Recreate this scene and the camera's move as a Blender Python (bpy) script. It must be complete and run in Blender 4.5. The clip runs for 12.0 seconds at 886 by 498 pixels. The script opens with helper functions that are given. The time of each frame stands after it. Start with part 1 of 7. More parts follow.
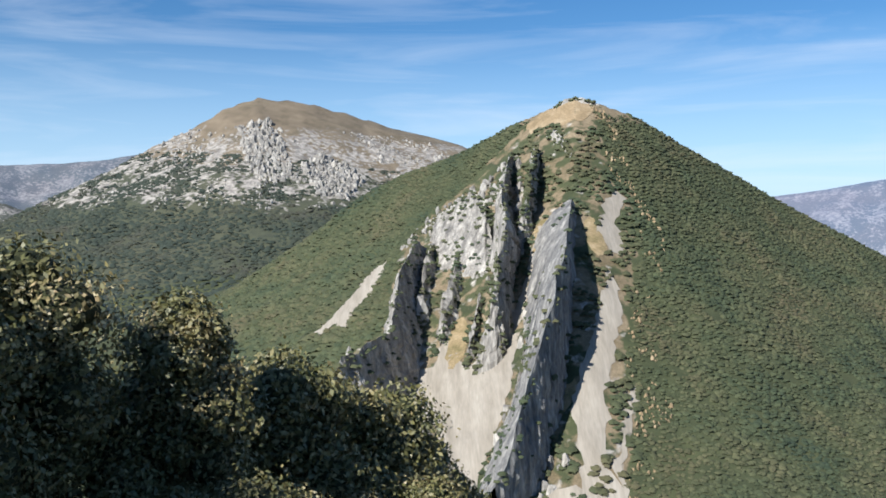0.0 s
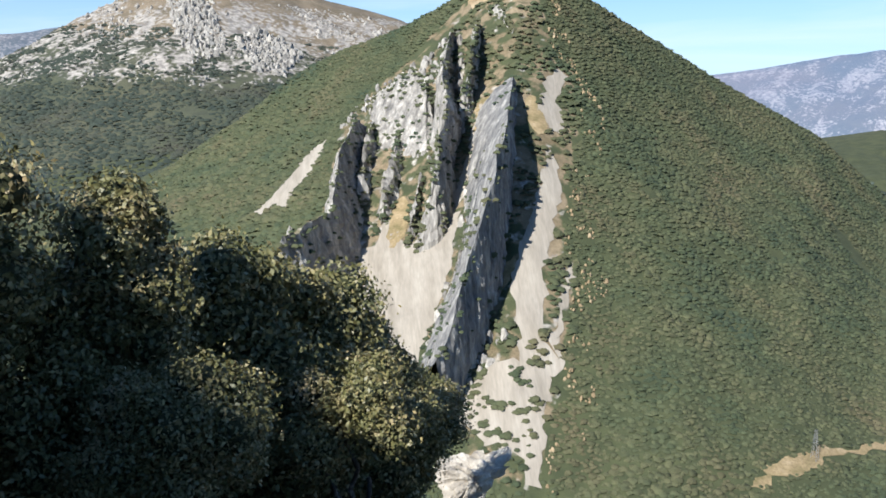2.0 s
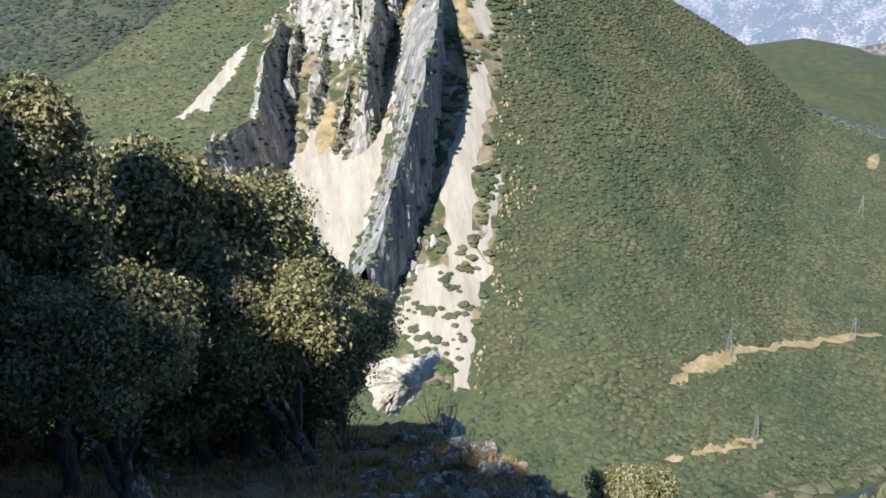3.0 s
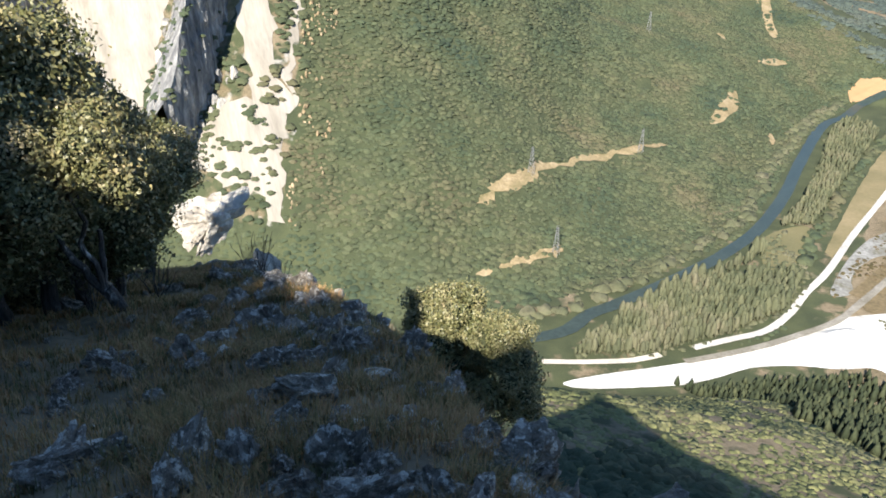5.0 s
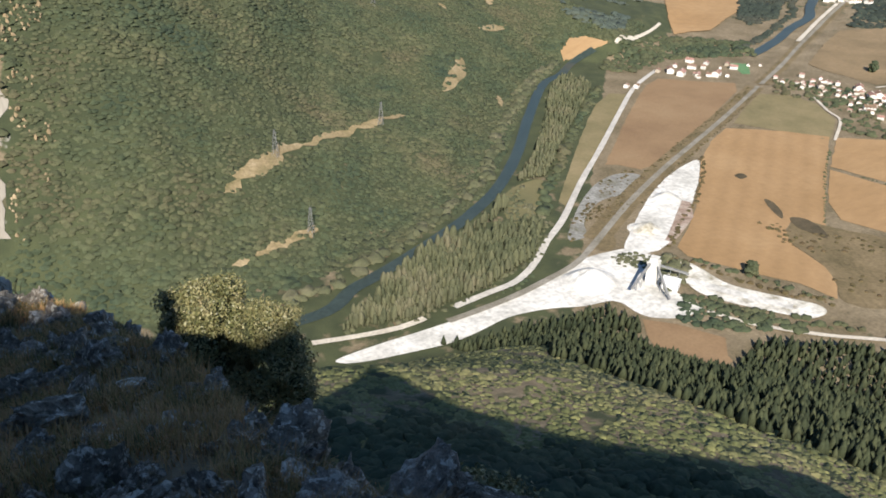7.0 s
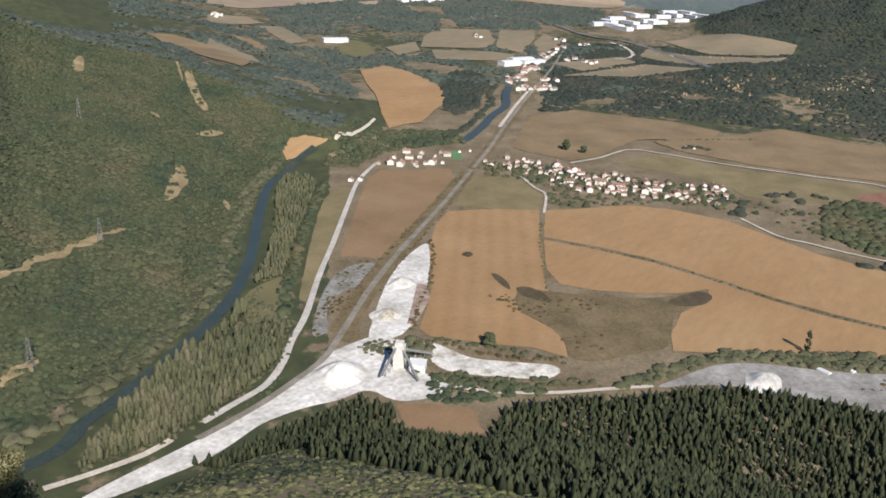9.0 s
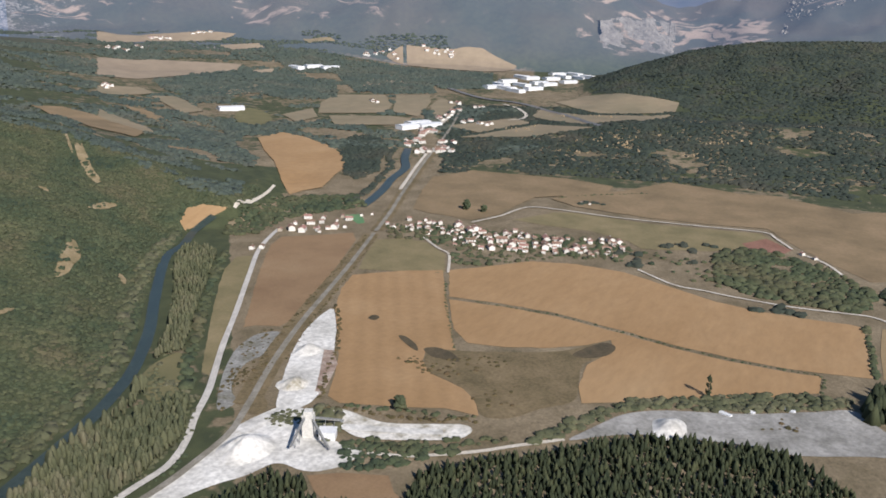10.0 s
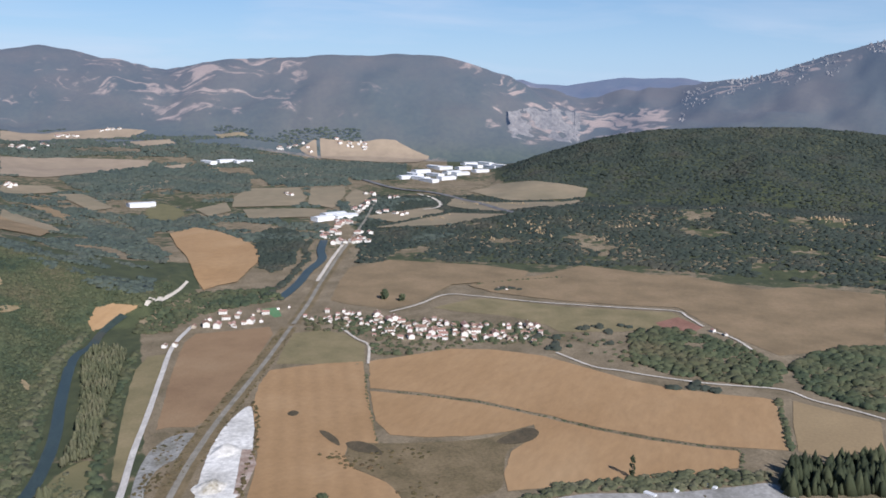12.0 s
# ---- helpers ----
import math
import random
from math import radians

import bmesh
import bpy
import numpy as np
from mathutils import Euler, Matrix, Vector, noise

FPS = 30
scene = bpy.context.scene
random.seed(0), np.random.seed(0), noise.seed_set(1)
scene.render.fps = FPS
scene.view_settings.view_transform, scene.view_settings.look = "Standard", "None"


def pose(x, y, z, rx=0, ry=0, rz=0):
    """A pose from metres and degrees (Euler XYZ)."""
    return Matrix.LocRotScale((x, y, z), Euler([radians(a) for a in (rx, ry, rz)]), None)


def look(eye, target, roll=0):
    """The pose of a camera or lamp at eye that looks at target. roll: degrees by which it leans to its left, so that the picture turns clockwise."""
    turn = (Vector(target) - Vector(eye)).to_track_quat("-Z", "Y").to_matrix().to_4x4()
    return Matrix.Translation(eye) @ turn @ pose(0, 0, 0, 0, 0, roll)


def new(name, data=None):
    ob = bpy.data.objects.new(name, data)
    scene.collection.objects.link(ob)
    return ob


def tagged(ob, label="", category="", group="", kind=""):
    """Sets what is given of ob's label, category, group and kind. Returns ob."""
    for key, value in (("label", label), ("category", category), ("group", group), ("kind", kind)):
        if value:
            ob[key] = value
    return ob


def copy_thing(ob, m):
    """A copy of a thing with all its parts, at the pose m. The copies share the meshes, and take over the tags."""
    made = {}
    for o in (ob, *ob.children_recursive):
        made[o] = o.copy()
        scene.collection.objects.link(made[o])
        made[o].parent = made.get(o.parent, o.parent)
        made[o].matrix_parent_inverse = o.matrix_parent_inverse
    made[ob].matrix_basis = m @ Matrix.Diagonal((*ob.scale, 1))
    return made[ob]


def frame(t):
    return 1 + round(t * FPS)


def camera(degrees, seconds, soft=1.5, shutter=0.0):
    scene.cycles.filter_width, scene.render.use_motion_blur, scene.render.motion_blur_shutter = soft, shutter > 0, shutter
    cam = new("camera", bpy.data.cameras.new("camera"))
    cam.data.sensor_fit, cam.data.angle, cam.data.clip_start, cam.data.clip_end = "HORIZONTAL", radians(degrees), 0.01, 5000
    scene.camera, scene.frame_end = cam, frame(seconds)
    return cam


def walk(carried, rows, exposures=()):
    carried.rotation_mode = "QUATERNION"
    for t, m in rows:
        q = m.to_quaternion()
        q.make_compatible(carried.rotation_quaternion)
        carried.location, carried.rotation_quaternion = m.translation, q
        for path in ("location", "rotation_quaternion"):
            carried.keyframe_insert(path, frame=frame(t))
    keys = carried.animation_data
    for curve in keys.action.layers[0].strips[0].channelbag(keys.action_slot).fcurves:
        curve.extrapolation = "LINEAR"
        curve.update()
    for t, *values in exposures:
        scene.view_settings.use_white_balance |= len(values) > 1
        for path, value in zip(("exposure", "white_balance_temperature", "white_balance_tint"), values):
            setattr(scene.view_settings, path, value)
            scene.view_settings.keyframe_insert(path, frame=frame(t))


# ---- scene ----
cam = camera(53.82, 12.0, soft=1.75)
# seconds, heading, pitch and lean of the camera, which turns at half an arm's length round the one who holds it
EYE = 300.0
ROWS = [
    (0.0, -0.0, -1.3, 0.2),
    (0.5, -0.2, -2.25, 0.2),
    (1.0, -0.91, -3.97, 0.23),
    (1.5, -2.08, -6.19, 0.19),
    (2.0, -3.87, -9.23, 0.06),
    (2.5, -5.92, -12.15, -0.2),
    (3.0, -8.43, -15.31, -0.68),
    (3.2, -9.47, -16.54, -1.08),
    (4.8, -19.69, -25.6, -1.62),
    (5.0, -21.19, -26.21, -1.74),
    (5.5, -24.94, -27.15, -1.98),
    (6.0, -29.39, -27.57, -2.06),
    (6.5, -33.76, -27.58, -2.06),
    (7.0, -38.75, -26.97, -2.13),
    (7.2, -40.67, -26.58, -2.21),
    (8.8, -55.38, -20.85, -2.54),
    (9.0, -57.05, -19.96, -2.42),
    (9.5, -60.6, -17.82, -2.2),
    (10.0, -63.78, -15.64, -1.87),
    (10.5, -66.08, -13.75, -1.65),
    (11.0, -67.9, -11.86, -1.5),
    (11.5, -68.97, -10.47, -1.35),
    (12.0, -69.46, -9.66, -1.07),
]
REACH = 0.25
EXPOSURES = [(0.0, 0.6, 6000, 10), (2.0, 0.78, 6000, 10), (3.2, 1.08, 6000, 10), (4.8, 1.36, 6300, 10), (5.5, 1.24, 6400, 10), (6.5, 0.84, 6500, 10), (7.2, 0.66, 6500, 10), (9.0, 0.32, 6350, 13), (10.5, 0.2, 6050, 13), (12.0, 0.25, 5800, 15)]
walk(cam, [(t, pose(-REACH * math.sin(radians(yaw)), REACH * (math.cos(radians(yaw)) - 1), EYE, 90 + pitch, lean, yaw)) for t, yaw, pitch, lean in ROWS], EXPOSURES)

# ---- sky, sun, exposure ----
SUN_AZ, SUN_EL = 217.0, 35.5          # compass bearing (clockwise from +y) and height of the sun
world = bpy.data.worlds.new("sky")
scene.world = world
world.use_nodes = True
wn, wl = world.node_tree.nodes, world.node_tree.links
sky = wn.new("ShaderNodeTexSky")
sky.sky_type = "NISHITA"
sky.sun_disc = False
sky.sun_elevation = radians(SUN_EL)
sky.sun_rotation = radians(SUN_AZ)
sky.altitude = 700.0
sky.air_density = 1.0
sky.dust_density = 0.1
sky.ozone_density = 3.0
bg = wn["Background"]
bg.inputs["Strength"].default_value = 0.07
# thin streaks of high cloud
co = wn.new("ShaderNodeTexCoord")
mp = wn.new("ShaderNodeMapping")
mp.inputs["Scale"].default_value = (1.6, 2.4, 16.0)
mp.inputs["Rotation"].default_value = (0.06, -0.10, 0.5)
cl = wn.new("ShaderNodeTexNoise")
cl.inputs["Scale"].default_value = 1.7
cl.inputs["Detail"].default_value = 7.0
cl.inputs["Roughness"].default_value = 0.55
cl.inputs["Distortion"].default_value = 0.5
ra = wn.new("ShaderNodeValToRGB")
ra.color_ramp.elements[0].position, ra.color_ramp.elements[0].color = 0.47, (0, 0, 0, 1)
ra.color_ramp.elements[1].position, ra.color_ramp.elements[1].color = 0.82, (0.42, 0.42, 0.42, 1)
mx = wn.new("ShaderNodeMix")
mx.data_type = "RGBA"
mx.inputs[7].default_value = (9.0, 9.3, 9.8, 1)
wl.new(co.outputs["Generated"], mp.inputs["Vector"])
wl.new(mp.outputs["Vector"], cl.inputs["Vector"])
wl.new(cl.outputs["Fac"], ra.inputs["Fac"])
wl.new(ra.outputs["Color"], mx.inputs[0])
hs = wn.new("ShaderNodeHueSaturation")
hs.inputs["Saturation"].default_value = 1.25
wl.new(sky.outputs["Color"], hs.inputs["Color"])
# paler air towards the horizon
sp, mr, hz = wn.new("ShaderNodeSeparateXYZ"), wn.new("ShaderNodeMapRange"), wn.new("ShaderNodeMix")
wl.new(co.outputs["Generated"], sp.inputs[0])
wl.new(sp.outputs["Z"], mr.inputs["Value"])
mr.inputs["From Min"].default_value, mr.inputs["From Max"].default_value = 0.0, 0.22
mr.inputs["To Min"].default_value, mr.inputs["To Max"].default_value = 0.85, 0.0
hz.data_type = "RGBA"
hz.inputs[7].default_value = (5.6, 7.6, 9.6, 1)
wl.new(mr.outputs["Result"], hz.inputs[0])
wl.new(hs.outputs["Color"], hz.inputs[6])
wl.new(hz.outputs[2], mx.inputs[6])
wl.new(mx.outputs[2], bg.inputs["Color"])

sun_data = bpy.data.lights.new("sun", "SUN")
sun_data.energy = 5.0
sun_data.angle = radians(0.5)
sun_data.color = (1.0, 0.93, 0.82)
sun = new("sun", sun_data)
_a, _e = radians(SUN_AZ), radians(SUN_EL)
SUN_DIR = Vector((math.sin(_a) * math.cos(_e), math.cos(_a) * math.cos(_e), math.sin(_e)))
sun.matrix_world = look((0, 0, 600), Vector((0, 0, 600)) - SUN_DIR)

# ---- the lie of the land: bearing in degrees, distance and height in metres ----
FOOT = [(-60, 470, 0), (0, 470, 0), (20, 435, 0), (30, 425, 0), (36.5, 434, 0), (43, 454, 0), (50, 478, 0), (60, 480, 0), (110, 480, 0)]
BANK = [(-60, 520, 0), (0, 520, 0), (20, 500, 0), (31.7, 560, 0), (40, 700, 0), (46, 1160, 0), (50, 1180, 0), (56, 1350, 2), (64, 1560, 6), (72, 1580, 8), (110, 1570, 8)]
RIDGE = [(-60, 1250, 90), (-30, 1250, 80), (-20, 1300, 117), (-14, 1350, 205), (-8.25, 1350, 297), (-5.3, 1330, 352), (-2.35, 1300, 385), (1.72, 1250, 416),
         (4.3, 1210, 441), (6.5, 1170, 458), (8.5, 1150, 470), (10.1, 1155, 464), (12.6, 1180, 445), (15, 1200, 415), (17.45, 1230, 387), (20.8, 1270, 341)]
RIDGE += [(23.3, 1300, 307), (26.9, 1350, 260), (31, 1400, 170), (34, 1400, 139), (40.2, 1450, 99), (47, 1300, 47), (50.7, 1220, 28), (56, 1700, 12), (64, 1850, 16),
          (70, 1950, 28), (75.8, 2000, 59), (81, 2000, 64), (88, 2000, 76), (97, 2000, 63), (110, 2000, 60)]
DIP = [(-60, 1750, 120), (-27, 1700, 120), (-14, 1700, 190), (-8, 1750, 230), (1, 1800, 250), (10, 1900, 150), (27, 1900, 120), (34, 1900, 90), (45, 1900, 40), (50, 1900, 25),
       (56, 2300, 30), (64, 2300, 32), (75, 2350, 40), (110, 2350, 45)]
PEAK = [(-60, 2300, 250), (-26.9, 2400, 319), (-23.9, 2500, 393), (-20.7, 2550, 466), (-18.7, 2600, 527), (-16.3, 2650, 591), (-13.9, 2700, 668), (-11.95, 2750, 708),
        (-8.9, 2800, 699), (-6, 2850, 668), (-3.1, 2900, 630), (-0.9, 2900, 601), (1.35, 2900, 567), (6, 2900, 450), (14, 2800, 250), (24, 2700, 200)]
PEAK += [(27.4, 2700, 214), (30.4, 2700, 238), (33, 2700, 215), (38, 2700, 120), (45, 2900, 72), (56, 3000, 66), (68, 3000, 66), (72.7, 2950, 55), (76, 3000, 123),
         (79.2, 3000, 184), (82.7, 3000, 217), (87.8, 3000, 231), (92.6, 3000, 235), (96.2, 3000, 224), (110, 3000, 200)]
PLAIN = [(-60, 3300, 150), (-27, 3400, 250), (0, 3400, 250), (20, 3700, 150), (43, 3700, 177), (50.6, 3600, 166), (56.3, 3500, 152), (61.3, 3350, 76), (68.6, 3350, 71),
         (73.8, 3350, 77), (80, 3500, 120), (110, 3500, 150)]
RIM = [(-60, 4200, 500), (-26.9, 4200, 587), (-23.8, 4200, 599), (-21.3, 4200, 624), (-19.2, 4200, 650), (-10, 4200, 550), (10, 4200, 400), (21, 4300, 448), (23.8, 4300, 476),
       (27, 4300, 510), (30, 4300, 547), (32, 4300, 534), (38, 4300, 500), (43, 4300, 488), (45, 4300, 510), (47.3, 4300, 483)]
RIM += [(49.8, 4250, 448), (52.2, 4150, 396), (54.4, 4100, 443), (57.5, 4050, 470), (61.3, 4000, 487), (66, 4000, 502), (69.3, 4000, 489), (72.2, 4000, 436), (74.75, 4050, 378),
        (76.0, 4050, 318), (77.3, 4000, 254), (78.5, 3950, 165), (80.2, 3950, 150), (82.3, 4000, 236), (84.2, 4150, 285), (85.6, 4250, 352), (86.6, 4300, 392), (88.6, 4300, 428), (90.8, 4300, 475), (93.2, 4300, 537), (95.7, 4300, 590), (110, 4300, 640)]
BEYOND = [(-60, 4850, 380), (72, 4850, 350), (74, 4850, 392), (77.5, 4850, 400), (79, 4850, 422), (81, 4850, 437), (84.6, 4850, 441), (86.5, 4850, 405), (89, 4850, 370), (110, 4850, 420)]   # the hill seen through the gap
LINES = [np.array(line, float) for line in (FOOT, BANK, RIDGE, DIP, PEAK, PLAIN, RIM, BEYOND)]


def hash2(i, j, seed):
    n = (i * 374761393 + j * 668265263 + seed * 1442695041) & 0x7FFFFFFF
    n = ((n ^ (n >> 13)) * 1274126177) & 0x7FFFFFFF
    return ((n ^ (n >> 16)) & 0xFFFF) / 65535.0


def vnoise(x, y, seed=0):
    """Smooth value noise, 0 to 1, for arrays."""
    x, y = np.asarray(x, float), np.asarray(y, float)
    i, j = np.floor(x).astype(np.int64), np.floor(y).astype(np.int64)
    u, v = x - i, y - j
    u, v = u * u * (3 - 2 * u), v * v * (3 - 2 * v)
    a, b = hash2(i, j, seed), hash2(i + 1, j, seed)
    c, d = hash2(i, j + 1, seed), hash2(i + 1, j + 1, seed)
    return (a * (1 - u) + b * u) * (1 - v) + (c * (1 - u) + d * u) * v


def fbm(x, y, octaves=4, seed=0):
    """Fractal noise, about -1 to 1."""
    total, amp, norm = 0.0, 1.0, 0.0
    for k in range(octaves):
        total = total + amp * (vnoise(x * 2 ** k + 17.3 * k, y * 2 ** k - 9.1 * k, seed + k) * 2 - 1)
        norm += amp
        amp *= 0.5
    return total / norm


def smooth(a, b, x):
    """0 at a, 1 at b, eased between; a may be the greater."""
    s = np.clip((x - a) / (b - a), 0, 1)
    return s * s * (3 - 2 * s)


def outer(x, y):
    """The hills, the valley and the far ranges."""
    d = np.hypot(x, y)
    az = np.degrees(np.arctan2(x, y))
    az = np.clip(az, -60, 110)
    ds = [np.zeros_like(d), np.full_like(d, 60.0), np.full_like(d, 110.0), np.full_like(d, 200.0), np.full_like(d, 303.0)]
    zs = [np.full_like(d, 255.0), np.full_like(d, 205.0), np.full_like(d, 167.0), np.full_like(d, 127.0), np.full_like(d, 89.0)]
    for line in LINES:
        ds.append(np.interp(az, line[:, 0], line[:, 1]))
        zs.append(np.interp(az, line[:, 0], line[:, 2]))
    ds.append(np.full_like(d, 5200.0))
    zs.append(zs[-1] * 0.7)
    z = np.array(zs[-1])
    for k in range(len(ds) - 1):
        inside = (d >= ds[k]) & (d < ds[k + 1])
        s = (d - ds[k]) / np.maximum(ds[k + 1] - ds[k], 1)
        z = np.where(inside, zs[k] * (1 - s) + zs[k + 1] * s, z)
    flat = smooth(48, 53, az) * (1 - smooth(66, 72, az)) + smooth(34, 38, az) * (1 - smooth(48, 53, az)) * smooth(1500, 1900, d)
    flat = flat * (1 - smooth(-150, 150, d - ds[10]))
    rough = smooth(15, 90, z) * smooth(250, 600, d) * (1 - flat)
    crest = np.minimum(np.minimum(np.abs(d - ds[7]), np.abs(d - ds[12])), np.minimum(np.abs(d - ds[9]), np.abs(d - ds[11])))
    calm = 0.25 + 0.75 * smooth(10, 220, crest)
    z = z + rough * calm * (fbm(x / 140, y / 140, 4, 3) * 14 + np.clip(d - 1600, 0, 1500) / 1500 * fbm(x / 420, y / 420, 4, 9) * 45)
    z = z + smooth(3350, 3700, d) * calm * (fbm(x / 330, y / 330, 4, 11) * 46 + (0.5 - np.abs(fbm(x / 210, y / 210, 4, 12))) * 34)
    z = z + smooth(2, 25, z) * (1 - rough) * fbm(x / 60, y / 60, 3, 5) * 4 * smooth(60, 200, d) * (1 - smooth(800, 1100, d))
    return z


def near(x, y):
    """The stony ridge that the camera stands on, and an unseen summit added behind it to shade the foreground."""
    z = EYE - 1.65 - 0.44 * np.clip(y, -2, 60)
    back = np.clip(-y - 2, 0, 30) / 30
    # the crest's bumps set where the summit's shadow ends on ridge and oaks
    z = z + back * (8.3 - 0.75 * np.clip(x, -38, 0) - 0.68 * np.clip(x, 0, 44) - 0.55 * np.clip(x - 44, 0, 95) + 3.0 * smooth(-16, -24, x) * (1 - smooth(-29, -34.5, x)) + 2.0 * smooth(-18, -21, x) * (1 - smooth(-27, -29, x)) + 1.5 * smooth(-35.6, -36.0, x) * (1 - smooth(-36.8, -37.2, x)) + 2.4 * smooth(-31.8, -33.2, x) * (1 - smooth(-33.0, -34.6, x))) - 0.6 * np.clip(-y - 36, 0, 400)
    edge = 1.5 + 0.17 * np.clip(y, 0, 10) + 0.25 * fbm(x / 3.0, y / 3.0, 3, 21) + 0.35 * smooth(2.6, 1.9, y)
    z = z - (1 - back) * (1.25 * np.clip(x - edge, 0, 400) + 0.35 * smooth(0, 1.2, x - edge + 0.6)) - 1.2 * np.clip(x - 140, 0, 400)
    z = z + (1 - back) * (0.05 * np.clip(-x - 1, 0, 40) - 0.9 * np.clip(-x - 26, 0, 400)) - 0.9 * np.clip(-x - 50, 0, 400)
    z = z - 1.1 * np.clip(y - 25 + 0.3 * np.abs(x), 0, 400)
    d = np.hypot(x, y)
    z = z + (fbm(x / 2.2, y / 2.2, 4, 31) * 0.28 + fbm(x / 0.5, y / 0.5, 3, 33) * 0.05) * smooth(0.3, 3.0, d) * (1 - smooth(20, 60, d))
    return z


def height(x, y):
    x, y = np.asarray(x, float), np.asarray(y, float)
    a, b = outer(x, y), near(x, y)
    return np.maximum(a, b)

# ---- materials ----
def material(name, colours, scale=1.0, rough=0.9, bump=0.3, fine=0.0, detail=6.0, island=0.0, metal=0.0, stretch=(1, 1, 1), dist=0.1, spec=0.3, rnd=0.0, grain=0.28):
    """A surface whose colour wanders between the given ones over about 1/scale metres, with a finer grain, wear and relief.
    island: how much each loose piece differs in brightness; rnd: the same from object to object."""
    m = bpy.data.materials.new(name)
    m.use_nodes = True
    n, l = m.node_tree.nodes, m.node_tree.links
    b = n["Principled BSDF"]
    b.inputs["Roughness"].default_value, b.inputs["Metallic"].default_value = rough, metal
    b.inputs["Specular IOR Level"].default_value = spec
    co, mp = n.new("ShaderNodeTexCoord"), n.new("ShaderNodeMapping")
    mp.inputs["Scale"].default_value = stretch
    l.new(co.outputs["Object"], mp.inputs["Vector"])
    big, small = n.new("ShaderNodeTexNoise"), n.new("ShaderNodeTexNoise")
    for node, s in ((big, scale), (small, fine or scale * 9)):
        node.inputs["Scale"].default_value, node.inputs["Detail"].default_value = s, detail
        node.inputs["Roughness"].default_value = 0.62
        l.new(mp.outputs["Vector"], node.inputs["Vector"])
    ramp = n.new("ShaderNodeValToRGB")
    e = ramp.color_ramp.elements
    while len(e) < len(colours):
        e.new(0.5)
    for k, c in enumerate(colours):
        e[k].position = 0.32 + 0.36 * k / max(1, len(colours) - 1)
        e[k].color = (*c, 1)
    l.new(big.outputs["Fac"], ramp.inputs["Fac"])
    hsv = n.new("ShaderNodeHueSaturation")
    l.new(ramp.outputs["Color"], hsv.inputs["Color"])
    val = n.new("ShaderNodeMapRange")
    val.inputs["From Min"].default_value, val.inputs["From Max"].default_value = 0.3, 0.7
    val.inputs["To Min"].default_value, val.inputs["To Max"].default_value = 1 - grain, 1 + grain
    l.new(small.outputs["Fac"], val.inputs["Value"])
    out = val.outputs["Result"]
    for amount, source in ((island, "ShaderNodeNewGeometry"), (rnd, "ShaderNodeObjectInfo")):
        if amount:
            g, mr, mul = n.new(source), n.new("ShaderNodeMapRange"), n.new("ShaderNodeMath")
            mr.inputs["To Min"].default_value, mr.inputs["To Max"].default_value = 1 - amount, 1 + amount
            l.new(g.outputs["Random Per Island" if source == "ShaderNodeNewGeometry" else "Random"], mr.inputs["Value"])
            mul.operation = "MULTIPLY"
            l.new(out, mul.inputs[0])
            l.new(mr.outputs["Result"], mul.inputs[1])
            out = mul.outputs[0]
            hue = n.new("ShaderNodeMapRange")
            hue.inputs["To Min"].default_value, hue.inputs["To Max"].default_value = 0.5 + 0.05 * amount, 0.5 - 0.07 * amount
            l.new(g.outputs["Random Per Island" if source == "ShaderNodeNewGeometry" else "Random"], hue.inputs["Value"])
            l.new(hue.outputs["Result"], hsv.inputs["Hue"])
    l.new(out, hsv.inputs["Value"])
    l.new(hsv.outputs["Color"], b.inputs["Base Color"])
    if bump:
        bm_ = n.new("ShaderNodeBump")
        bm_.inputs["Strength"].default_value, bm_.inputs["Distance"].default_value = bump, dist
        l.new(small.outputs["Fac"], bm_.inputs["Height"])
        l.new(bm_.outputs["Normal"], b.inputs["Normal"])
    return m


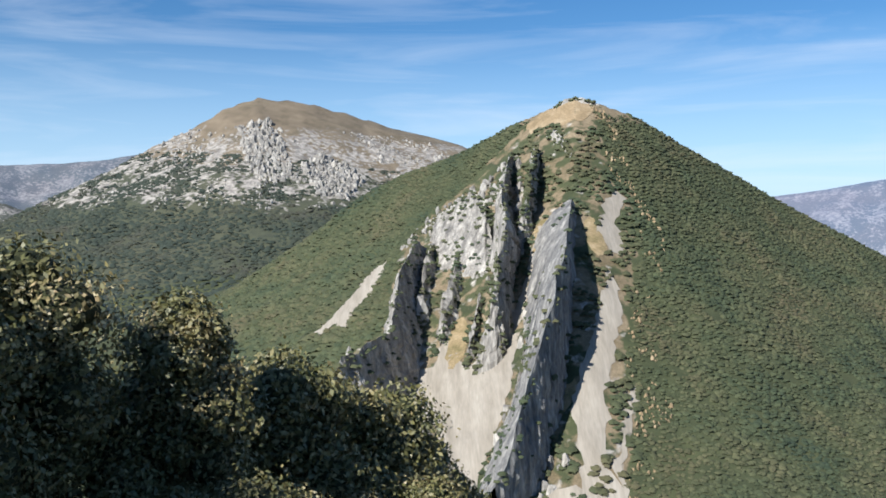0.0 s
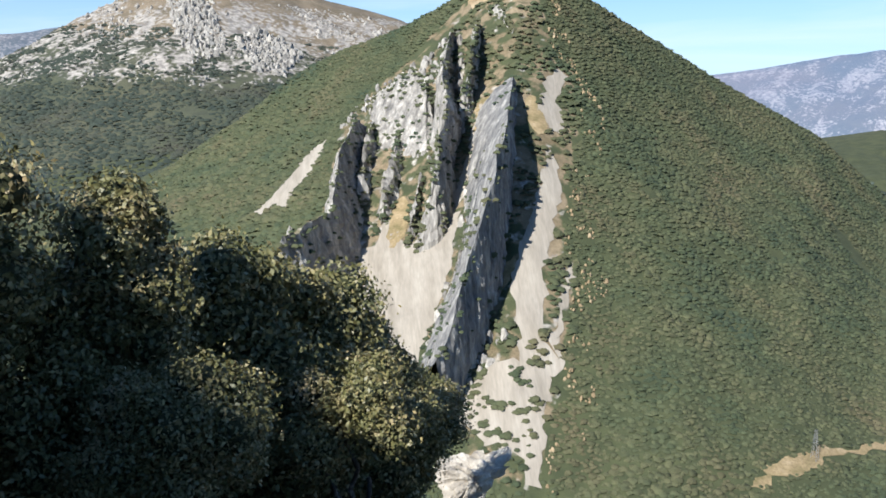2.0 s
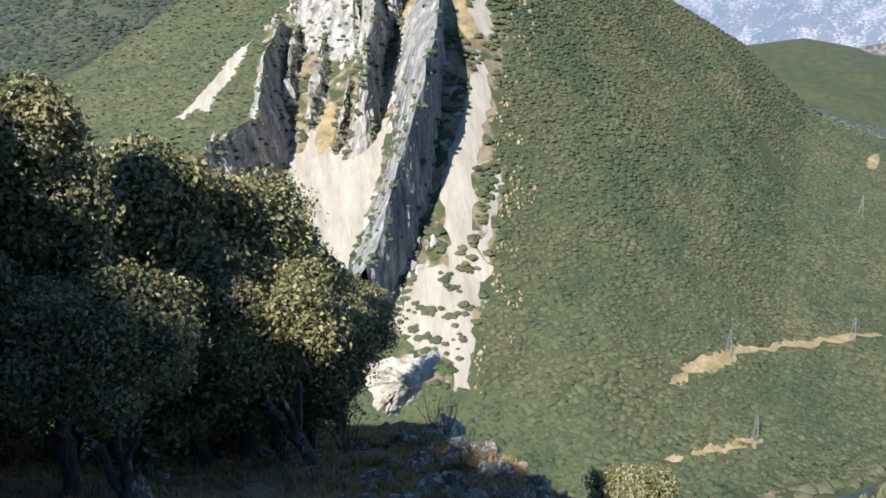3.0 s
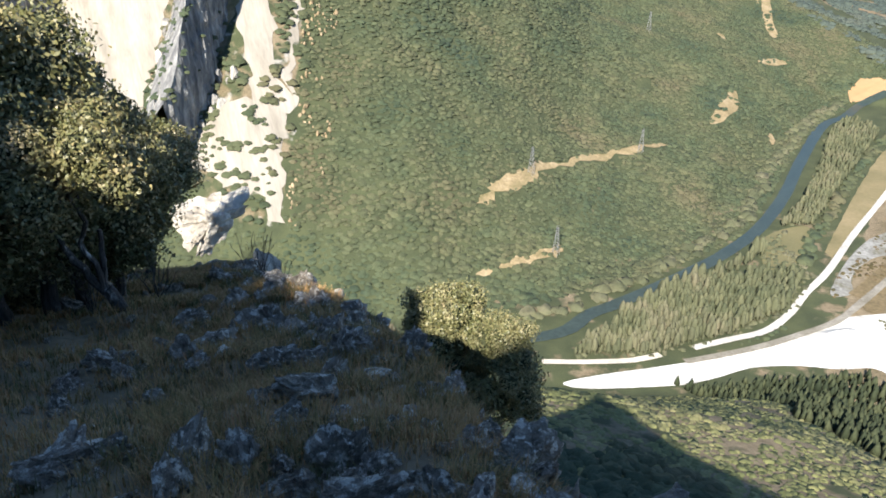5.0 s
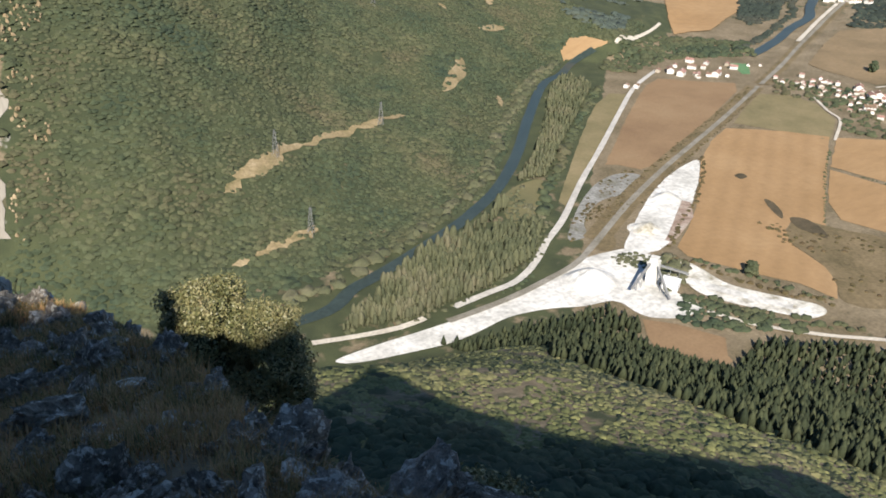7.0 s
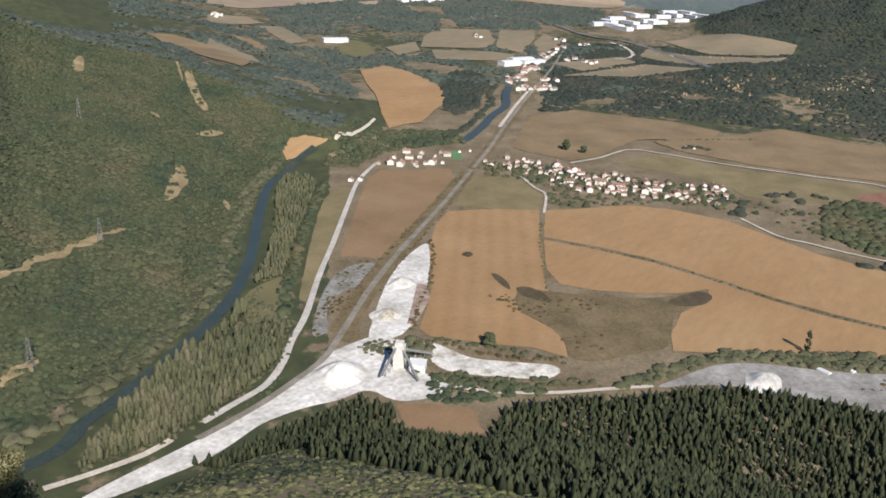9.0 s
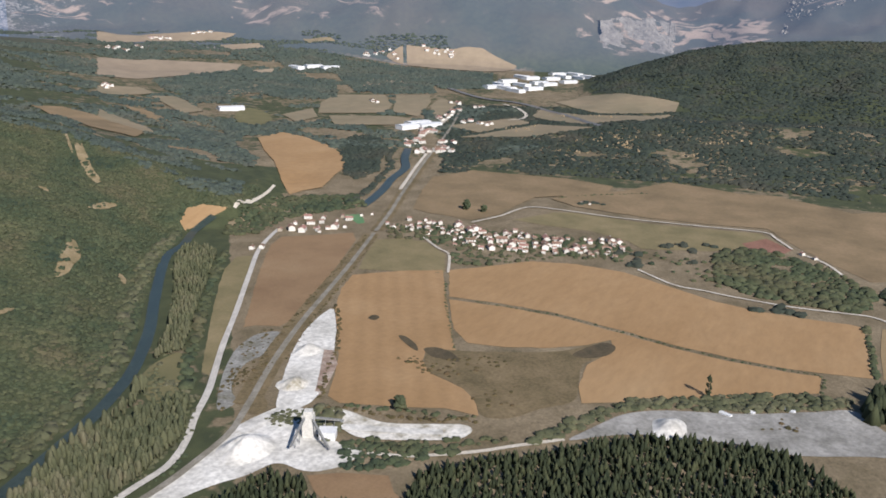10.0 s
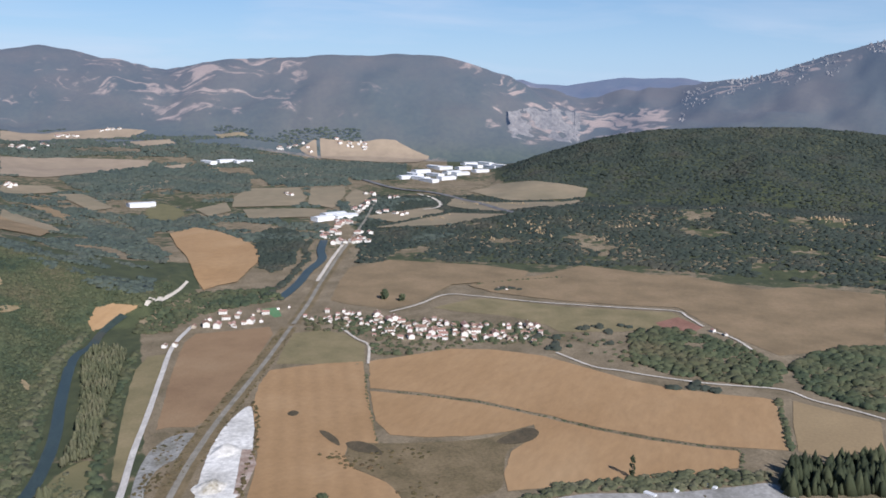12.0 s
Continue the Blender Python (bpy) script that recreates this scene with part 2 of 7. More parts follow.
def ground_material(name="ground_cover", air=None):
    """One sheet of ground: dry grass, scrub and forest soil, bare limestone, each where the plan's cover says."""
    m = material(name, [(0.13, 0.105, 0.06), (0.19, 0.15, 0.095), (0.25, 0.20, 0.13)], 0.02, 0.95, 0.25, fine=0.35, dist=1.0)
    n, l = m.node_tree.nodes, m.node_tree.links
    b = n["Principled BSDF"]
    base = b.inputs["Base Color"].links[0].from_socket
    co = n.new("ShaderNodeTexCoord")
    for name, cols, s in (("green", [(0.046, 0.056, 0.028), (0.068, 0.078, 0.037)], 0.05),
                          ("rock", [(0.22, 0.205, 0.185), (0.50, 0.465, 0.41)], 0.06), ("hazy_heath", [(0.075, 0.080, 0.092), (0.125, 0.105, 0.105)], 0.003)):
        a, nz, rp, mix = n.new("ShaderNodeAttribute"), n.new("ShaderNodeTexNoise"), n.new("ShaderNodeValToRGB"), n.new("ShaderNodeMix")
        a.attribute_name = name
        nz.inputs["Scale"].default_value, nz.inputs["Detail"].default_value = s, 8
        l.new(co.outputs["Object"], nz.inputs["Vector"])
        rp.color_ramp.elements[0].position, rp.color_ramp.elements[1].position = 0.38, 0.62
        rp.color_ramp.elements[0].color, rp.color_ramp.elements[1].color = (*cols[0], 1), (*cols[1], 1)
        l.new(nz.outputs["Fac"], rp.inputs["Fac"])
        # a ragged border to each kind of cover
        nz2, ad, st = n.new("ShaderNodeTexNoise"), n.new("ShaderNodeMath"), n.new("ShaderNodeMapRange")
        nz2.inputs["Scale"].default_value, nz2.inputs["Detail"].default_value = s * 1.3, 8
        l.new(co.outputs["Object"], nz2.inputs["Vector"])
        ad.operation = "ADD"
        l.new(nz2.outputs["Fac"], ad.inputs[0])
        l.new(a.outputs["Fac"], ad.inputs[1])
        wide = 0.06
        st.inputs["From Min"].default_value, st.inputs["From Max"].default_value = 1.0 - wide, 1.0 + wide
        l.new(ad.outputs[0], st.inputs["Value"])
        mix.data_type = "RGBA"
        l.new(a.outputs["Fac"] if name == "hazy_heath" else st.outputs["Result"], mix.inputs[0])
        l.new(base, mix.inputs[6])
        l.new(rp.outputs["Color"], mix.inputs[7])
        base = mix.outputs[2]
    # beds of pale limestone that run along the far slopes, broken and folded
    mp, beds, crags, mask, lit, thin, bare = n.new("ShaderNodeMapping"), n.new("ShaderNodeTexNoise"), n.new("ShaderNodeTexNoise"), n.new("ShaderNodeAttribute"), n.new("ShaderNodeMath"), n.new("ShaderNodeMapRange"), n.new("ShaderNodeMix")
    mp.inputs["Scale"].default_value = (0.0034, 0.0034, 0.036)
    mp.inputs["Rotation"].default_value = (0.07, 0.05, 0)
    fold, bend, pull = n.new("ShaderNodeTexNoise"), n.new("ShaderNodeVectorMath"), n.new("ShaderNodeVectorMath")
    fold.inputs["Scale"].default_value, fold.inputs["Detail"].default_value = 0.0030, 2.0
    l.new(co.outputs["Object"], fold.inputs["Vector"])
    bend.operation, pull.operation = "MULTIPLY", "ADD"
    bend.inputs[1].default_value = (0.0, 0.0, 420.0)
    l.new(fold.outputs["Color"], bend.inputs[0])
    l.new(bend.outputs[0], pull.inputs[0])
    l.new(co.outputs["Object"], pull.inputs[1])
    l.new(pull.outputs[0], mp.inputs["Vector"])
    l.new(mp.outputs["Vector"], beds.inputs["Vector"])
    l.new(co.outputs["Object"], crags.inputs["Vector"])
    beds.inputs["Scale"].default_value, beds.inputs["Detail"].default_value, beds.inputs["Distortion"].default_value = 1.0, 8, 0.35
    crags.inputs["Scale"].default_value, crags.inputs["Detail"].default_value, crags.inputs["Roughness"].default_value = 0.012, 9, 0.7
    mask.attribute_name = "strata"
    lit.operation = "MULTIPLY_ADD"
    l.new(mask.outputs["Fac"], lit.inputs[0])
    lit.inputs[1].default_value = 0.30
    sums = n.new("ShaderNodeMath")
    sums.operation = "MULTIPLY_ADD"
    l.new(crags.outputs["Fac"], sums.inputs[0])
    sums.inputs[1].default_value = 0.6
    l.new(beds.outputs["Fac"], sums.inputs[2])
    l.new(sums.outputs[0], lit.inputs[2])
    thin.inputs["From Min"].default_value, thin.inputs["From Max"].default_value = 1.01, 1.12
    l.new(lit.outputs[0], thin.inputs["Value"])
    bare.data_type = "RGBA"
    only, edge = n.new("ShaderNodeMath"), n.new("ShaderNodeMath")
    edge.operation, only.operation = "MULTIPLY", "MULTIPLY"
    edge.use_clamp, edge.inputs[1].default_value = True, 3.0
    l.new(mask.outputs["Fac"], edge.inputs[0])
    l.new(thin.outputs["Result"], only.inputs[0])
    l.new(edge.outputs[0], only.inputs[1])
    l.new(only.outputs[0], bare.inputs[0])
    l.new(base, bare.inputs[6])
    bare.inputs[7].default_value = (0.29, 0.225, 0.185, 1)
    # clods, moss and litter that only tell close by
    tiny, spread, near_by = n.new("ShaderNodeTexNoise"), n.new("ShaderNodeMapRange"), n.new("ShaderNodeHueSaturation")
    tiny.inputs["Scale"].default_value, tiny.inputs["Detail"].default_value, tiny.inputs["Roughness"].default_value = 4.0, 10, 0.75
    l.new(co.outputs["Object"], tiny.inputs["Vector"])
    spread.inputs["From Min"].default_value, spread.inputs["From Max"].default_value = 0.3, 0.7
    spread.inputs["To Min"].default_value, spread.inputs["To Max"].default_value = 0.55, 1.4
    l.new(tiny.outputs["Fac"], spread.inputs["Value"])
    l.new(spread.outputs["Result"], near_by.inputs["Value"])
    l.new(bare.outputs[2], near_by.inputs["Color"])
    l.new(near_by.outputs["Color"], b.inputs["Base Color"])
    if air:                                            # haze imitated by bluish emission on a far backdrop
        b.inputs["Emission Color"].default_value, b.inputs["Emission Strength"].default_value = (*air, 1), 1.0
    return m


M_GROUND = ground_material()
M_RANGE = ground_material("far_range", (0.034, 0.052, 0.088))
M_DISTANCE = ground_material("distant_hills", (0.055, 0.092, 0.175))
M_OAK = material("oak_canopy", [(0.034, 0.051, 0.031), (0.055, 0.070, 0.036), (0.074, 0.080, 0.041), (0.092, 0.085, 0.046)], 0.012, 0.9, 0.6, fine=0.8, island=0.2, dist=0.6, grain=0.22, detail=9.0)
M_SCRUB = material("slope_scrub", [(0.105, 0.120, 0.047), (0.155, 0.160, 0.064), (0.21, 0.195, 0.092)], 0.025, 0.9, 0.3, fine=0.9, island=0.25, dist=0.4)
# far trees paler and bluer, with haze put into the leaf colour
M_FAROAK = material("hazy_far_canopy", [(0.052, 0.070, 0.060), (0.066, 0.083, 0.066), (0.086, 0.091, 0.070)], 0.008, 0.9, 0.4, fine=0.4, island=0.1, dist=1.0, grain=0.12)
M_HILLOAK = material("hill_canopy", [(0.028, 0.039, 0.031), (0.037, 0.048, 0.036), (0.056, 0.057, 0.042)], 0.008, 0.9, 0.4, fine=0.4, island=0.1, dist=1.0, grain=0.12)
M_PINE = material("pine_canopy", [(0.026, 0.036, 0.017), (0.046, 0.055, 0.026)], 0.05, 0.85, 0.4, fine=1.5, island=0.4, dist=0.5)
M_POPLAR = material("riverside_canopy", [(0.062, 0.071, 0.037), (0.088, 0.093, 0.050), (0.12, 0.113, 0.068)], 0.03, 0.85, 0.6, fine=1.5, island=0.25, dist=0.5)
M_ROCK = material("limestone", [(0.12, 0.115, 0.108), (0.28, 0.265, 0.24), (0.49, 0.465, 0.42)], 0.07, 0.92, 0.8, fine=0.35, dist=1.5, stretch=(1.5, 1.5, 0.35))
# greyer limestone, darkened to put shade on the great blade's face
M_GREYROCK = material("shade_grey_limestone", [(0.09, 0.092, 0.096), (0.19, 0.187, 0.182), (0.36, 0.35, 0.325)], 0.09, 0.92, 0.8, fine=0.35, dist=1.5, stretch=(1.5, 1.5, 0.3))
M_FARROCK = material("hazy_limestone", [(0.145, 0.132, 0.12), (0.195, 0.178, 0.16), (0.265, 0.243, 0.215)], 0.02, 0.95, 0.5, fine=0.06, dist=6.0)
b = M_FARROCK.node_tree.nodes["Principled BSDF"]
b.inputs["Emission Color"].default_value, b.inputs["Emission Strength"].default_value = (0.034, 0.052, 0.088, 1), 1.0     # bluish emission imitates the haze before the far range
M_SCREE = material("scree", [(0.235, 0.21, 0.17), (0.30, 0.27, 0.225), (0.355, 0.325, 0.275)], 0.05, 0.95, 0.2, fine=0.35, dist=0.4, stretch=(1.8, 0.22, 0.3), grain=0.13)

# ---- the ground ----
def mesh_object(name, verts, faces, mats, attrs=None, smooth_shade=True, face_mats=None):
    """Verts (n, 3), faces (m, 3 or 4) as arrays, linked as one object."""
    verts, faces = np.asarray(verts, np.float32), np.asarray(faces, np.int32)
    me = bpy.data.meshes.new(name)
    me.vertices.add(len(verts))
    me.vertices.foreach_set("co", verts.ravel())
    k = faces.shape[1]
    me.loops.add(faces.size)
    me.loops.foreach_set("vertex_index", faces.ravel())
    me.polygons.add(len(faces))
    me.polygons.foreach_set("loop_start", np.arange(0, faces.size, k, dtype=np.int32))
    me.polygons.foreach_set("use_smooth", np.full(len(faces), smooth_shade))
    for m in mats if isinstance(mats, (list, tuple)) else [mats]:
        me.materials.append(m)
    if face_mats is not None:
        me.polygons.foreach_set("material_index", np.asarray(face_mats, np.int32))
    for key, values in (attrs or {}).items():
        a = me.attributes.new(key, "FLOAT", "POINT")
        a.data.foreach_set("value", np.asarray(values, np.float32))
    me.update(calc_edges=True)
    me.validate()
    return new(name, me)


def polar_grid(azs, rs):
    """Vertices and quads of a grid round the origin; closes on itself if azs goes all round."""
    A, Rr = np.meshgrid(np.radians(azs), rs, indexing="ij")
    x, y = (Rr * np.sin(A)).ravel(), (Rr * np.cos(A)).ravel()
    na, nr = len(azs), len(rs)
    i, j = np.meshgrid(np.arange(na), np.arange(nr - 1), indexing="ij")
    i2 = (i + 1) % na
    f = np.stack([i * nr + j, i * nr + j + 1, i2 * nr + j + 1, i2 * nr + j], -1).reshape(-1, 4)
    return x, y, f


def within(poly, x, y):
    """Which of the points lie inside an outline."""
    p = np.asarray(poly, float)
    hit = np.zeros(len(x), bool)
    for (x0, y0), (x1, y1) in zip(p, np.roll(p, -1, 0)):
        cross = (y0 > y) != (y1 > y)
        with np.errstate(divide="ignore", invalid="ignore"):
            hit ^= cross & (x < (x1 - x0) * (y - y0) / (y1 - y0) + x0)
    return hit


FACE = [(-116, 848), (-110, 913), (-57, 935), (-59, 1013), (-49, 1090), (-3, 1129), (61, 1167), (88, 1168), (124, 1153), (193, 1120), (193, 1075), (195, 1000), (219, 1002), (210, 931), (186, 861), (167, 786), (155, 737), (168, 745), (159, 712), (137, 652), (134, 628), (116, 593), (104, 547), (31, 599), (0, 681)]


def cover(x, y, z):
    """What grows where: shares of green scrub, bare rock, limestone beds, and heather that also carries far haze."""
    d, az = np.hypot(x, y), np.degrees(np.arctan2(x, y))
    n1, n2 = fbm(x / 120, y / 120, 4, 41), fbm(x / 35, y / 35, 4, 43)
    green = np.where((z > 8) | ((az < 50) & (d < 1300)), 0.75, 0.28)
    west = (az < 3) & (d > 1750)                       # the bald mountain and its wooded foot
    bald = smooth(430, 540, z + 40 * n1 + 3.0 * (az + 16))
    green = np.where(west, 0.8 - 0.75 * bald, green)
    crown = smooth(425, 450, z + 8 * n2) * (d < 1500)  # dry top of the pyramid
    green = np.where(crown > 0, 0.8 * (1 - crown), green)
    band = smooth(320, 380, z + 30 * n1) * (1 - smooth(520, 640, z + 50 * n1))
    rock = np.where(west & (d < 3000), 0.10 + 0.42 * band + 0.30 * n2 * band, 0.1)
    plain = smooth(36, 44, az + 3 * n1) * (d < 3600) * (z < 190)
    patch = 0.42 + 0.3 * n1 + 0.25 * fbm(x / 300, y / 300, 3, 49)
    green = np.where(d > 1500, green * (1 - plain) + patch * plain, green)
    face = within(FACE, x, y) & (d > 400)                # the torn front of the pyramid
    green = np.where(face, 0.50 + 0.25 * n2, green)
    rock = np.where(face, 0.27 + 0.2 * n1 + 0.12 * smooth(60, -20, x), rock)
    green = np.where((z < 1.5) & (d < 760) & (az < 50) & (d > 300), 0.62 + 0.2 * n2, green)
    green = np.where((az > 70) & (d > 2330) & (d < 3350) & (z > 62 - 34 * smooth(77, 81, az)), 0.97, green)      # the even green hill
    green = np.where((az > 62) & (d > 1560) & (d < 2330) & (z > 14), 0.50 + 0.45 * n2, green)
    far = d > 3350
    # more pale limestone below bearing 48, partly standing in for haze
    rock = np.where(far, 0.12 + (0.34 + 0.3 * n2 + 0.2 * n1) * smooth(48, 37, az + 5 * n1), rock)
    bare = smooth(170, 240, z) * (0.50 + 0.6 * fbm(az / 4.0 + 3, z / 120, 3, 57)) * (1 - 0.45 * smooth(430, 500, z))
    gorge = smooth(71.0, 73.0, az + n1) * (1 - smooth(83.0, 84.5, az)) * smooth(330, 260, z + 70 * n2) * smooth(120, 190, z + 40 * n1)
    spur = smooth(1.6, 0.5, np.abs(az - np.interp(z, [220, 300, 380, 450], [76.6, 75.0, 73.6, 71.0]) + 0.8 * n1)) * smooth(200, 260, z)
    crags = smooth(84.0, 86.0, az) * smooth(60, 10, np.abs(z - np.interp(az, LINES[6][:, 0], LINES[6][:, 2]) + 25 + 45 * n2))
    bare = np.maximum(bare * (1 - smooth(61, 64, az)) + 0.30 * bare * smooth(61, 64, az) * (1 - smooth(75.5, 77, az)), np.maximum(np.maximum(0.85 * gorge, 0.7 * spur), 0.66 * crags))
    bare = np.where(far & (d < 4700), np.clip(bare, 0, 1), 0.0) * smooth(34, 42, az)
    green = np.where(far, 0.95, green)
    # heather colour strengthens with distance, partly to imitate haze
    hazy_heath = smooth(2300, 4300, d) * 0.7 * smooth(50, 160, z)
    hazy_heath = np.where(west & (d < 3100), 0.22, hazy_heath)
    green = np.where((d > 170) & (d < 440) & (az > 22) & (z > 3), 0.42 + 0.3 * n2, green)
    rock = np.where(d < 60, 0.20 + 0.2 * n2, rock)
    green = np.where(d < 60, 0.25, green)
    return {"green": green, "rock": rock, "hazy_heath": hazy_heath, "strata": bare}


AZS = np.concatenate([np.arange(-33, 101, 0.32), np.arange(102, 327, 2.5)])
RS = np.concatenate([[0.01, 0.25], np.geomspace(0.5, 30, 115), np.geomspace(31, 400, 75), np.arange(406, 1400, 8.0), np.geomspace(1405, 5000, 120)])
gx, gy, gf = polar_grid(AZS, RS)
gz = height(gx, gy)
shares = cover(gx, gy, gz)
ring = np.tile(np.arange(len(RS) - 1), len(AZS))
turned = np.repeat(np.where(AZS > 180, AZS - 360, AZS), len(RS) - 1)
behind = RS[ring] > np.where(turned > 36, 3280, 3700)
distant = (RS[ring] > 4500) | (behind & (turned > 8) & (turned < 38))


def sector(name, label, mat, pick, category):
    """The rings of the land that pick names, as one sheet."""
    used_, inverse = np.unique(gf[pick], return_inverse=True)
    ob = mesh_object(name, np.stack([gx, gy, gz], 1)[used_], inverse.reshape(-1, 4), mat, {k: v[used_] for k, v in shares.items()})
    return tagged(ob, label, category, kind="structure")


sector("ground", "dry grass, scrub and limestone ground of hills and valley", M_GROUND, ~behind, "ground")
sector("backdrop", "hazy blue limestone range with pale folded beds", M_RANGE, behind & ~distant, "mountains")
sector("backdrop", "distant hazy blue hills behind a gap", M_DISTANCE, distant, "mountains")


def surface(x, y):
    """The height of the ground sheet itself at the given points."""
    x, y = np.asarray(x, float), np.asarray(y, float)
    grid = gz.reshape(len(AZS), len(RS))
    a = np.degrees(np.arctan2(x, y))
    a = np.where(a < AZS[0], a + 360, a)
    d = np.hypot(x, y)
    i = np.clip(np.searchsorted(AZS, a) - 1, 0, len(AZS) - 2)
    j = np.clip(np.searchsorted(RS, d) - 1, 0, len(RS) - 2)
    u = np.clip((a - AZS[i]) / (AZS[i + 1] - AZS[i]), 0, 1)
    v = np.clip((d - RS[j]) / (RS[j + 1] - RS[j]), 0, 1)
    return (grid[i, j] * (1 - v) + grid[i, j + 1] * v) * (1 - u) + (grid[i + 1, j] * (1 - v) + grid[i + 1, j + 1] * v) * u


CLEARINGS = []      # outlines that no tree grows in

# ---- sheets of field, stone and water that follow the ground ----
from mathutils import geometry

M_TILLED = material("tilled_soil", [(0.205, 0.13, 0.072), (0.25, 0.163, 0.09), (0.285, 0.195, 0.112)], 0.012, 0.95, 0.3, fine=0.5, dist=0.3, grain=0.1)
M_FALLOW = material("fallow_ground", [(0.15, 0.13, 0.065), (0.20, 0.165, 0.085), (0.25, 0.20, 0.11)], 0.02, 0.95, 0.3, fine=0.3, dist=0.4, grain=0.1)
M_FALLOW2 = material("dry_pasture", [(0.17, 0.125, 0.070), (0.22, 0.16, 0.090), (0.265, 0.19, 0.11)], 0.015, 0.95, 0.3, fine=0.2, dist=0.4, grain=0.1)
M_STUBBLE = material("stubble", [(0.30, 0.185, 0.088), (0.335, 0.212, 0.105), (0.365, 0.24, 0.125)], 0.010, 0.95, 0.3, fine=0.15, dist=0.3, stretch=(0.35, 1.0, 1.0), grain=0.1)
M_STUBBLE2 = material("dull_stubble", [(0.24, 0.175, 0.095), (0.30, 0.22, 0.12)], 0.012, 0.95, 0.3, fine=0.3, dist=0.3, grain=0.1)
M_WASTE = material("waste_ground", [(0.11, 0.088, 0.045), (0.16, 0.122, 0.066), (0.205, 0.155, 0.088)], 0.03, 0.95, 0.6, fine=0.4, dist=0.8)
M_SCRUBPATCH = material("dark_scrub", [(0.06, 0.05, 0.03), (0.11, 0.085, 0.05)], 0.1, 0.95, 0.6, fine=0.6, dist=0.6)
M_COURT = material("court_surface", [(0.10, 0.20, 0.09), (0.13, 0.24, 0.11)], 0.1, 0.8, 0.0)
M_REDSOIL = material("red_soil", [(0.20, 0.10, 0.07), (0.26, 0.14, 0.10)], 0.03, 0.95, 0.2, fine=0.4)
M_MEADOW = material("meadow", [(0.12, 0.115, 0.055), (0.17, 0.15, 0.075)], 0.03, 0.95, 0.4, fine=0.6, dist=0.3, grain=0.1)
# far field colours, greyed a little to suggest haze
M_FARFIELD = material("far_stubble", [(0.26, 0.205, 0.15), (0.32, 0.255, 0.18)], 0.006, 0.95, 0, fine=0.03, stretch=(1, 1, 1), grain=0.1)
M_FARFIELD2 = material("far_pasture", [(0.20, 0.17, 0.11), (0.27, 0.215, 0.14)], 0.006, 0.95, 0, fine=0.03, grain=0.1)
M_CLEAR = material("ochre_soil", [(0.16, 0.135, 0.065), (0.26, 0.20, 0.11), (0.34, 0.27, 0.165)], 0.06, 0.95, 0.5, fine=0.5, dist=0.6)
M_QUARRY = material("crushed_limestone", [(0.40, 0.385, 0.35), (0.60, 0.58, 0.54), (0.74, 0.72, 0.68)], 0.03, 0.95, 0.5, fine=0.25, dist=0.5)
M_QUARRY2 = material("stony_bank", [(0.22, 0.19, 0.12), (0.62, 0.59, 0.53), (0.74, 0.71, 0.66)], 0.06, 0.95, 0.6, fine=0.4, dist=0.8)
M_GRAVEL = material("gravel", [(0.15, 0.145, 0.125), (0.28, 0.27, 0.25), (0.40, 0.385, 0.36)], 0.022, 0.95, 0.5, fine=0.3, dist=0.5)
M_GRAVEL2 = material("grey_dump_stone", [(0.16, 0.15, 0.11), (0.225, 0.22, 0.20), (0.31, 0.305, 0.285)], 0.05, 0.95, 0.6, fine=0.4, dist=0.8)
M_WHITEROAD = material("white_dust_road", [(0.42, 0.395, 0.36), (0.56, 0.53, 0.485)], 0.05, 0.95, 0.2, fine=0.6)
M_TRACK = material("pale_track", [(0.46, 0.41, 0.34), (0.60, 0.55, 0.47)], 0.05, 0.95, 0.2, fine=0.6)
M_RAIL = material("ballast", [(0.17, 0.155, 0.12), (0.23, 0.21, 0.17), (0.29, 0.27, 0.23)], 0.06, 0.95, 0.4, fine=0.7)
M_ROAD = material("asphalt", [(0.12, 0.12, 0.12), (0.17, 0.17, 0.17)], 0.02, 0.9, 0.0)
M_WATER = material("river_water", [(0.034, 0.048, 0.042), (0.050, 0.066, 0.056)], 0.02, 0.3, 0.05, fine=0.35, dist=0.03, spec=0.2)


def striped(m, angle, width, amount):
    """Adds faint parallel bands, as sowing or mowing leaves them."""
    n, l = m.node_tree.nodes, m.node_tree.links
    b = n["Principled BSDF"]
    co, mp, wv, mr, mx_ = n.new("ShaderNodeTexCoord"), n.new("ShaderNodeMapping"), n.new("ShaderNodeTexWave"), n.new("ShaderNodeMapRange"), n.new("ShaderNodeMix")
    mp.inputs["Rotation"].default_value = (0, 0, radians(angle))
    wv.inputs["Scale"].default_value, wv.inputs["Distortion"].default_value, wv.inputs["Detail"].default_value, wv.inputs["Detail Scale"].default_value = 0.31 / width, 1.5, 3.0, 0.02
    mr.inputs["To Min"].default_value, mr.inputs["To Max"].default_value = 1 - amount, 1 + amount
    l.new(co.outputs["Object"], mp.inputs["Vector"])
    l.new(mp.outputs["Vector"], wv.inputs["Vector"])
    l.new(wv.outputs["Fac"], mr.inputs["Value"])
    mx_.data_type, mx_.blend_type = "RGBA", "MULTIPLY"
    mx_.inputs[0].default_value = 1.0
    l.new(b.inputs["Base Color"].links[0].from_socket, mx_.inputs[6])
    l.new(mr.outputs["Result"], mx_.inputs[7])
    l.new(mx_.outputs[2], b.inputs["Base Color"])
    return m


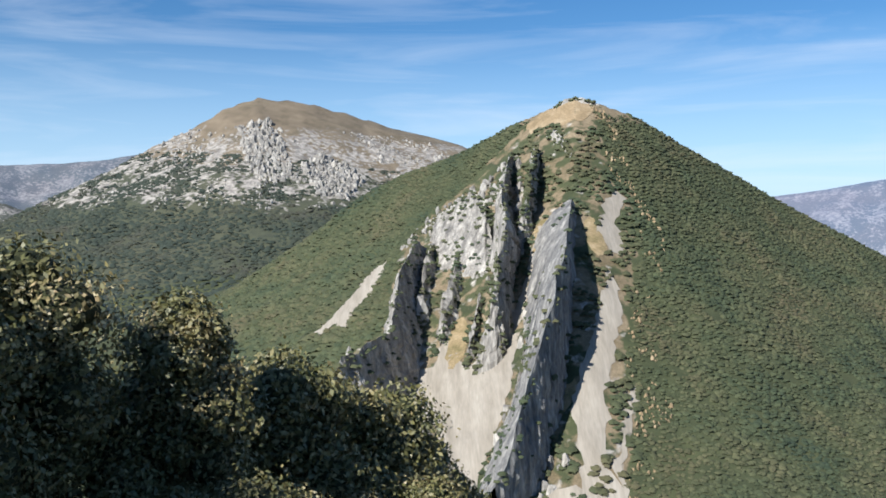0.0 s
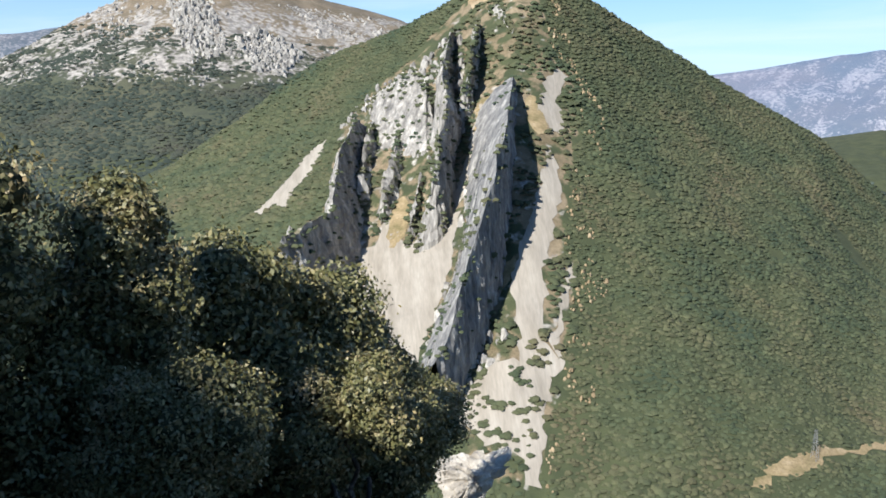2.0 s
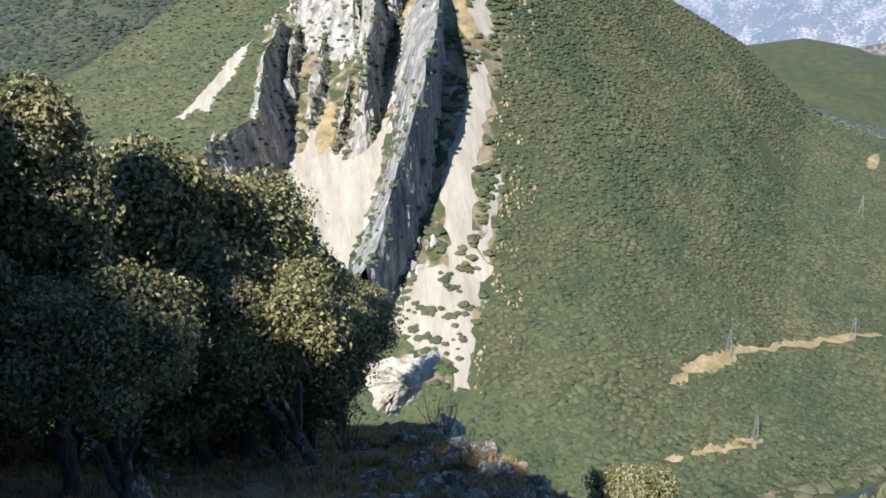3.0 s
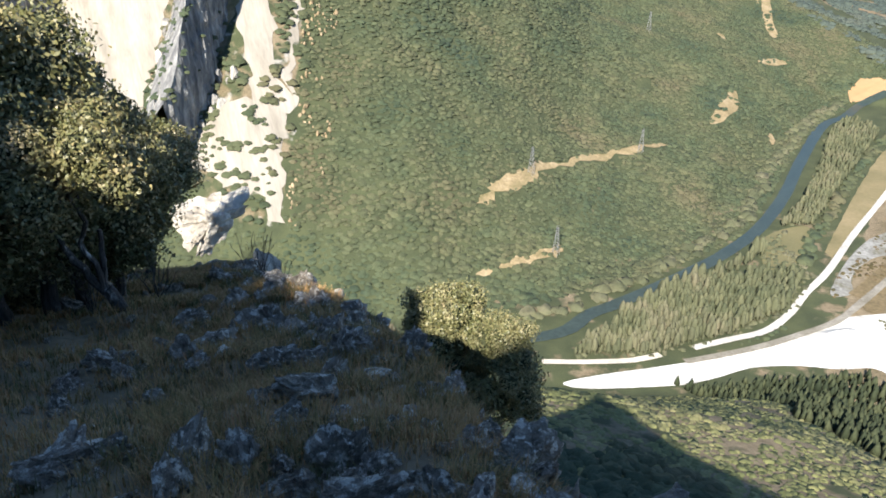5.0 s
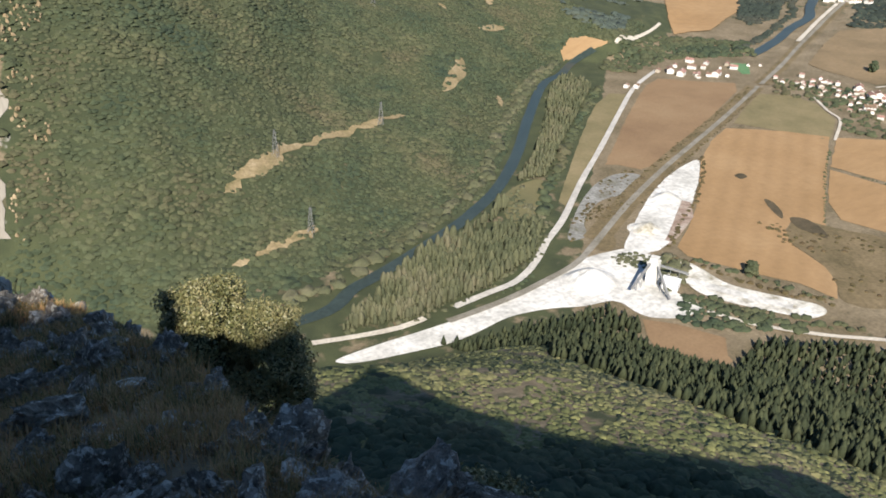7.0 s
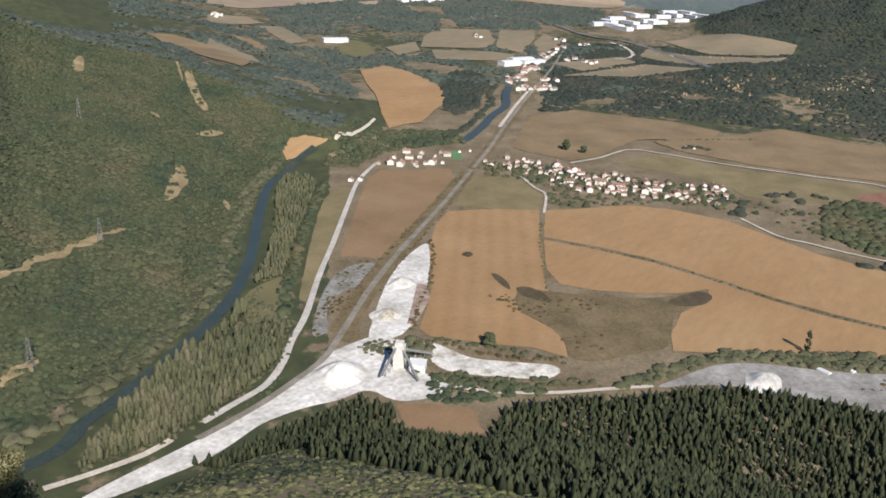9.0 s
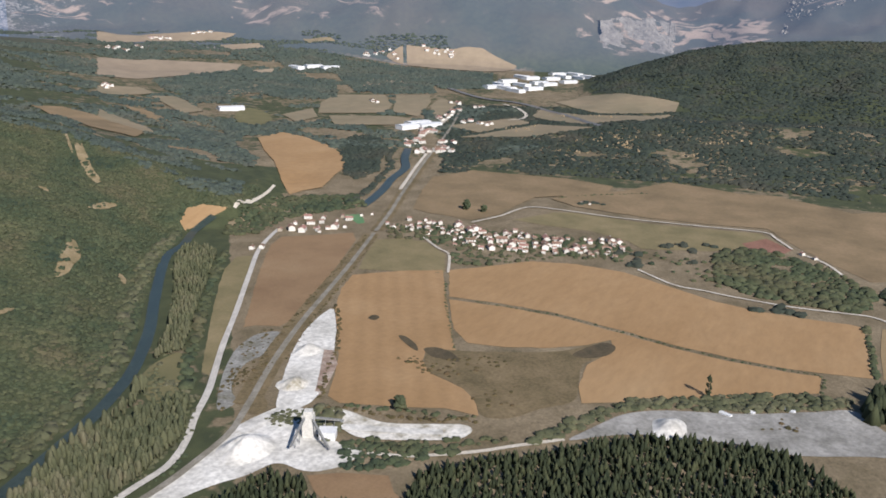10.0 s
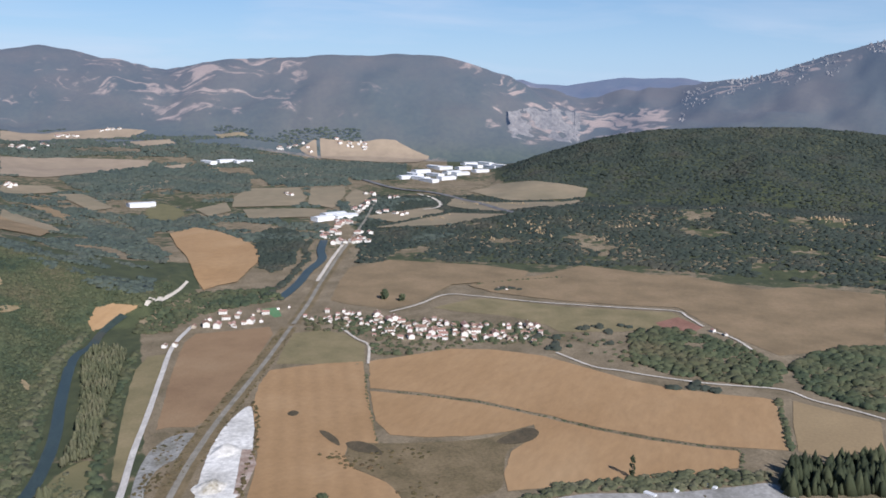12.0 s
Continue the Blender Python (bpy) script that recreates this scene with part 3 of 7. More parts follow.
M_SOWN = striped(material("sown_stubble", [(0.29, 0.18, 0.086), (0.325, 0.205, 0.102), (0.36, 0.235, 0.122)], 0.010, 0.95, 0.2, fine=0.2, dist=0.3, grain=0.08), 60, 17.0, 0.04)


def drape(outline, spacing, lift, rag=0.16):
    """Triangles that fill an outline and lie on the ground; the rim a little ragged."""
    pts = [Vector(p) for p in outline]
    rim = []
    for a, b in zip(pts, pts[1:] + pts[:1]):
        n = max(1, int((b - a).length / spacing))
        for k in range(n):
            p = a.lerp(b, k / n)
            w = rag * spacing if 0 < k or rag > 0.2 else 0.0
            rim.append(p + Vector((noise.noise((p.x * 0.07, p.y * 0.07, 1)), noise.noise((p.x * 0.07, p.y * 0.07, 7)))) * w
                       + (Vector((noise.noise((p.x * 0.23, p.y * 0.23, 3)), noise.noise((p.x * 0.23, p.y * 0.23, 9)))) * w if rag > 0.2 else Vector((0, 0))))
    xs, ys = [p.x for p in rim], [p.y for p in rim]
    X, Y = np.meshgrid(np.arange(min(xs), max(xs), spacing), np.arange(min(ys), max(ys), spacing))
    X, Y = X.ravel() + 0.137, Y.ravel() + 0.211
    inside = within([p[:] for p in rim], X, Y)
    pool = rim + [Vector(p) for p in zip(X[inside], Y[inside])]
    edges = [(k, (k + 1) % len(rim)) for k in range(len(rim))]
    vs, _, fs, _, _, _ = geometry.delaunay_2d_cdt(pool, edges, [], 1, 0.01)
    v = np.array([p[:] for p in vs])
    f = np.array([f for f in fs if len(f) == 3])
    c = v[f].mean(1)
    f = f[within([p[:] for p in rim], c[:, 0], c[:, 1])]
    e1, e2 = v[f[:, 1]] - v[f[:, 0]], v[f[:, 2]] - v[f[:, 0]]
    turned = e1[:, 0] * e2[:, 1] - e1[:, 1] * e2[:, 0] < 0
    f[turned] = f[turned][:, ::-1]
    return np.column_stack([v, surface(v[:, 0], v[:, 1]) + lift + 1.5 * smooth(1200, 1500, np.hypot(v[:, 0], v[:, 1]))]), f


LIFT = [0.30]


def rounded(outline):
    """Cuts the corners of an outline twice, as nature and diggers leave them."""
    for _ in range(2):
        p = np.asarray(outline, float)
        q = np.roll(p, -1, 0)
        outline = np.stack([p * 0.78 + q * 0.22, p * 0.22 + q * 0.78], 1).reshape(-1, 2)
    return [tuple(p) for p in outline]


def sheet(name, label, mat, outline, kind="structure", lift=None, spacing=None, category=""):
    if mat in (M_SCRUBPATCH, M_QUARRY, M_QUARRY2, M_GRAVEL, M_GRAVEL2, M_MEADOW, M_CLEAR, M_WASTE):
        outline = rounded(outline)
    size = max(max(p[0] for p in outline) - min(p[0] for p in outline), max(p[1] for p in outline) - min(p[1] for p in outline))
    LIFT[0] = LIFT[0] + 0.004 if lift is None else LIFT[0]
    v, f = drape(outline, spacing or max(4.0, size / 40), lift or LIFT[0], 1.1 if name == "scree" else 0.9 if name in ("bare_soil", "clearing") else 0.16)
    CLEARINGS.append(outline)
    return tagged(mesh_object(name, v, f, mat), label, category or name.replace("_", " "), kind=kind)


def band(name, label, mat, width, line, kind="structure", lift=None):
    """A strip of even width along a line, rounded at the bends."""
    pts = [Vector(p) for p in line]
    fine = []
    for k in range(len(pts) - 1):
        p0, p1, p2, p3 = pts[max(k - 1, 0)], pts[k], pts[k + 1], pts[min(k + 2, len(pts) - 1)]
        n = max(2, int((p2 - p1).length / 8))
        for i in range(n):
            t = i / n
            fine.append(0.5 * (2 * p1 + (p2 - p0) * t + (2 * p0 - 5 * p1 + 4 * p2 - p3) * t * t + (3 * p1 - p0 - 3 * p2 + p3) * t ** 3))
    fine.append(pts[-1])
    rows = []
    for k, p in enumerate(fine):
        d = (fine[min(k + 1, len(fine) - 1)] - fine[max(k - 1, 0)]).normalized()
        side = Vector((d.y, -d.x))
        w = width * (1 + 0.12 * noise.noise((p.x * 0.03, p.y * 0.03, 4)))
        rows.append([p - side * w / 2, p - side * w / 6, p + side * w / 6, p + side * w / 2])
    xy = np.array([q[:] for r in rows for q in r])
    LIFT[0] += 0.004
    z = surface(xy[:, 0], xy[:, 1]) + (LIFT[0] + 0.35 if lift is None else lift + 0.3) + 1.6 * smooth(1200, 1500, np.hypot(xy[:, 0], xy[:, 1]))
    n = len(rows)
    f = [[4 * i + j, 4 * i + j + 1, 4 * i + j + 5, 4 * i + j + 4] for i in range(n - 1) for j in range(3)]
    f = [q[::-1] for q in f]
    CLEARINGS.append([r[0][:] for r in rows] + [r[3][:] for r in reversed(rows)])
    return tagged(mesh_object(name, np.column_stack([xy, z]), f, mat), label, name, kind=kind)

# ---- fields, roads and water of the valley ----
sheet("field", "bare brown tilled field beside the white road", M_TILLED, [(900, 668), (936, 629), (966, 599), (936, 576), (860, 547), (755, 504), (698, 487), (654, 474), (635, 475), (626, 496), (616, 503), (662, 532), (743, 585), (805, 623), (862, 656)])
sheet("field", "narrow dull brown field between tree row and white road", M_FALLOW, [(798, 659), (813, 647), (789, 623), (708, 573), (639, 531), (580, 495), (539, 470), (515, 457), (517, 467), (563, 502), (617, 543), (697, 601), (753, 639)])
sheet("field", "greyish green fallow field below the village", M_FALLOW, [(951, 554), (977, 524), (971, 491), (934, 446), (866, 414), (846, 464), (829, 506), (884, 530)])
sheet("field", "tan harvested field with sowing stripes", M_SOWN, [(807, 501), (848, 461), (875, 420), (793, 376), (683, 315), (640, 288), (656, 328), (630, 319), (608, 299), (595, 263), (578, 245), (557, 233), (556, 261), (540, 295), (524, 337), (530, 351), (566, 368), (605, 389), (663, 429), (710, 461), (761, 486)])
sheet("waste_ground", "rough brown green waste ground between the fields", M_WASTE, [(657, 327), (667, 294), (695, 241), (712, 217), (754, 190), (741, 175), (718, 178), (698, 196), (652, 185), (617, 175), (594, 196), (564, 210), (556, 231), (578, 245), (599, 268), (608, 299), (624, 316)])
sheet("field", "large orange tan stubble field beside the lane", M_STUBBLE, [(878, 413), (915, 382), (963, 343), (980, 291), (979, 235), (950, 169), (927, 121), (918, 73), (921, 21), (926, -12), (922, -24), (856, -29), (789, -35), (779, 5), (774, 34), (774, 83), (779, 136), (791, 188), (803, 255), (802, 316), (794, 373)])
sheet("field", "orange tan stubble field below a hedge line", M_STUBBLE, [(786, 369), (794, 313), (794, 252), (783, 186), (771, 134), (765, 82), (766, 33), (771, 5), (733, 5), (710, 34), (693, 55), (672, 92), (643, 132), (617, 171), (646, 183), (692, 190), (738, 178), (761, 188), (735, 205), (713, 231), (694, 267), (686, 302), (713, 329)])
sheet("field", "dull tan field beyond a dark hedge", M_STUBBLE2, [(929, -41), (915, -70), (898, -119), (817, -115), (779, -73), (791, -43), (861, -40)])
sheet("field", "dry brown upland field below the wood", M_FALLOW2, [(1360, 678), (1449, 642), (1462, 546), (1473, 464), (1455, 380), (1390, 373), (1342, 422), (1299, 465), (1232, 469), (1167, 470), (1113, 492), (1118, 567), (1130, 596), (1247, 642)])
sheet("field", "wide dry brown field along the wood", M_FALLOW2, [(1423, 357), (1547, 305), (1535, 231), (1518, 180), (1535, 124), (1495, 48), (1467, 3), (1523, -66), (1513, -187), (1174, -151), (1141, -88), (1094, -29), (1141, 11), (1217, 65), (1294, 110), (1274, 189), (1264, 272), (1274, 391), (1306, 439), (1359, 417)])
sheet("field", "greyish green field between road and village", M_FALLOW, [(1218, 404), (1234, 378), (1229, 264), (1260, 114), (1204, 80), (1173, 113), (1125, 165), (1091, 241), (1119, 266), (1143, 325), (1138, 390), (1145, 440)])
sheet("field", "orange field in the bend of the river", M_STUBBLE, [(1428, 1114), (1526, 1125), (1522, 1060), (1493, 986), (1433, 915), (1340, 847), (1259, 821), (1180, 791), (1136, 799), (1097, 797), (1144, 847), (1252, 943), (1305, 1001)])
sheet("field", "small orange field at the edge of the wood", M_STUBBLE, [(870, 812), (900, 825), (919, 813), (932, 779), (913, 785), (883, 787), (857, 792)])
sheet("field", "pale green meadow beside a farm", M_MEADOW, [(1640, 1349), (1758, 1402), (1732, 1316), (1642, 1233), (1553, 1211), (1549, 1261)])
sheet("field", "small brown field enclosed by pine wood", M_TILLED, [(423, 297), (437, 279), (449, 250), (433, 237), (430, 231), (417, 232), (402, 247), (402, 268), (409, 281)])
sheet("meadow", "yellow green meadow beside the river", M_MEADOW, [(489, 506), (517, 514), (542, 513), (530, 497), (485, 460), (460, 445), (448, 455), (464, 479)])
sheet("sports_court", "green surfaced sports court beside the hamlet", M_COURT, [(1044, 661), (1061, 644), (1020, 613), (1009, 618)])
sheet("red_ground", "dull red ploughed patch beside the farm road", M_REDSOIL, [(1191, 130), (1236, 104), (1193, 67), (1157, 78), (1150, 110)])
sheet("field", "pale tan stubble field on the far plain", M_FARFIELD, [(2033, 2204), (2202, 2148), (2384, 1919), (2310, 1877), (2115, 1892), (1861, 1899), (1782, 1936)])
sheet("field", "pale tan stubble field on the far plain", M_FARFIELD, [(2393, 2587), (2490, 2475), (2653, 2364), (2734, 2222), (2629, 2214), (2431, 2367), (2251, 2435)])
sheet("field", "pale tan stubble field on the far plain", M_FARFIELD, [(2564, 2172), (2698, 2091), (2654, 2028), (2535, 2086)])
sheet("field", "dull olive brown pasture on the far plain", M_FARFIELD2, [(1978, 1330), (2120, 1378), (2210, 1265), (2070, 1160), (1937, 1110), (1834, 1242)])
sheet("field", "dull olive brown pasture on the far plain", M_FARFIELD2, [(2216, 1232), (2282, 1156), (2161, 1092), (1936, 1013), (1972, 1105)])
sheet("field", "dull olive brown pasture on the far plain", M_FARFIELD2, [(1818, 1199), (1904, 1075), (1902, 1002), (1805, 989), (1712, 1114)])
sheet("field", "pale tan stubble field on the far plain", M_FARFIELD, [(2385, 1456), (2610, 1461), (2555, 1357), (2399, 1284), (2279, 1324), (2254, 1367)])
sheet("field", "pale tan stubble field on the far plain", M_FARFIELD, [(2943, 1684), (3008, 1646), (2897, 1581), (2894, 1620)])
sheet("field", "pale tan stubble field on the far plain", M_FARFIELD, [(3016, 1635), (3066, 1529), (3145, 1373), (3125, 1222), (2974, 1207), (2908, 1450), (2896, 1566)])
sheet("field", "dull olive brown pasture on the far plain", M_FARFIELD2, [(2348, 796), (2514, 763), (2452, 477), (2357, 465), (2236, 646)])
sheet("field", "dull olive brown pasture on the far plain", M_FARFIELD2, [(2222, 801), (2160, 654), (2335, 468), (2012, 470), (1970, 596), (2078, 764)])
sheet("field", "dull olive brown pasture on the far plain", M_FARFIELD2, [(1385, 1511), (1335, 1326), (1271, 1236), (1186, 1245), (1164, 1273)])
sheet("field", "dull olive brown pasture on the far plain", M_FARFIELD2, [(1675, 1641), (1728, 1602), (1613, 1414), (1542, 1416)])
sheet("field", "dull olive brown pasture on the far plain", M_FARFIELD2, [(1854, 895), (2041, 796), (1983, 729), (1806, 786)])
sheet("field", "dull olive brown pasture on the far plain", M_FARFIELD2, [(1819, 764), (1967, 708), (1899, 547), (1796, 673), (1727, 806)])
sheet("field", "dull olive brown pasture on the far plain", M_FARFIELD2, [(1745, 1285), (1887, 1294), (1782, 1207), (1672, 1193)])
sheet("field", "dull olive brown pasture on the far plain", M_FARFIELD2, [(1933, 1711), (2103, 1635), (1980, 1522), (1837, 1581)])
sheet("field", "pale tan stubble field on the far plain", M_FARFIELD, [(2332, 1844), (2422, 1812), (2328, 1760)])
sheet("field", "dull olive brown pasture on the far plain", M_FARFIELD2, [(2863, 2008), (2924, 1922), (2920, 1894), (2828, 1959)])
sheet("field", "dull olive brown pasture on the far plain", M_FARFIELD2, [(1641, 1786), (1770, 1770), (1723, 1669), (1589, 1660), (1546, 1684)])
sheet("field", "dull olive brown pasture on the far plain", M_FARFIELD2, [(2116, 1072), (2258, 1108), (2194, 1025), (2009, 970), (1940, 968)])
sheet("dry_clearing", "dry brown clearing between woods", M_FALLOW2, [(1244, 1547), (1310, 1531), (1319, 1449), (1257, 1245), (1170, 1188), (1149, 1279), (1237, 1505)])
sheet("dry_clearing", "dry brown clearing between woods", M_FALLOW2, [(1480, 1532), (1372, 1294), (1311, 1164), (1381, 1241), (1504, 1486)])
sheet("dry_clearing", "dry brown clearing between woods", M_FALLOW2, [(1156, 1113), (1146, 1044), (1187, 1092)])
sheet("landslip", "bare ochre slip scar in the wood", M_CLEAR, [(927, 1050), (871, 988), (826, 924), (829, 913), (859, 962), (902, 1016)])
sheet("landslip", "bare ochre slip scar in the wood", M_CLEAR, [(725, 1054), (761, 1087), (761, 1074), (727, 1030), (708, 1022)])
sheet("landslip", "bare ochre slip scar in the wood", M_CLEAR, [(1098, 1300), (876, 1018), (868, 998), (934, 1087)])
sheet("landslip", "bare ochre slip scar in the wood", M_CLEAR, [(841, 954), (820, 909), (839, 915), (855, 951), (890, 997), (916, 1045), (897, 1032)])
sheet("landslip", "bare ochre slip scar in the wood", M_CLEAR, [(721, 899), (721, 875), (733, 896)])
sheet("landslip", "bare ochre slip scar in the wood", M_CLEAR, [(739, 839), (764, 837), (808, 852), (812, 863), (766, 852)])
sheet("landslip", "bare ochre slip scar in the wood", M_CLEAR, [(654, 704), (651, 688), (665, 697), (668, 712)])
sheet("scrub_patch", "dark brown scrub patch in the stubble", M_SCRUBPATCH, [(695, 415), (708, 414), (704, 404), (692, 404)])
sheet("scrub_patch", "dark brown scrub patch in the stubble", M_SCRUBPATCH, [(671, 367), (672, 358), (659, 340), (644, 330), (650, 342), (660, 356)])
sheet("scrub_patch", "dark brown scrub patch in the stubble", M_SCRUBPATCH, [(704, 211), (737, 200), (754, 190), (745, 177), (721, 179), (705, 194)])
sheet("scrub_patch", "dark brown scrub patch in the stubble", M_SCRUBPATCH, [(653, 332), (663, 323), (659, 304), (641, 286), (641, 303), (640, 316)])
sheet("clearing", "orange cut clearing in the oak wood under a power line", M_CLEAR, [(255, 568), (273, 580), (309, 598), (383, 632), (503, 668), (492, 657), (453, 645), (377, 621), (332, 602), (300, 580), (266, 567), (257, 563)])
sheet("clearing", "narrow ochre clearing under a pylon", M_CLEAR, [(227, 503), (252, 508), (296, 520), (312, 521), (302, 512), (259, 505), (232, 499)])
sheet("landslip", "bare ochre slip scar in the wood", M_CLEAR, [(567, 696), (607, 733), (644, 764), (662, 771), (638, 734), (613, 719), (591, 701)])
sheet("quarry_yard", "dazzling white quarry yard of crushed limestone", M_QUARRY, [(229, 375), (259, 374), (295, 370), (336, 367), (366, 367), (404, 371), (436, 378), (461, 377), (475, 361), (499, 363), (504, 352), (473, 322), (470, 300), (471, 279), (443, 282), (425, 298), (429, 325), (404, 330), (387, 340), (372, 346), (350, 351), (323, 348), (300, 348), (276, 354), (250, 361), (235, 367)])
sheet("quarry_strip", "white stone strip along the railway", M_QUARRY, [(489, 372), (520, 390), (566, 416), (623, 443), (671, 457), (709, 462), (663, 429), (614, 399), (574, 378), (540, 364), (515, 358), (502, 365)])
sheet("quarry_bank", "white eroded quarry bank with bushes", M_QUARRY2, [(515, 339), (516, 321), (510, 291), (525, 262), (540, 236), (534, 226), (516, 229), (502, 253), (490, 275), (482, 298), (494, 319)])
sheet("gravel_pit", "pale grey gravel pit beside the pine wood", M_GRAVEL, [(548, 165), (585, 150), (617, 137), (638, 111), (659, 58), (693, 6), (715, -22), (696, -35), (667, -58), (645, -59), (637, -35), (610, 13), (612, 40), (601, 79), (593, 110), (575, 139)])
sheet("stone_dump", "grey stone dump between road and railway", M_GRAVEL2, [(574, 476), (606, 482), (625, 470), (618, 444), (597, 436), (574, 444), (547, 448), (503, 427), (487, 404), (467, 405), (472, 414), (517, 446), (550, 465)])
band("river", "slow blue green river", M_WATER, 11, [(908, 786), (865, 782), (806, 748), (755, 728), (650, 644), (564, 570), (494, 519), (445, 493), (410, 478), (364, 462), (311, 446), (287, 440), (256, 425), (205, 432), (120, 458), (30, 480)], kind="structure", lift=0.25)
band("river", "blue reach of the river behind the village", M_WATER, 16, [(1100, 668), (1141, 677), (1222, 700), (1300, 728), (1395, 753), (1465, 793), (1560, 837)], kind="structure", lift=0.25)
band("road", "white dusty quarry road", M_WHITEROAD, 5.5, [(931, 695), (843, 658), (751, 602), (645, 535), (567, 487), (494, 439), (452, 416), (420, 396), (389, 383), (361, 382), (330, 381)], kind="structure")
band("road", "pale track beside the railway", M_TRACK, 5, [(305, 381), (285, 381), (255, 389), (230, 398)], kind="structure")
band("verge", "rough dark verge along the railway", M_WASTE, 21, [(972, 574), (836, 526), (742, 495), (647, 463), (562, 430), (487, 397)], lift=0.3)
band("verge", "dry verge along the railway beyond the village", M_WASTE, 18, [(990, 577), (1092, 613), (1236, 668), (1438, 741), (1600, 795)], lift=0.3)
band("railway", "straight grey railway bed", M_RAIL, 5.5, [(977, 573), (841, 525), (747, 494), (651, 462), (562, 428), (487, 395), (446, 378), (411, 372), (373, 368), (338, 368), (315, 369)], kind="structure", lift=0.75)
band("railway", "straight grey railway bed beyond the village", M_RAIL, 6, [(987, 576), (1092, 613), (1236, 668), (1438, 741), (1657, 813), (1859, 882), (2156, 993)], kind="structure", lift=0.75)
band("road", "pale track beside the river reach", M_TRACK, 6, [(1234, 675), (1388, 732), (1536, 782)], kind="structure")
band("lane", "narrow lane between the fields", M_TRACK, 3.2, [(1002, 516), (957, 469), (936, 442), (868, 410)], kind="structure")
band("road", "white farm road across the upper fields", M_TRACK, 3.8, [(1098, 485), (1153, 465), (1228, 449), (1238, 397), (1239, 309), (1257, 186), (1269, 111), (1244, 93), (1196, 67)], kind="structure")
band("road", "pale track past the grove", M_TRACK, 3.8, [(1178, 58), (1162, 36), (1138, 18), (1106, 3)], kind="structure")
band("road", "pale track along the field and grove", M_TRACK, 3.5, [(997, 222), (960, 171), (957, 138), (952, 106), (950, 46), (957, 0), (960, -34), (937, -61), (924, -92), (906, -124)], kind="structure")
band("road", "bend of road across the river", M_TRACK, 4, [(936, 773), (993, 788), (1055, 809), (1103, 830)], kind="structure")
band("road", "white road into the far town", M_TRACK, 12, [(1630, 866), (1808, 902), (2059, 970)], kind="structure")
band("road", "curving motorway slip road", M_TRACK, 9, [(2245, 910), (2199, 850), (2105, 790), (2029, 773), (2003, 796)], kind="structure")
band("road", "grey motorway on the far plain", M_ROAD, 16, [(2629, 1375), (2457, 1187), (2320, 1011), (2275, 854), (2128, 689), (1910, 537)], kind="structure")
band("road", "white dusty way from the plant to the stone strip", M_QUARRY, 13, [(448, 374), (470, 371), (492, 366), (512, 362), (530, 366)])
band("road", "white dusty way along the stony bank", M_QUARRY, 9, [(468, 335), (486, 322), (496, 300), (508, 270), (520, 245)])
band("road", "pale track beside the pine wood", M_TRACK, 4, [(467, 277), (478, 249), (504, 214), (525, 193), (553, 164)], kind="structure")


# ---- rock ----
M_DRYTOP = material("dry_summit_grass", [(0.20, 0.15, 0.085), (0.28, 0.21, 0.125), (0.36, 0.29, 0.19)], 0.04, 0.95, 0.4, fine=0.4, dist=0.5)


LEDGES = []      # places on the rock where bushes hold


def ledges(v, seed, share, lean):
    """Picks places on a rock for bushes, mostly where lean is high."""
    r = np.random.default_rng(seed)
    LEDGES.append(v[r.uniform(0, 1, len(v)) < share * lean])


def rock_thing(name, label, v, f, behind, mat=None):
    """A rock of two parts, its face and its back, over an empty at its foot."""
    base = np.array([v[:, 0].mean(), v[:, 1].mean(), v[:, 2].min()])
    top = new(name)
    top.matrix_world = pose(*base)
    for piece, pick in (("rock_face", ~behind), ("rock_back", behind)):
        used_, inverse = np.unique(f[pick], return_inverse=True)
        ob = mesh_object(piece, v[used_] - base, inverse.reshape(-1, 4), mat or M_ROCK, smooth_shade=False)
        ob.parent = top
    return tagged(top, label, "rock", "limestone blades of the mountain")


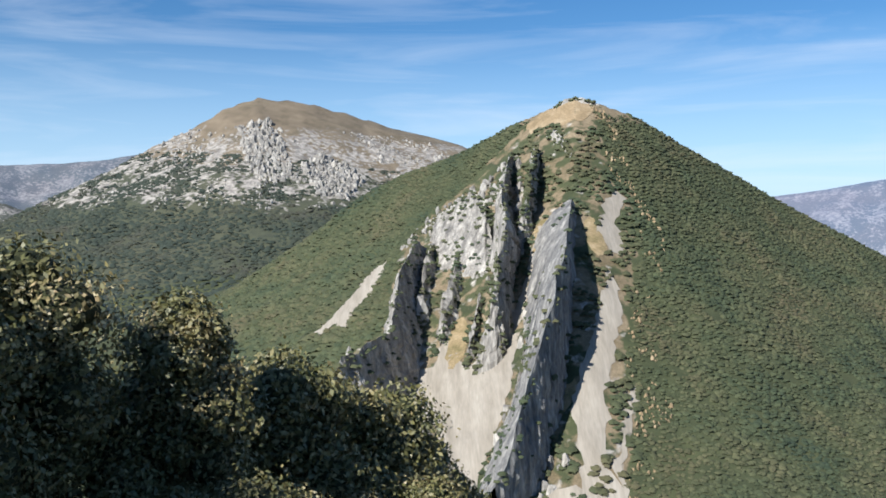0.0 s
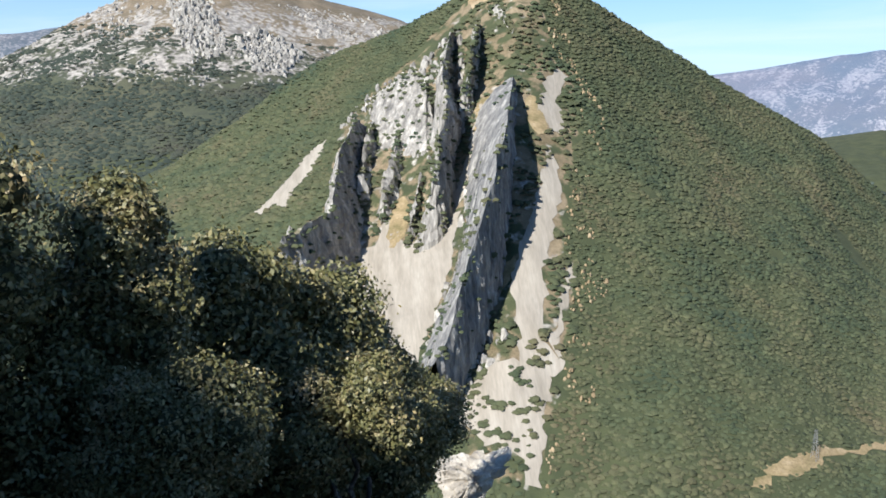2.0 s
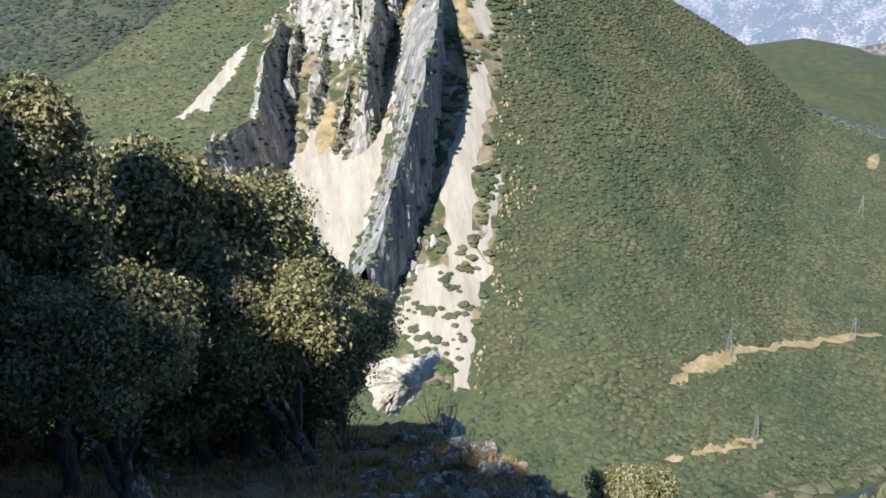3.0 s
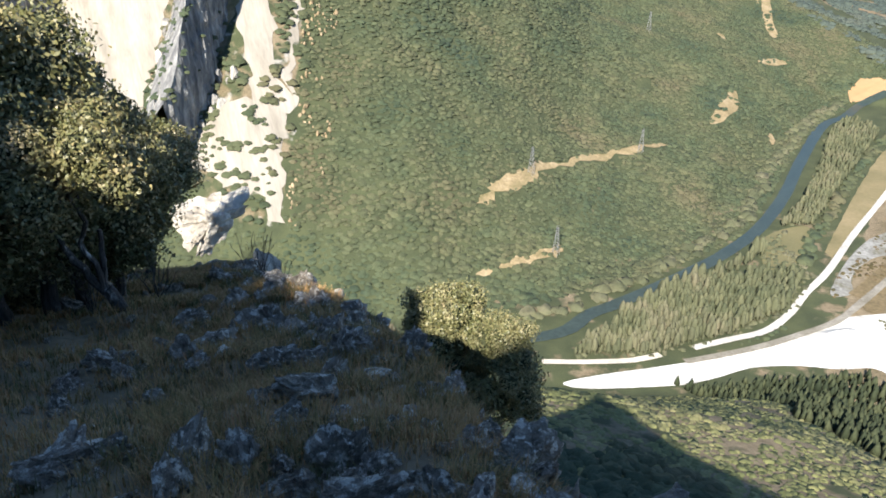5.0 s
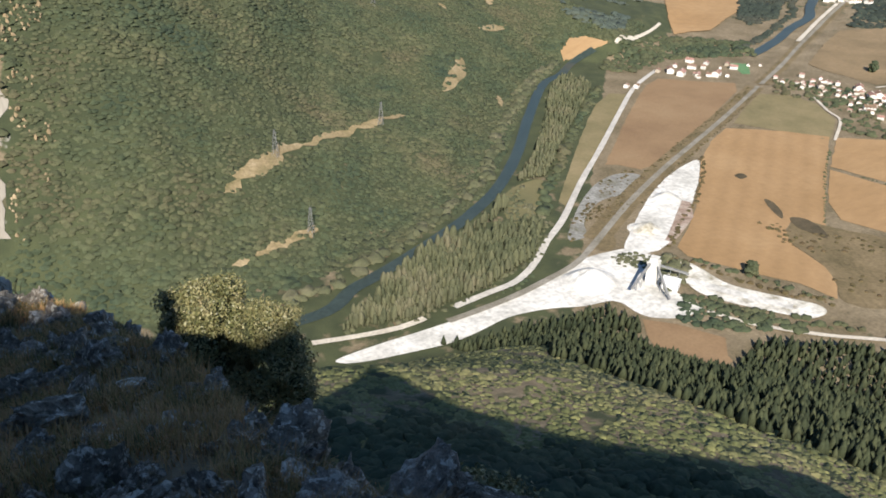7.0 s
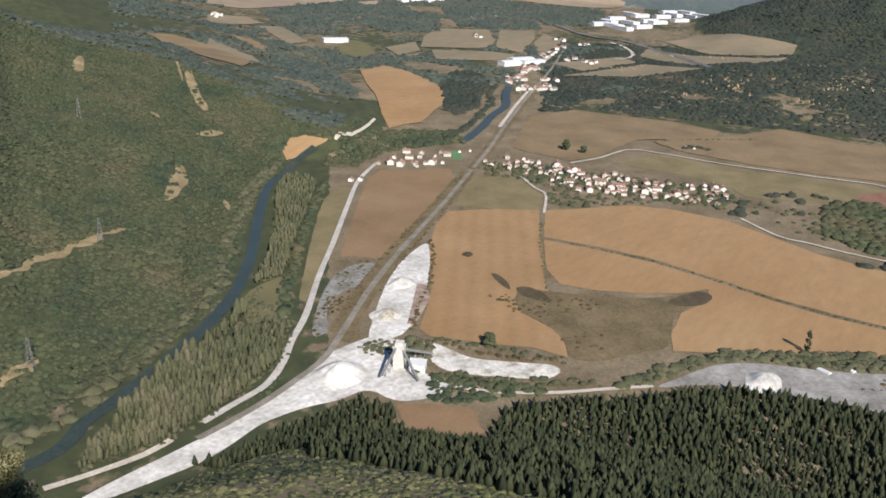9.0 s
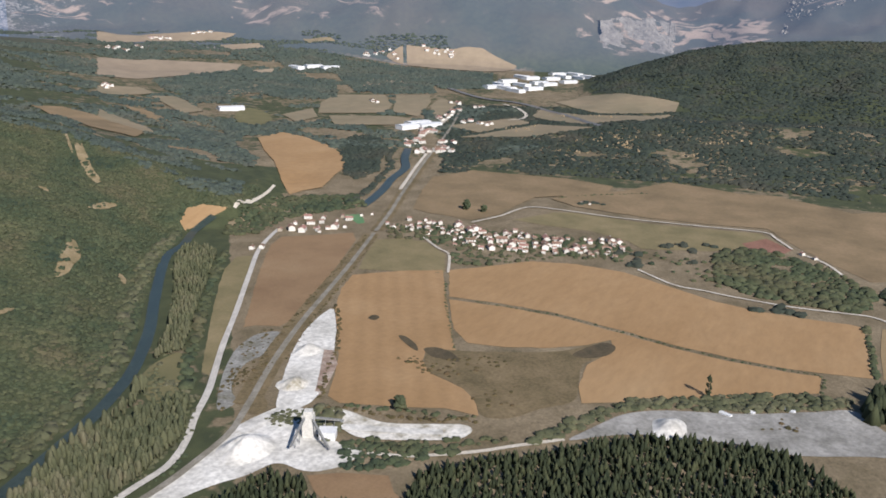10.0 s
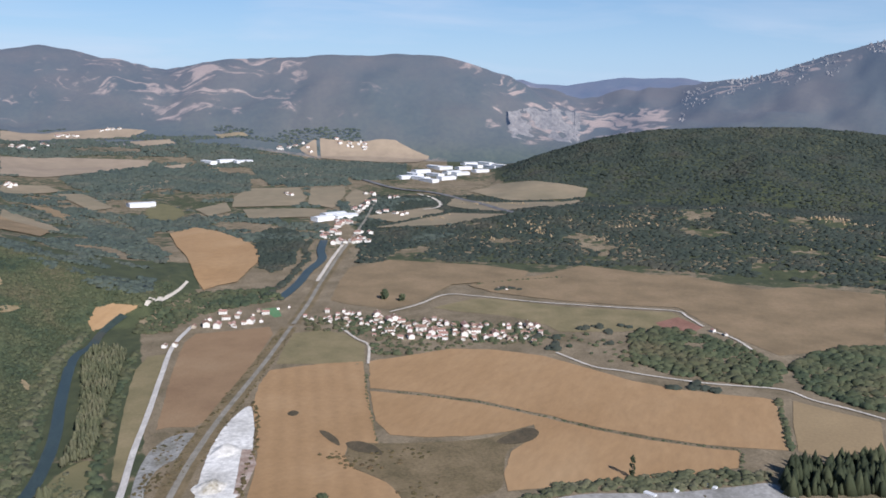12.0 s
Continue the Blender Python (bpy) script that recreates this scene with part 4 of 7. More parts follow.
def rock_blade(name, label, crest, left, right, seed, rough=1.0):
    """An upright blade of limestone along its crest line, falling to the ground on both sides; the right-hand side is the steeper."""
    c = np.array(crest, float)
    run = np.concatenate([[0], np.cumsum(np.hypot(*np.diff(c[:, :2], axis=0).T) + np.abs(np.diff(c[:, 2])))])
    s = np.linspace(0, run[-1], max(12, int(run[-1] / 2.2)))
    p = np.stack([np.interp(s, run, c[:, k]) for k in range(3)], 1)
    d = np.gradient(p[:, :2], axis=0)
    k = np.ones(9) / 9
    d = np.stack([np.convolve(np.pad(d[:, i], 4, mode="edge"), k, "valid") for i in (0, 1)], 1)
    d /= np.maximum(np.hypot(d[:, 0], d[:, 1])[:, None], 1e-6)
    side = np.stack([d[:, 1], -d[:, 0]], 1)
    base = surface(p[:, 0], p[:, 1])
    tall = np.maximum(p[:, 2] - base, 1)
    p[:, 2] += fbm(s / 22, s * 0 + seed, 3, seed) * np.minimum(6.0, tall * 0.25) * rough
    u = np.concatenate([-np.linspace(1, 0.08, 11), [0.0], np.linspace(0.06, 1, 16)])
    V = []
    for w in u:
        reach = np.where(w < 0, left, right) * (0.35 + 0.65 * np.minimum(1, tall / 25))
        xy = p[:, :2] + side * (w * reach)[:, None]
        low = surface(xy[:, 0], xy[:, 1]) - 4.0
        fall = abs(w) ** (1.0 if w > 0 else 0.9)
        V.append(np.column_stack([xy, p[:, 2] * (1 - fall) + np.minimum(low, p[:, 2]) * fall]))
    V = np.stack(V, 1)
    n, m = V.shape[:2]
    i, j = np.meshgrid(np.arange(n - 1), np.arange(m - 1), indexing="ij")
    f = np.stack([i * m + j, i * m + j + 1, (i + 1) * m + j + 1, (i + 1) * m + j], -1).reshape(-1, 4)
    v = V.reshape(-1, 3)
    a, b, e = v[f[:, 0]], v[f[:, 1]], v[f[:, 3]]
    if np.cross(b - a, e - a)[:, 2].mean() < 0:
        f = f[:, ::-1]
    # chimneys, buttresses and ledges, pushed out of the smooth body
    across = np.repeat(side, m, 0)
    sign = np.tile(np.where(u < 0, -1.0, 1.0), n)
    body = np.repeat(np.minimum(1, tall / 18), m)
    out = np.empty(len(v))
    for q in range(len(v)):
        c = Vector((v[q, 0] / 26, v[q, 1] / 26, v[q, 2] / 60 + seed * 5.3))
        e = Vector((v[q, 0] / 8, v[q, 1] / 8, v[q, 2] / 15 + seed))
        out[q] = 4.2 * noise.noise(c) + 2.0 * noise.noise(e) + 0.9 * noise.noise(e * 2.3)
    out *= rough * body
    v[:, 0] += across[:, 0] * out * sign
    v[:, 1] += across[:, 1] * out * sign
    v[:, 2] += 0.8 * out * np.tile(np.clip(1 - np.abs(u) * 2.5, 0, 1), n)
    ledges(v, seed, 0.06, np.tile(np.where(u < 0, 1.0, 0.35), n))
    return rock_thing(name, label, v, f, np.tile(u, n)[f].mean(1) < 0)


def along(line, t):
    """Points at the shares t of a polyline's corners."""
    line = np.array(line, float)
    k = np.linspace(0, 1, len(line))
    return np.stack([np.interp(t, k, line[:, i]) for i in range(3)], 1)


def rock_slab(name, label, crest, foot, back, seed, rough=1.0, steep=1.0, mat=None):
    """A steep slab of limestone between its crest and its foot, with a rough back that falls to the hillside behind."""
    n = 150
    t = np.linspace(0, 1, n)
    c, f0 = along(crest, t), along(foot, t)
    c[:, 2] += fbm(t * 9, t * 0 + seed, 4, seed) * 5.0 * rough
    c[:, 0] += fbm(t * 12, t * 0 + seed, 3, seed + 3) * 2.5
    f0[:, :2] = c[:, :2] + (f0[:, :2] - c[:, :2]) * steep
    f0[:, 2] = surface(f0[:, 0], f0[:, 1]) - 4.0
    d = np.gradient(c[:, :2], axis=0)
    d /= np.maximum(np.hypot(d[:, 0], d[:, 1])[:, None], 1e-6)
    to_foot = f0[:, :2] - c[:, :2]
    side = np.stack([d[:, 1], -d[:, 0]], 1)
    side *= np.sign((side * to_foot).sum(1))[:, None]
    cols, us = [], []
    for w in np.linspace(1, 0.08, 9):
        xy = c[:, :2] - side * (w * back)
        z = np.minimum(surface(xy[:, 0], xy[:, 1]) - 2.0, c[:, 2])
        cols.append(np.column_stack([xy, c[:, 2] * (1 - w) + z * w]))
        us.append(-w)
    for w in np.linspace(0, 1, 30):
        q = c * (1 - w) + f0 * w
        q[:, 2] -= 0.10 * np.sin(w * math.pi) * (c[:, 2] - f0[:, 2])     # hollow below the crest: the face is steepest there
        cols.append(q)
        us.append(w)
    V = np.stack(cols, 1)
    m = V.shape[1]
    i, j = np.meshgrid(np.arange(n - 1), np.arange(m - 1), indexing="ij")
    f = np.stack([i * m + j, i * m + j + 1, (i + 1) * m + j + 1, (i + 1) * m + j], -1).reshape(-1, 4)
    v = V.reshape(-1, 3)
    u = np.tile(np.array(us), n)
    sd = np.repeat(side, m, 0)
    out = np.empty(len(v))
    for q in range(len(v)):
        a = Vector((v[q, 0] / 22, v[q, 1] / 22, v[q, 2] / 55 + seed * 5.3))
        e = Vector((v[q, 0] / 7, v[q, 1] / 7, v[q, 2] / 16 + seed))
        out[q] = 3.4 * noise.noise(a) + 3.0 * (0.35 - abs(noise.noise(e))) + 1.6 * noise.noise(e * 2.2) + 0.8 * noise.noise(e * 4.5)
    out *= rough * np.minimum(1, np.abs(u) * 5 + 0.25)
    v[:, 0] += sd[:, 0] * out * np.where(u < 0, -1.2, 0.8)
    v[:, 1] += sd[:, 1] * out * np.where(u < 0, -1.2, 0.8)
    a, b, e = v[f[:, 0]], v[f[:, 1]], v[f[:, 3]]
    if np.cross(b - a, e - a)[:, 2].mean() < 0:
        f = f[:, ::-1]
    if mat is not M_FARROCK:
        ledges(v, seed, 0.08, np.where(u < 0, 1.0, np.where(u < 0.12, 1.0, 0.10 if seed < 4 else 0.22)))
    return rock_thing(name, label, v, f, u[f].mean(1) < 0, mat)

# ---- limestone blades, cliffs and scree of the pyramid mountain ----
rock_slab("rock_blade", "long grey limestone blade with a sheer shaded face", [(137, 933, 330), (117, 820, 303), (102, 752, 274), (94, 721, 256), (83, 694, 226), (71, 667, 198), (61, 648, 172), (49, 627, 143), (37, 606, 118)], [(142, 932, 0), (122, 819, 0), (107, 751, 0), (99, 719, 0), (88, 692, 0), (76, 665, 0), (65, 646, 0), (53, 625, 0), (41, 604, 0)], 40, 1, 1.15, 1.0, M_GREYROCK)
rock_slab("rock_blade", "thin upright limestone blade below the summit", [(112, 1064, 404), (101, 995, 374), (93, 955, 343), (85, 942, 311)], [(120, 1082, 396), (116, 1037, 364), (106, 997, 328), (92, 972, 302)], 6, 2, 0.8, 0.9)
rock_slab("rock_blade", "pale limestone rib above the scree", [(86, 1097, 400), (70, 1000, 362), (63, 941, 334), (63, 869, 306), (53, 828, 271), (46, 814, 240), (38, 822, 204)], [(92, 1112, 387), (85, 1059, 352), (85, 1004, 317), (88, 957, 291), (76, 904, 253), (62, 863, 214), (46, 844, 187)], 10, 3, 1.3, 0.9)
rock_slab("cliff", "bright limestone cliff facing the valley", [(-13, 1085, 310), (4, 1056, 323), (21, 1038, 336), (36, 1026, 342), (48, 1001, 328), (55, 992, 309)], [(-17, 1012, 258), (0, 965, 238), (16, 944, 233), (31, 931, 236), (44, 926, 243), (54, 945, 261)], 26, 4, 1.3, 1.0)
rock_slab("cliff", "broken limestone cliff with shaded sheer faces", [(-33, 1023, 294), (-38, 951, 273), (-45, 900, 252), (-47, 848, 227), (-50, 806, 208), (-65, 770, 197), (-75, 747, 195), (-85, 732, 189), (-92, 726, 174), (-96, 723, 156)], [(-15, 1043, 277), (-21, 994, 246), (-22, 944, 218), (-19, 899, 193), (-22, 842, 166), (-33, 800, 152), (-42, 765, 147), (-56, 749, 145), (-75, 742, 145), (-92, 735, 144)], 16, 5, 1.5, 0.95)
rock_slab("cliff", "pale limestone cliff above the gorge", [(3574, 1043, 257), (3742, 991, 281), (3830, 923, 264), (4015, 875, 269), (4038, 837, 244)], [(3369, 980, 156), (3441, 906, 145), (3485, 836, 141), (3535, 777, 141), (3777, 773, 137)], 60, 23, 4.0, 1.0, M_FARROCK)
rock_blade("rock_blade", "low limestone rib between scree tongues", [(18, 1001, 278), (8, 929, 243), (-1, 881, 215), (-3, 869, 191)], 13, 5, 6, 1.3)
rock_blade("rock_blade", "low limestone rib with bushes", [(38, 901, 233), (30, 862, 208), (24, 838, 189), (20, 827, 170)], 9, 4, 7, 1.3)
rock_blade("rock_blade", "white rock outcrop in the scree", [(-41, 820, 148), (-32, 772, 137), (-18, 734, 130), (-6, 719, 121), (-2, 719, 116)], 10, 6, 8, 1.4)
rock_blade("rock_blade", "small outcrop below the summit", [(131, 1101, 419), (141, 1084, 421), (147, 1053, 405), (152, 1030, 389)], 7, 6, 10, 1.3)
rock_blade("rock_blade", "broken limestone rib beside a bright cliff", [(-13, 1041, 287), (-20, 975, 260), (-25, 920, 229), (-31, 898, 199)], 13, 5, 11, 1.4)
rock_blade("rock_blade", "vegetated rib between the two scree slopes", [(113, 915, 291), (99, 866, 258), (87, 834, 227), (75, 792, 195), (64, 752, 166), (54, 724, 143)], 8, 6, 13, 1.2)
rock_blade("summit_rock", "pale rocky crest on the bare summit", [(145, 1152, 460), (160, 1143, 470), (180, 1132, 469), (202, 1133, 461)], 10, 8, 14, 1.0)
sheet("scree", "broad pale fan of limestone scree", M_SCREE, [(109, 949), (102, 913), (92, 879), (81, 858), (73, 838), (64, 795), (56, 756), (48, 726), (37, 702), (27, 683), (18, 670), (7, 681), (-2, 691), (-9, 712), (2, 729), (-14, 772), (-26, 816), (-23, 843), (-8, 853), (0, 878), (9, 890), (15, 842), (24, 827), (41, 842), (60, 857), (76, 869), (87, 885), (94, 923), (102, 951)], spacing=5.0)
sheet("scree", "long white scree chute beside the great blade", M_SCREE, [(157, 847), (168, 861), (170, 840), (165, 803), (153, 771), (139, 736), (132, 707), (128, 688), (122, 662), (130, 658), (129, 638), (118, 611), (111, 584), (104, 558), (98, 559), (95, 575), (80, 586), (65, 600), (44, 624), (40, 636), (56, 638), (79, 650), (101, 650), (106, 668), (104, 686), (105, 715), (119, 748), (135, 784), (147, 815)], spacing=5.0)
sheet("scree", "small scree patch below the summit", M_SCREE, [(179, 972), (196, 990), (207, 983), (193, 957), (186, 938), (189, 920), (182, 893), (168, 892), (163, 915), (171, 944)], spacing=5.0)
sheet("scree", "narrow white scree streak in the oak wood", M_SCREE, [(-68, 1066), (-75, 1035), (-86, 1005), (-104, 986), (-108, 962), (-125, 987), (-140, 980), (-148, 1000), (-121, 1013), (-103, 1032), (-84, 1061)], spacing=5.0)
sheet("scree", "thin white scree streak along the wood", M_SCREE, [(161, 743), (166, 742), (156, 717), (146, 690), (136, 661), (132, 637), (126, 638), (132, 665), (140, 689), (150, 715)], spacing=5.0)
sheet("bare_soil", "ochre soil below the shaded face", M_CLEAR, [(102, 732), (114, 740), (105, 715), (92, 699), (74, 692), (79, 707)], spacing=5.0)
sheet("bare_soil", "ochre soil beside the upper scree", M_CLEAR, [(154, 937), (165, 924), (167, 891), (156, 875), (146, 896)], spacing=5.0)
sheet("bare_soil", "dry ochre ground above the scree tongue", M_CLEAR, [(99, 950), (113, 958), (118, 937), (106, 909), (98, 889), (93, 896)], spacing=5.0)
sheet("bare_soil", "ochre soil at the head of the scree fan", M_CLEAR, [(9, 896), (21, 899), (26, 879), (17, 841), (8, 830), (2, 856)], spacing=5.0)
sheet("bare_soil", "dry brown grass on the summit", M_DRYTOP, [(110, 1166), (136, 1157), (188, 1133), (191, 1110), (174, 1095), (154, 1098), (129, 1128), (115, 1137)], spacing=5.0)

# ---- banks and verges by the quarry ----
M_BANK = material("pinkish_bank", [(0.22, 0.15, 0.11), (0.34, 0.26, 0.21), (0.45, 0.40, 0.35)], 0.08, 0.95, 0.5, fine=0.5, dist=0.6)
sheet("bare_bank", "pinkish bare bank between quarry and stubble field", M_BANK, [(521, 359), (545, 371), (607, 406), (610, 398), (586, 378), (549, 363), (526, 356)], spacing=4.0)
sheet("verge", "rough green verge between road and railway", M_WASTE, [(490, 400), (505, 397), (498, 384), (482, 376), (473, 382)], spacing=4.0)

# ---- buildings, quarry plant, pylons ----
M_WALL = material("whitewashed_wall", [(0.66, 0.63, 0.57), (0.76, 0.73, 0.68)], 0.3, 0.9, 0.1, rnd=0.14)
M_STONEWALL = material("stone_wall", [(0.33, 0.28, 0.22), (0.48, 0.42, 0.34)], 0.5, 0.9, 0.2, rnd=0.15)
M_ROOF = material("terracotta_roof", [(0.19, 0.115, 0.08), (0.27, 0.17, 0.125), (0.35, 0.25, 0.195)], 0.4, 0.9, 0.3, rnd=0.35)
M_SHED = material("white_sheet_metal", [(0.66, 0.67, 0.68), (0.78, 0.78, 0.78)], 0.2, 0.6, 0.0, rnd=0.1)
M_PANE = material("dark_window", [(0.03, 0.035, 0.04), (0.05, 0.055, 0.06)], 0.5, 0.2, 0.0, spec=0.5)
M_WOODDOOR = material("brown_door", [(0.10, 0.06, 0.035), (0.15, 0.09, 0.05)], 1.0, 0.7, 0.1)
M_STEEL = material("galvanised_steel", [(0.20, 0.205, 0.205), (0.30, 0.30, 0.295)], 0.5, 0.6, 0.0, metal=0.3)
M_CONCRETE = material("dusty_concrete", [(0.50, 0.49, 0.46), (0.66, 0.64, 0.60)], 0.3, 0.9, 0.2)


def part(name, bm, mat, parent, label=""):
    """A bmesh as one mesh object under a thing or a part."""
    me = bpy.data.meshes.new(name)
    bm.normal_update()
    bm.to_mesh(me)
    bm.free()
    me.materials.append(mat)
    ob = new(name, me)
    ob.parent = parent
    if label:
        tagged(ob, label)
    return ob


def box(bm, lo, hi, m=None):
    """A box between two corners, turned by m."""
    r = bmesh.ops.create_cube(bm, size=1.0)["verts"]
    for v in r:
        v.co = Vector([lo[k] + (v.co[k] + 0.5) * (hi[k] - lo[k]) for k in range(3)])
        if m:
            v.co = m @ v.co
    return bm


def beam(bm, a, b, w):
    """A square bar from a to b."""
    a, b = Vector(a), Vector(b)
    m = Matrix.Translation(a) @ (b - a).to_track_quat("Z", "Y").to_matrix().to_4x4()
    return box(bm, (-w / 2, -w / 2, 0), (w / 2, w / 2, (b - a).length), m)


def house(wide, deep, eaves, rise, wall_mat, roof_mat, windows=True, label="", category="house"):
    """A gabled house: walls with gable ends, tiled roof with overhang, chimney, door and windows."""
    top = new(category.replace(" ", "_"))
    w, d = wide / 2, deep / 2
    bm = bmesh.new()
    low = [bm.verts.new(p) for p in ((-w, -d, -1.5), (w, -d, -1.5), (w, d, -1.5), (-w, d, -1.5))]
    up = [bm.verts.new(p) for p in ((-w, -d, eaves), (w, -d, eaves), (w, d, eaves), (-w, d, eaves))]
    g0, g1 = bm.verts.new((-w, 0, eaves + rise)), bm.verts.new((w, 0, eaves + rise))
    for f in ((low[0], low[1], up[1], up[0]), (low[2], low[3], up[3], up[2]), (low[1], low[2], up[2], g1, up[1]), (low[3], low[0], up[0], g0, up[3]), low[::-1]):
        bm.faces.new(f)
    part("wall", bm, wall_mat, top)
    bm = bmesh.new()
    o, th = 0.5, 0.25
    drop = rise * o / d
    for s in (-1, 1):
        q = [(-w - o, s * (d + o), eaves - drop), (w + o, s * (d + o), eaves - drop), (w + o, 0, eaves + rise), (-w - o, 0, eaves + rise)]
        a = [bm.verts.new((x, y, z + 0.02)) for x, y, z in q]
        b = [bm.verts.new((x, y, z + th)) for x, y, z in q]
        bm.faces.new(b if s < 0 else b[::-1])
        bm.faces.new(a[::-1] if s < 0 else a)
        for k in range(4):
            f = (a[k], a[(k + 1) % 4], b[(k + 1) % 4], b[k])
            bm.faces.new(f if s < 0 else f[::-1])
    part("roof", bm, roof_mat, top)
    if windows:
        bm = box(bmesh.new(), (w * 0.4, -0.4, eaves + rise * 0.6), (w * 0.4 + 0.7, 0.3, eaves + rise + 1.0))
        part("chimney", bm, wall_mat, top)
        for s in (-1, 1):
            for storey in range(max(1, int(eaves // 2.8))):
                for k in (-0.55, 0.0, 0.55):
                    if storey == 0 and k == 0.0 and s < 0:
                        continue
                    y0 = s * d
                    part("window", box(bmesh.new(), (k * w - 0.55, y0 - 0.04, 1.0 + 2.8 * storey), (k * w + 0.55, y0 + 0.04, 2.3 + 2.8 * storey)), M_PANE, top)
        part("door", box(bmesh.new(), (-0.6, -d - 0.05, 0), (0.6, -d + 0.05, 2.1)), M_WOODDOOR, top)
    else:
        part("shed_door", box(bmesh.new(), (-2, -d - 0.06, 0), (2, -d + 0.05, min(4, eaves - 0.5))), M_STEEL, top)
    return tagged(top, label, category)


HOUSES = [house(11, 9, 5.8, 2.2, M_WALL, M_ROOF, True, "whitewashed village house with a red tiled roof"),
          house(14, 9, 5.6, 2.4, M_WALL, M_ROOF, True, "long whitewashed house under terracotta tiles"),
          house(9, 8, 6.2, 2.0, M_WALL, M_ROOF, True, "narrow white house with a tiled roof"),
          house(12, 10, 5.5, 2.6, M_STONEWALL, M_ROOF, True, "stone walled village house with a tiled roof")]
for h in HOUSES:
    tagged(h, group="village houses")


def place(ob, x, y, turn, size=1.0, first=[]):
    """Stands a copy of a thing on the ground, or the thing itself the first time."""
    z = float(surface(np.array([x]), np.array([y]))[0])
    m = pose(x, y, z, 0, 0, turn) @ Matrix.Scale(size, 4)
    if ob not in first:
        first.append(ob)
        ob.matrix_world = m
        return ob
    return copy_thing(ob, m)


rng = random.Random(11)
HAMLET = [(937, 678), (938, 661), (964, 691), (977, 674), (958, 649), (1010, 675), (965, 638), (974, 633), (1031, 657), (1023, 641), (1052, 638), (1002, 696)]
VILLAGE = [(1027, 581), (1015, 564), (1064, 566), (1027, 550), (1055, 545), (1037, 524), (1063, 526), (1024, 494), (1007, 474), (1071, 492), (1049, 464), (1064, 458), (1032, 432), (993, 439), (979, 418), (1049, 427), (1026, 409), (1062, 418), (1014, 389), (1049, 390), (1065, 388), (995, 378)]
EAST_END = [(1035, 366), (1031, 349), (1064, 340), (1082, 337), (1051, 317), (1080, 306), (1105, 298), (1102, 285), (1101, 273), (1066, 283), (1019, 285), (1027, 258), (1021, 319)]
for k, (x, y) in enumerate(HAMLET + VILLAGE + EAST_END):
    place(HOUSES[rng.choice((0, 0, 1, 1, 2, 2, 3))], x, y, rng.choice((25, 30, 115, 120, 35)) + rng.uniform(-8, 8), rng.uniform(0.75, 1.05))
    if k % 3 != 2:
        place(HOUSES[rng.choice((0, 2, 2, 3))], x + rng.uniform(9, 15) * rng.choice((-1, 1)), y + rng.uniform(9, 16) * rng.choice((-1, 1)), rng.uniform(15, 40) + rng.choice((0, 90)), rng.uniform(0.6, 0.85))

CORE = [(1018, 560), (1075, 545), (1085, 430), (1075, 330), (1110, 275), (1050, 250), (1022, 300), (985, 385), (975, 425), (1005, 480), (1010, 530)]
homes = []
while len(homes) < 74:
    x, y = rng.uniform(970, 1115), rng.uniform(245, 565)
    if within(CORE, np.array([x]), np.array([y]))[0] and all((x - a) ** 2 + (y - b) ** 2 > 85 for a, b in homes):
        homes.append((x, y))
        place(HOUSES[rng.choice((0, 0, 1, 2, 2, 3))], x, y, rng.choice((25, 30, 115, 120)) + rng.uniform(-8, 8), rng.uniform(0.7, 1.0))

for x, y in ((1306, 388), (1300, 374), (1314, 366), (1174, 53), (1162, 36)):
    place(HOUSES[rng.choice((0, 2, 3))], x, y, rng.uniform(10, 60), rng.uniform(0.6, 0.85))
place(HOUSES[0], 836, 665, 20)
place(HOUSES[2], 844, 656, 20)
TOWN = [(1610, 862), (1650, 863), (1569, 808), (1553, 785), (1604, 774), (1667, 785), (1732, 892), (1770, 897), (1920, 950), (1984, 958), (2060, 978), (1918, 880), (1916, 835), (2151, 954), (2194, 1025), (1576, 767), (2192, 2325), (2244, 2330), (2245, 2284), (2324, 2325), (1645, 1771), (1670, 1770), (2471, 2405), (2506, 2387), (2519, 2361), (2635, 2348), (2667, 2323), (3056, 1525), (3067, 1493), (3065, 1461), (3033, 1561), (2892, 1739), (2943, 1708), (2959, 1656), (2074, 1219)]
SHEDS = [(1782, 954), (1824, 925), (1834, 959), (2532, 1018), (2639, 1011), (2504, 978), (2565, 945), (2730, 986), (2840, 1057), (2905, 1007), (2987, 993), (2863, 931), (3001, 933), (2984, 897), (3030, 1029), (2853, 1094), (2693, 1082), (2600, 1065), (2541, 1069), (2480, 1765), (2532, 1733), (2559, 1684), (2716, 951), (3110, 990), (1689, 1397)]
FAR_HOUSE = house(14, 10, 6.0, 2.2, M_WALL, M_ROOF, True, "white house of the far town with a tiled roof")
tagged(FAR_HOUSE, group="houses of the far towns")
for x, y in TOWN:
    for k in range(3):
        place(FAR_HOUSE, x + rng.uniform(-26, 26) * min(k, 1), y + rng.uniform(-26, 26) * min(k, 1), rng.uniform(0, 180))
SHED = house(62, 26, 9.0, 1.6, M_SHED, M_SHED, False, "long white industrial shed with a metal roof", "shed")
tagged(SHED, group="industrial sheds")
for x, y in SHEDS:
    place(SHED, x, y, rng.choice((60, 62, 150, 155)) + rng.uniform(-5, 5))


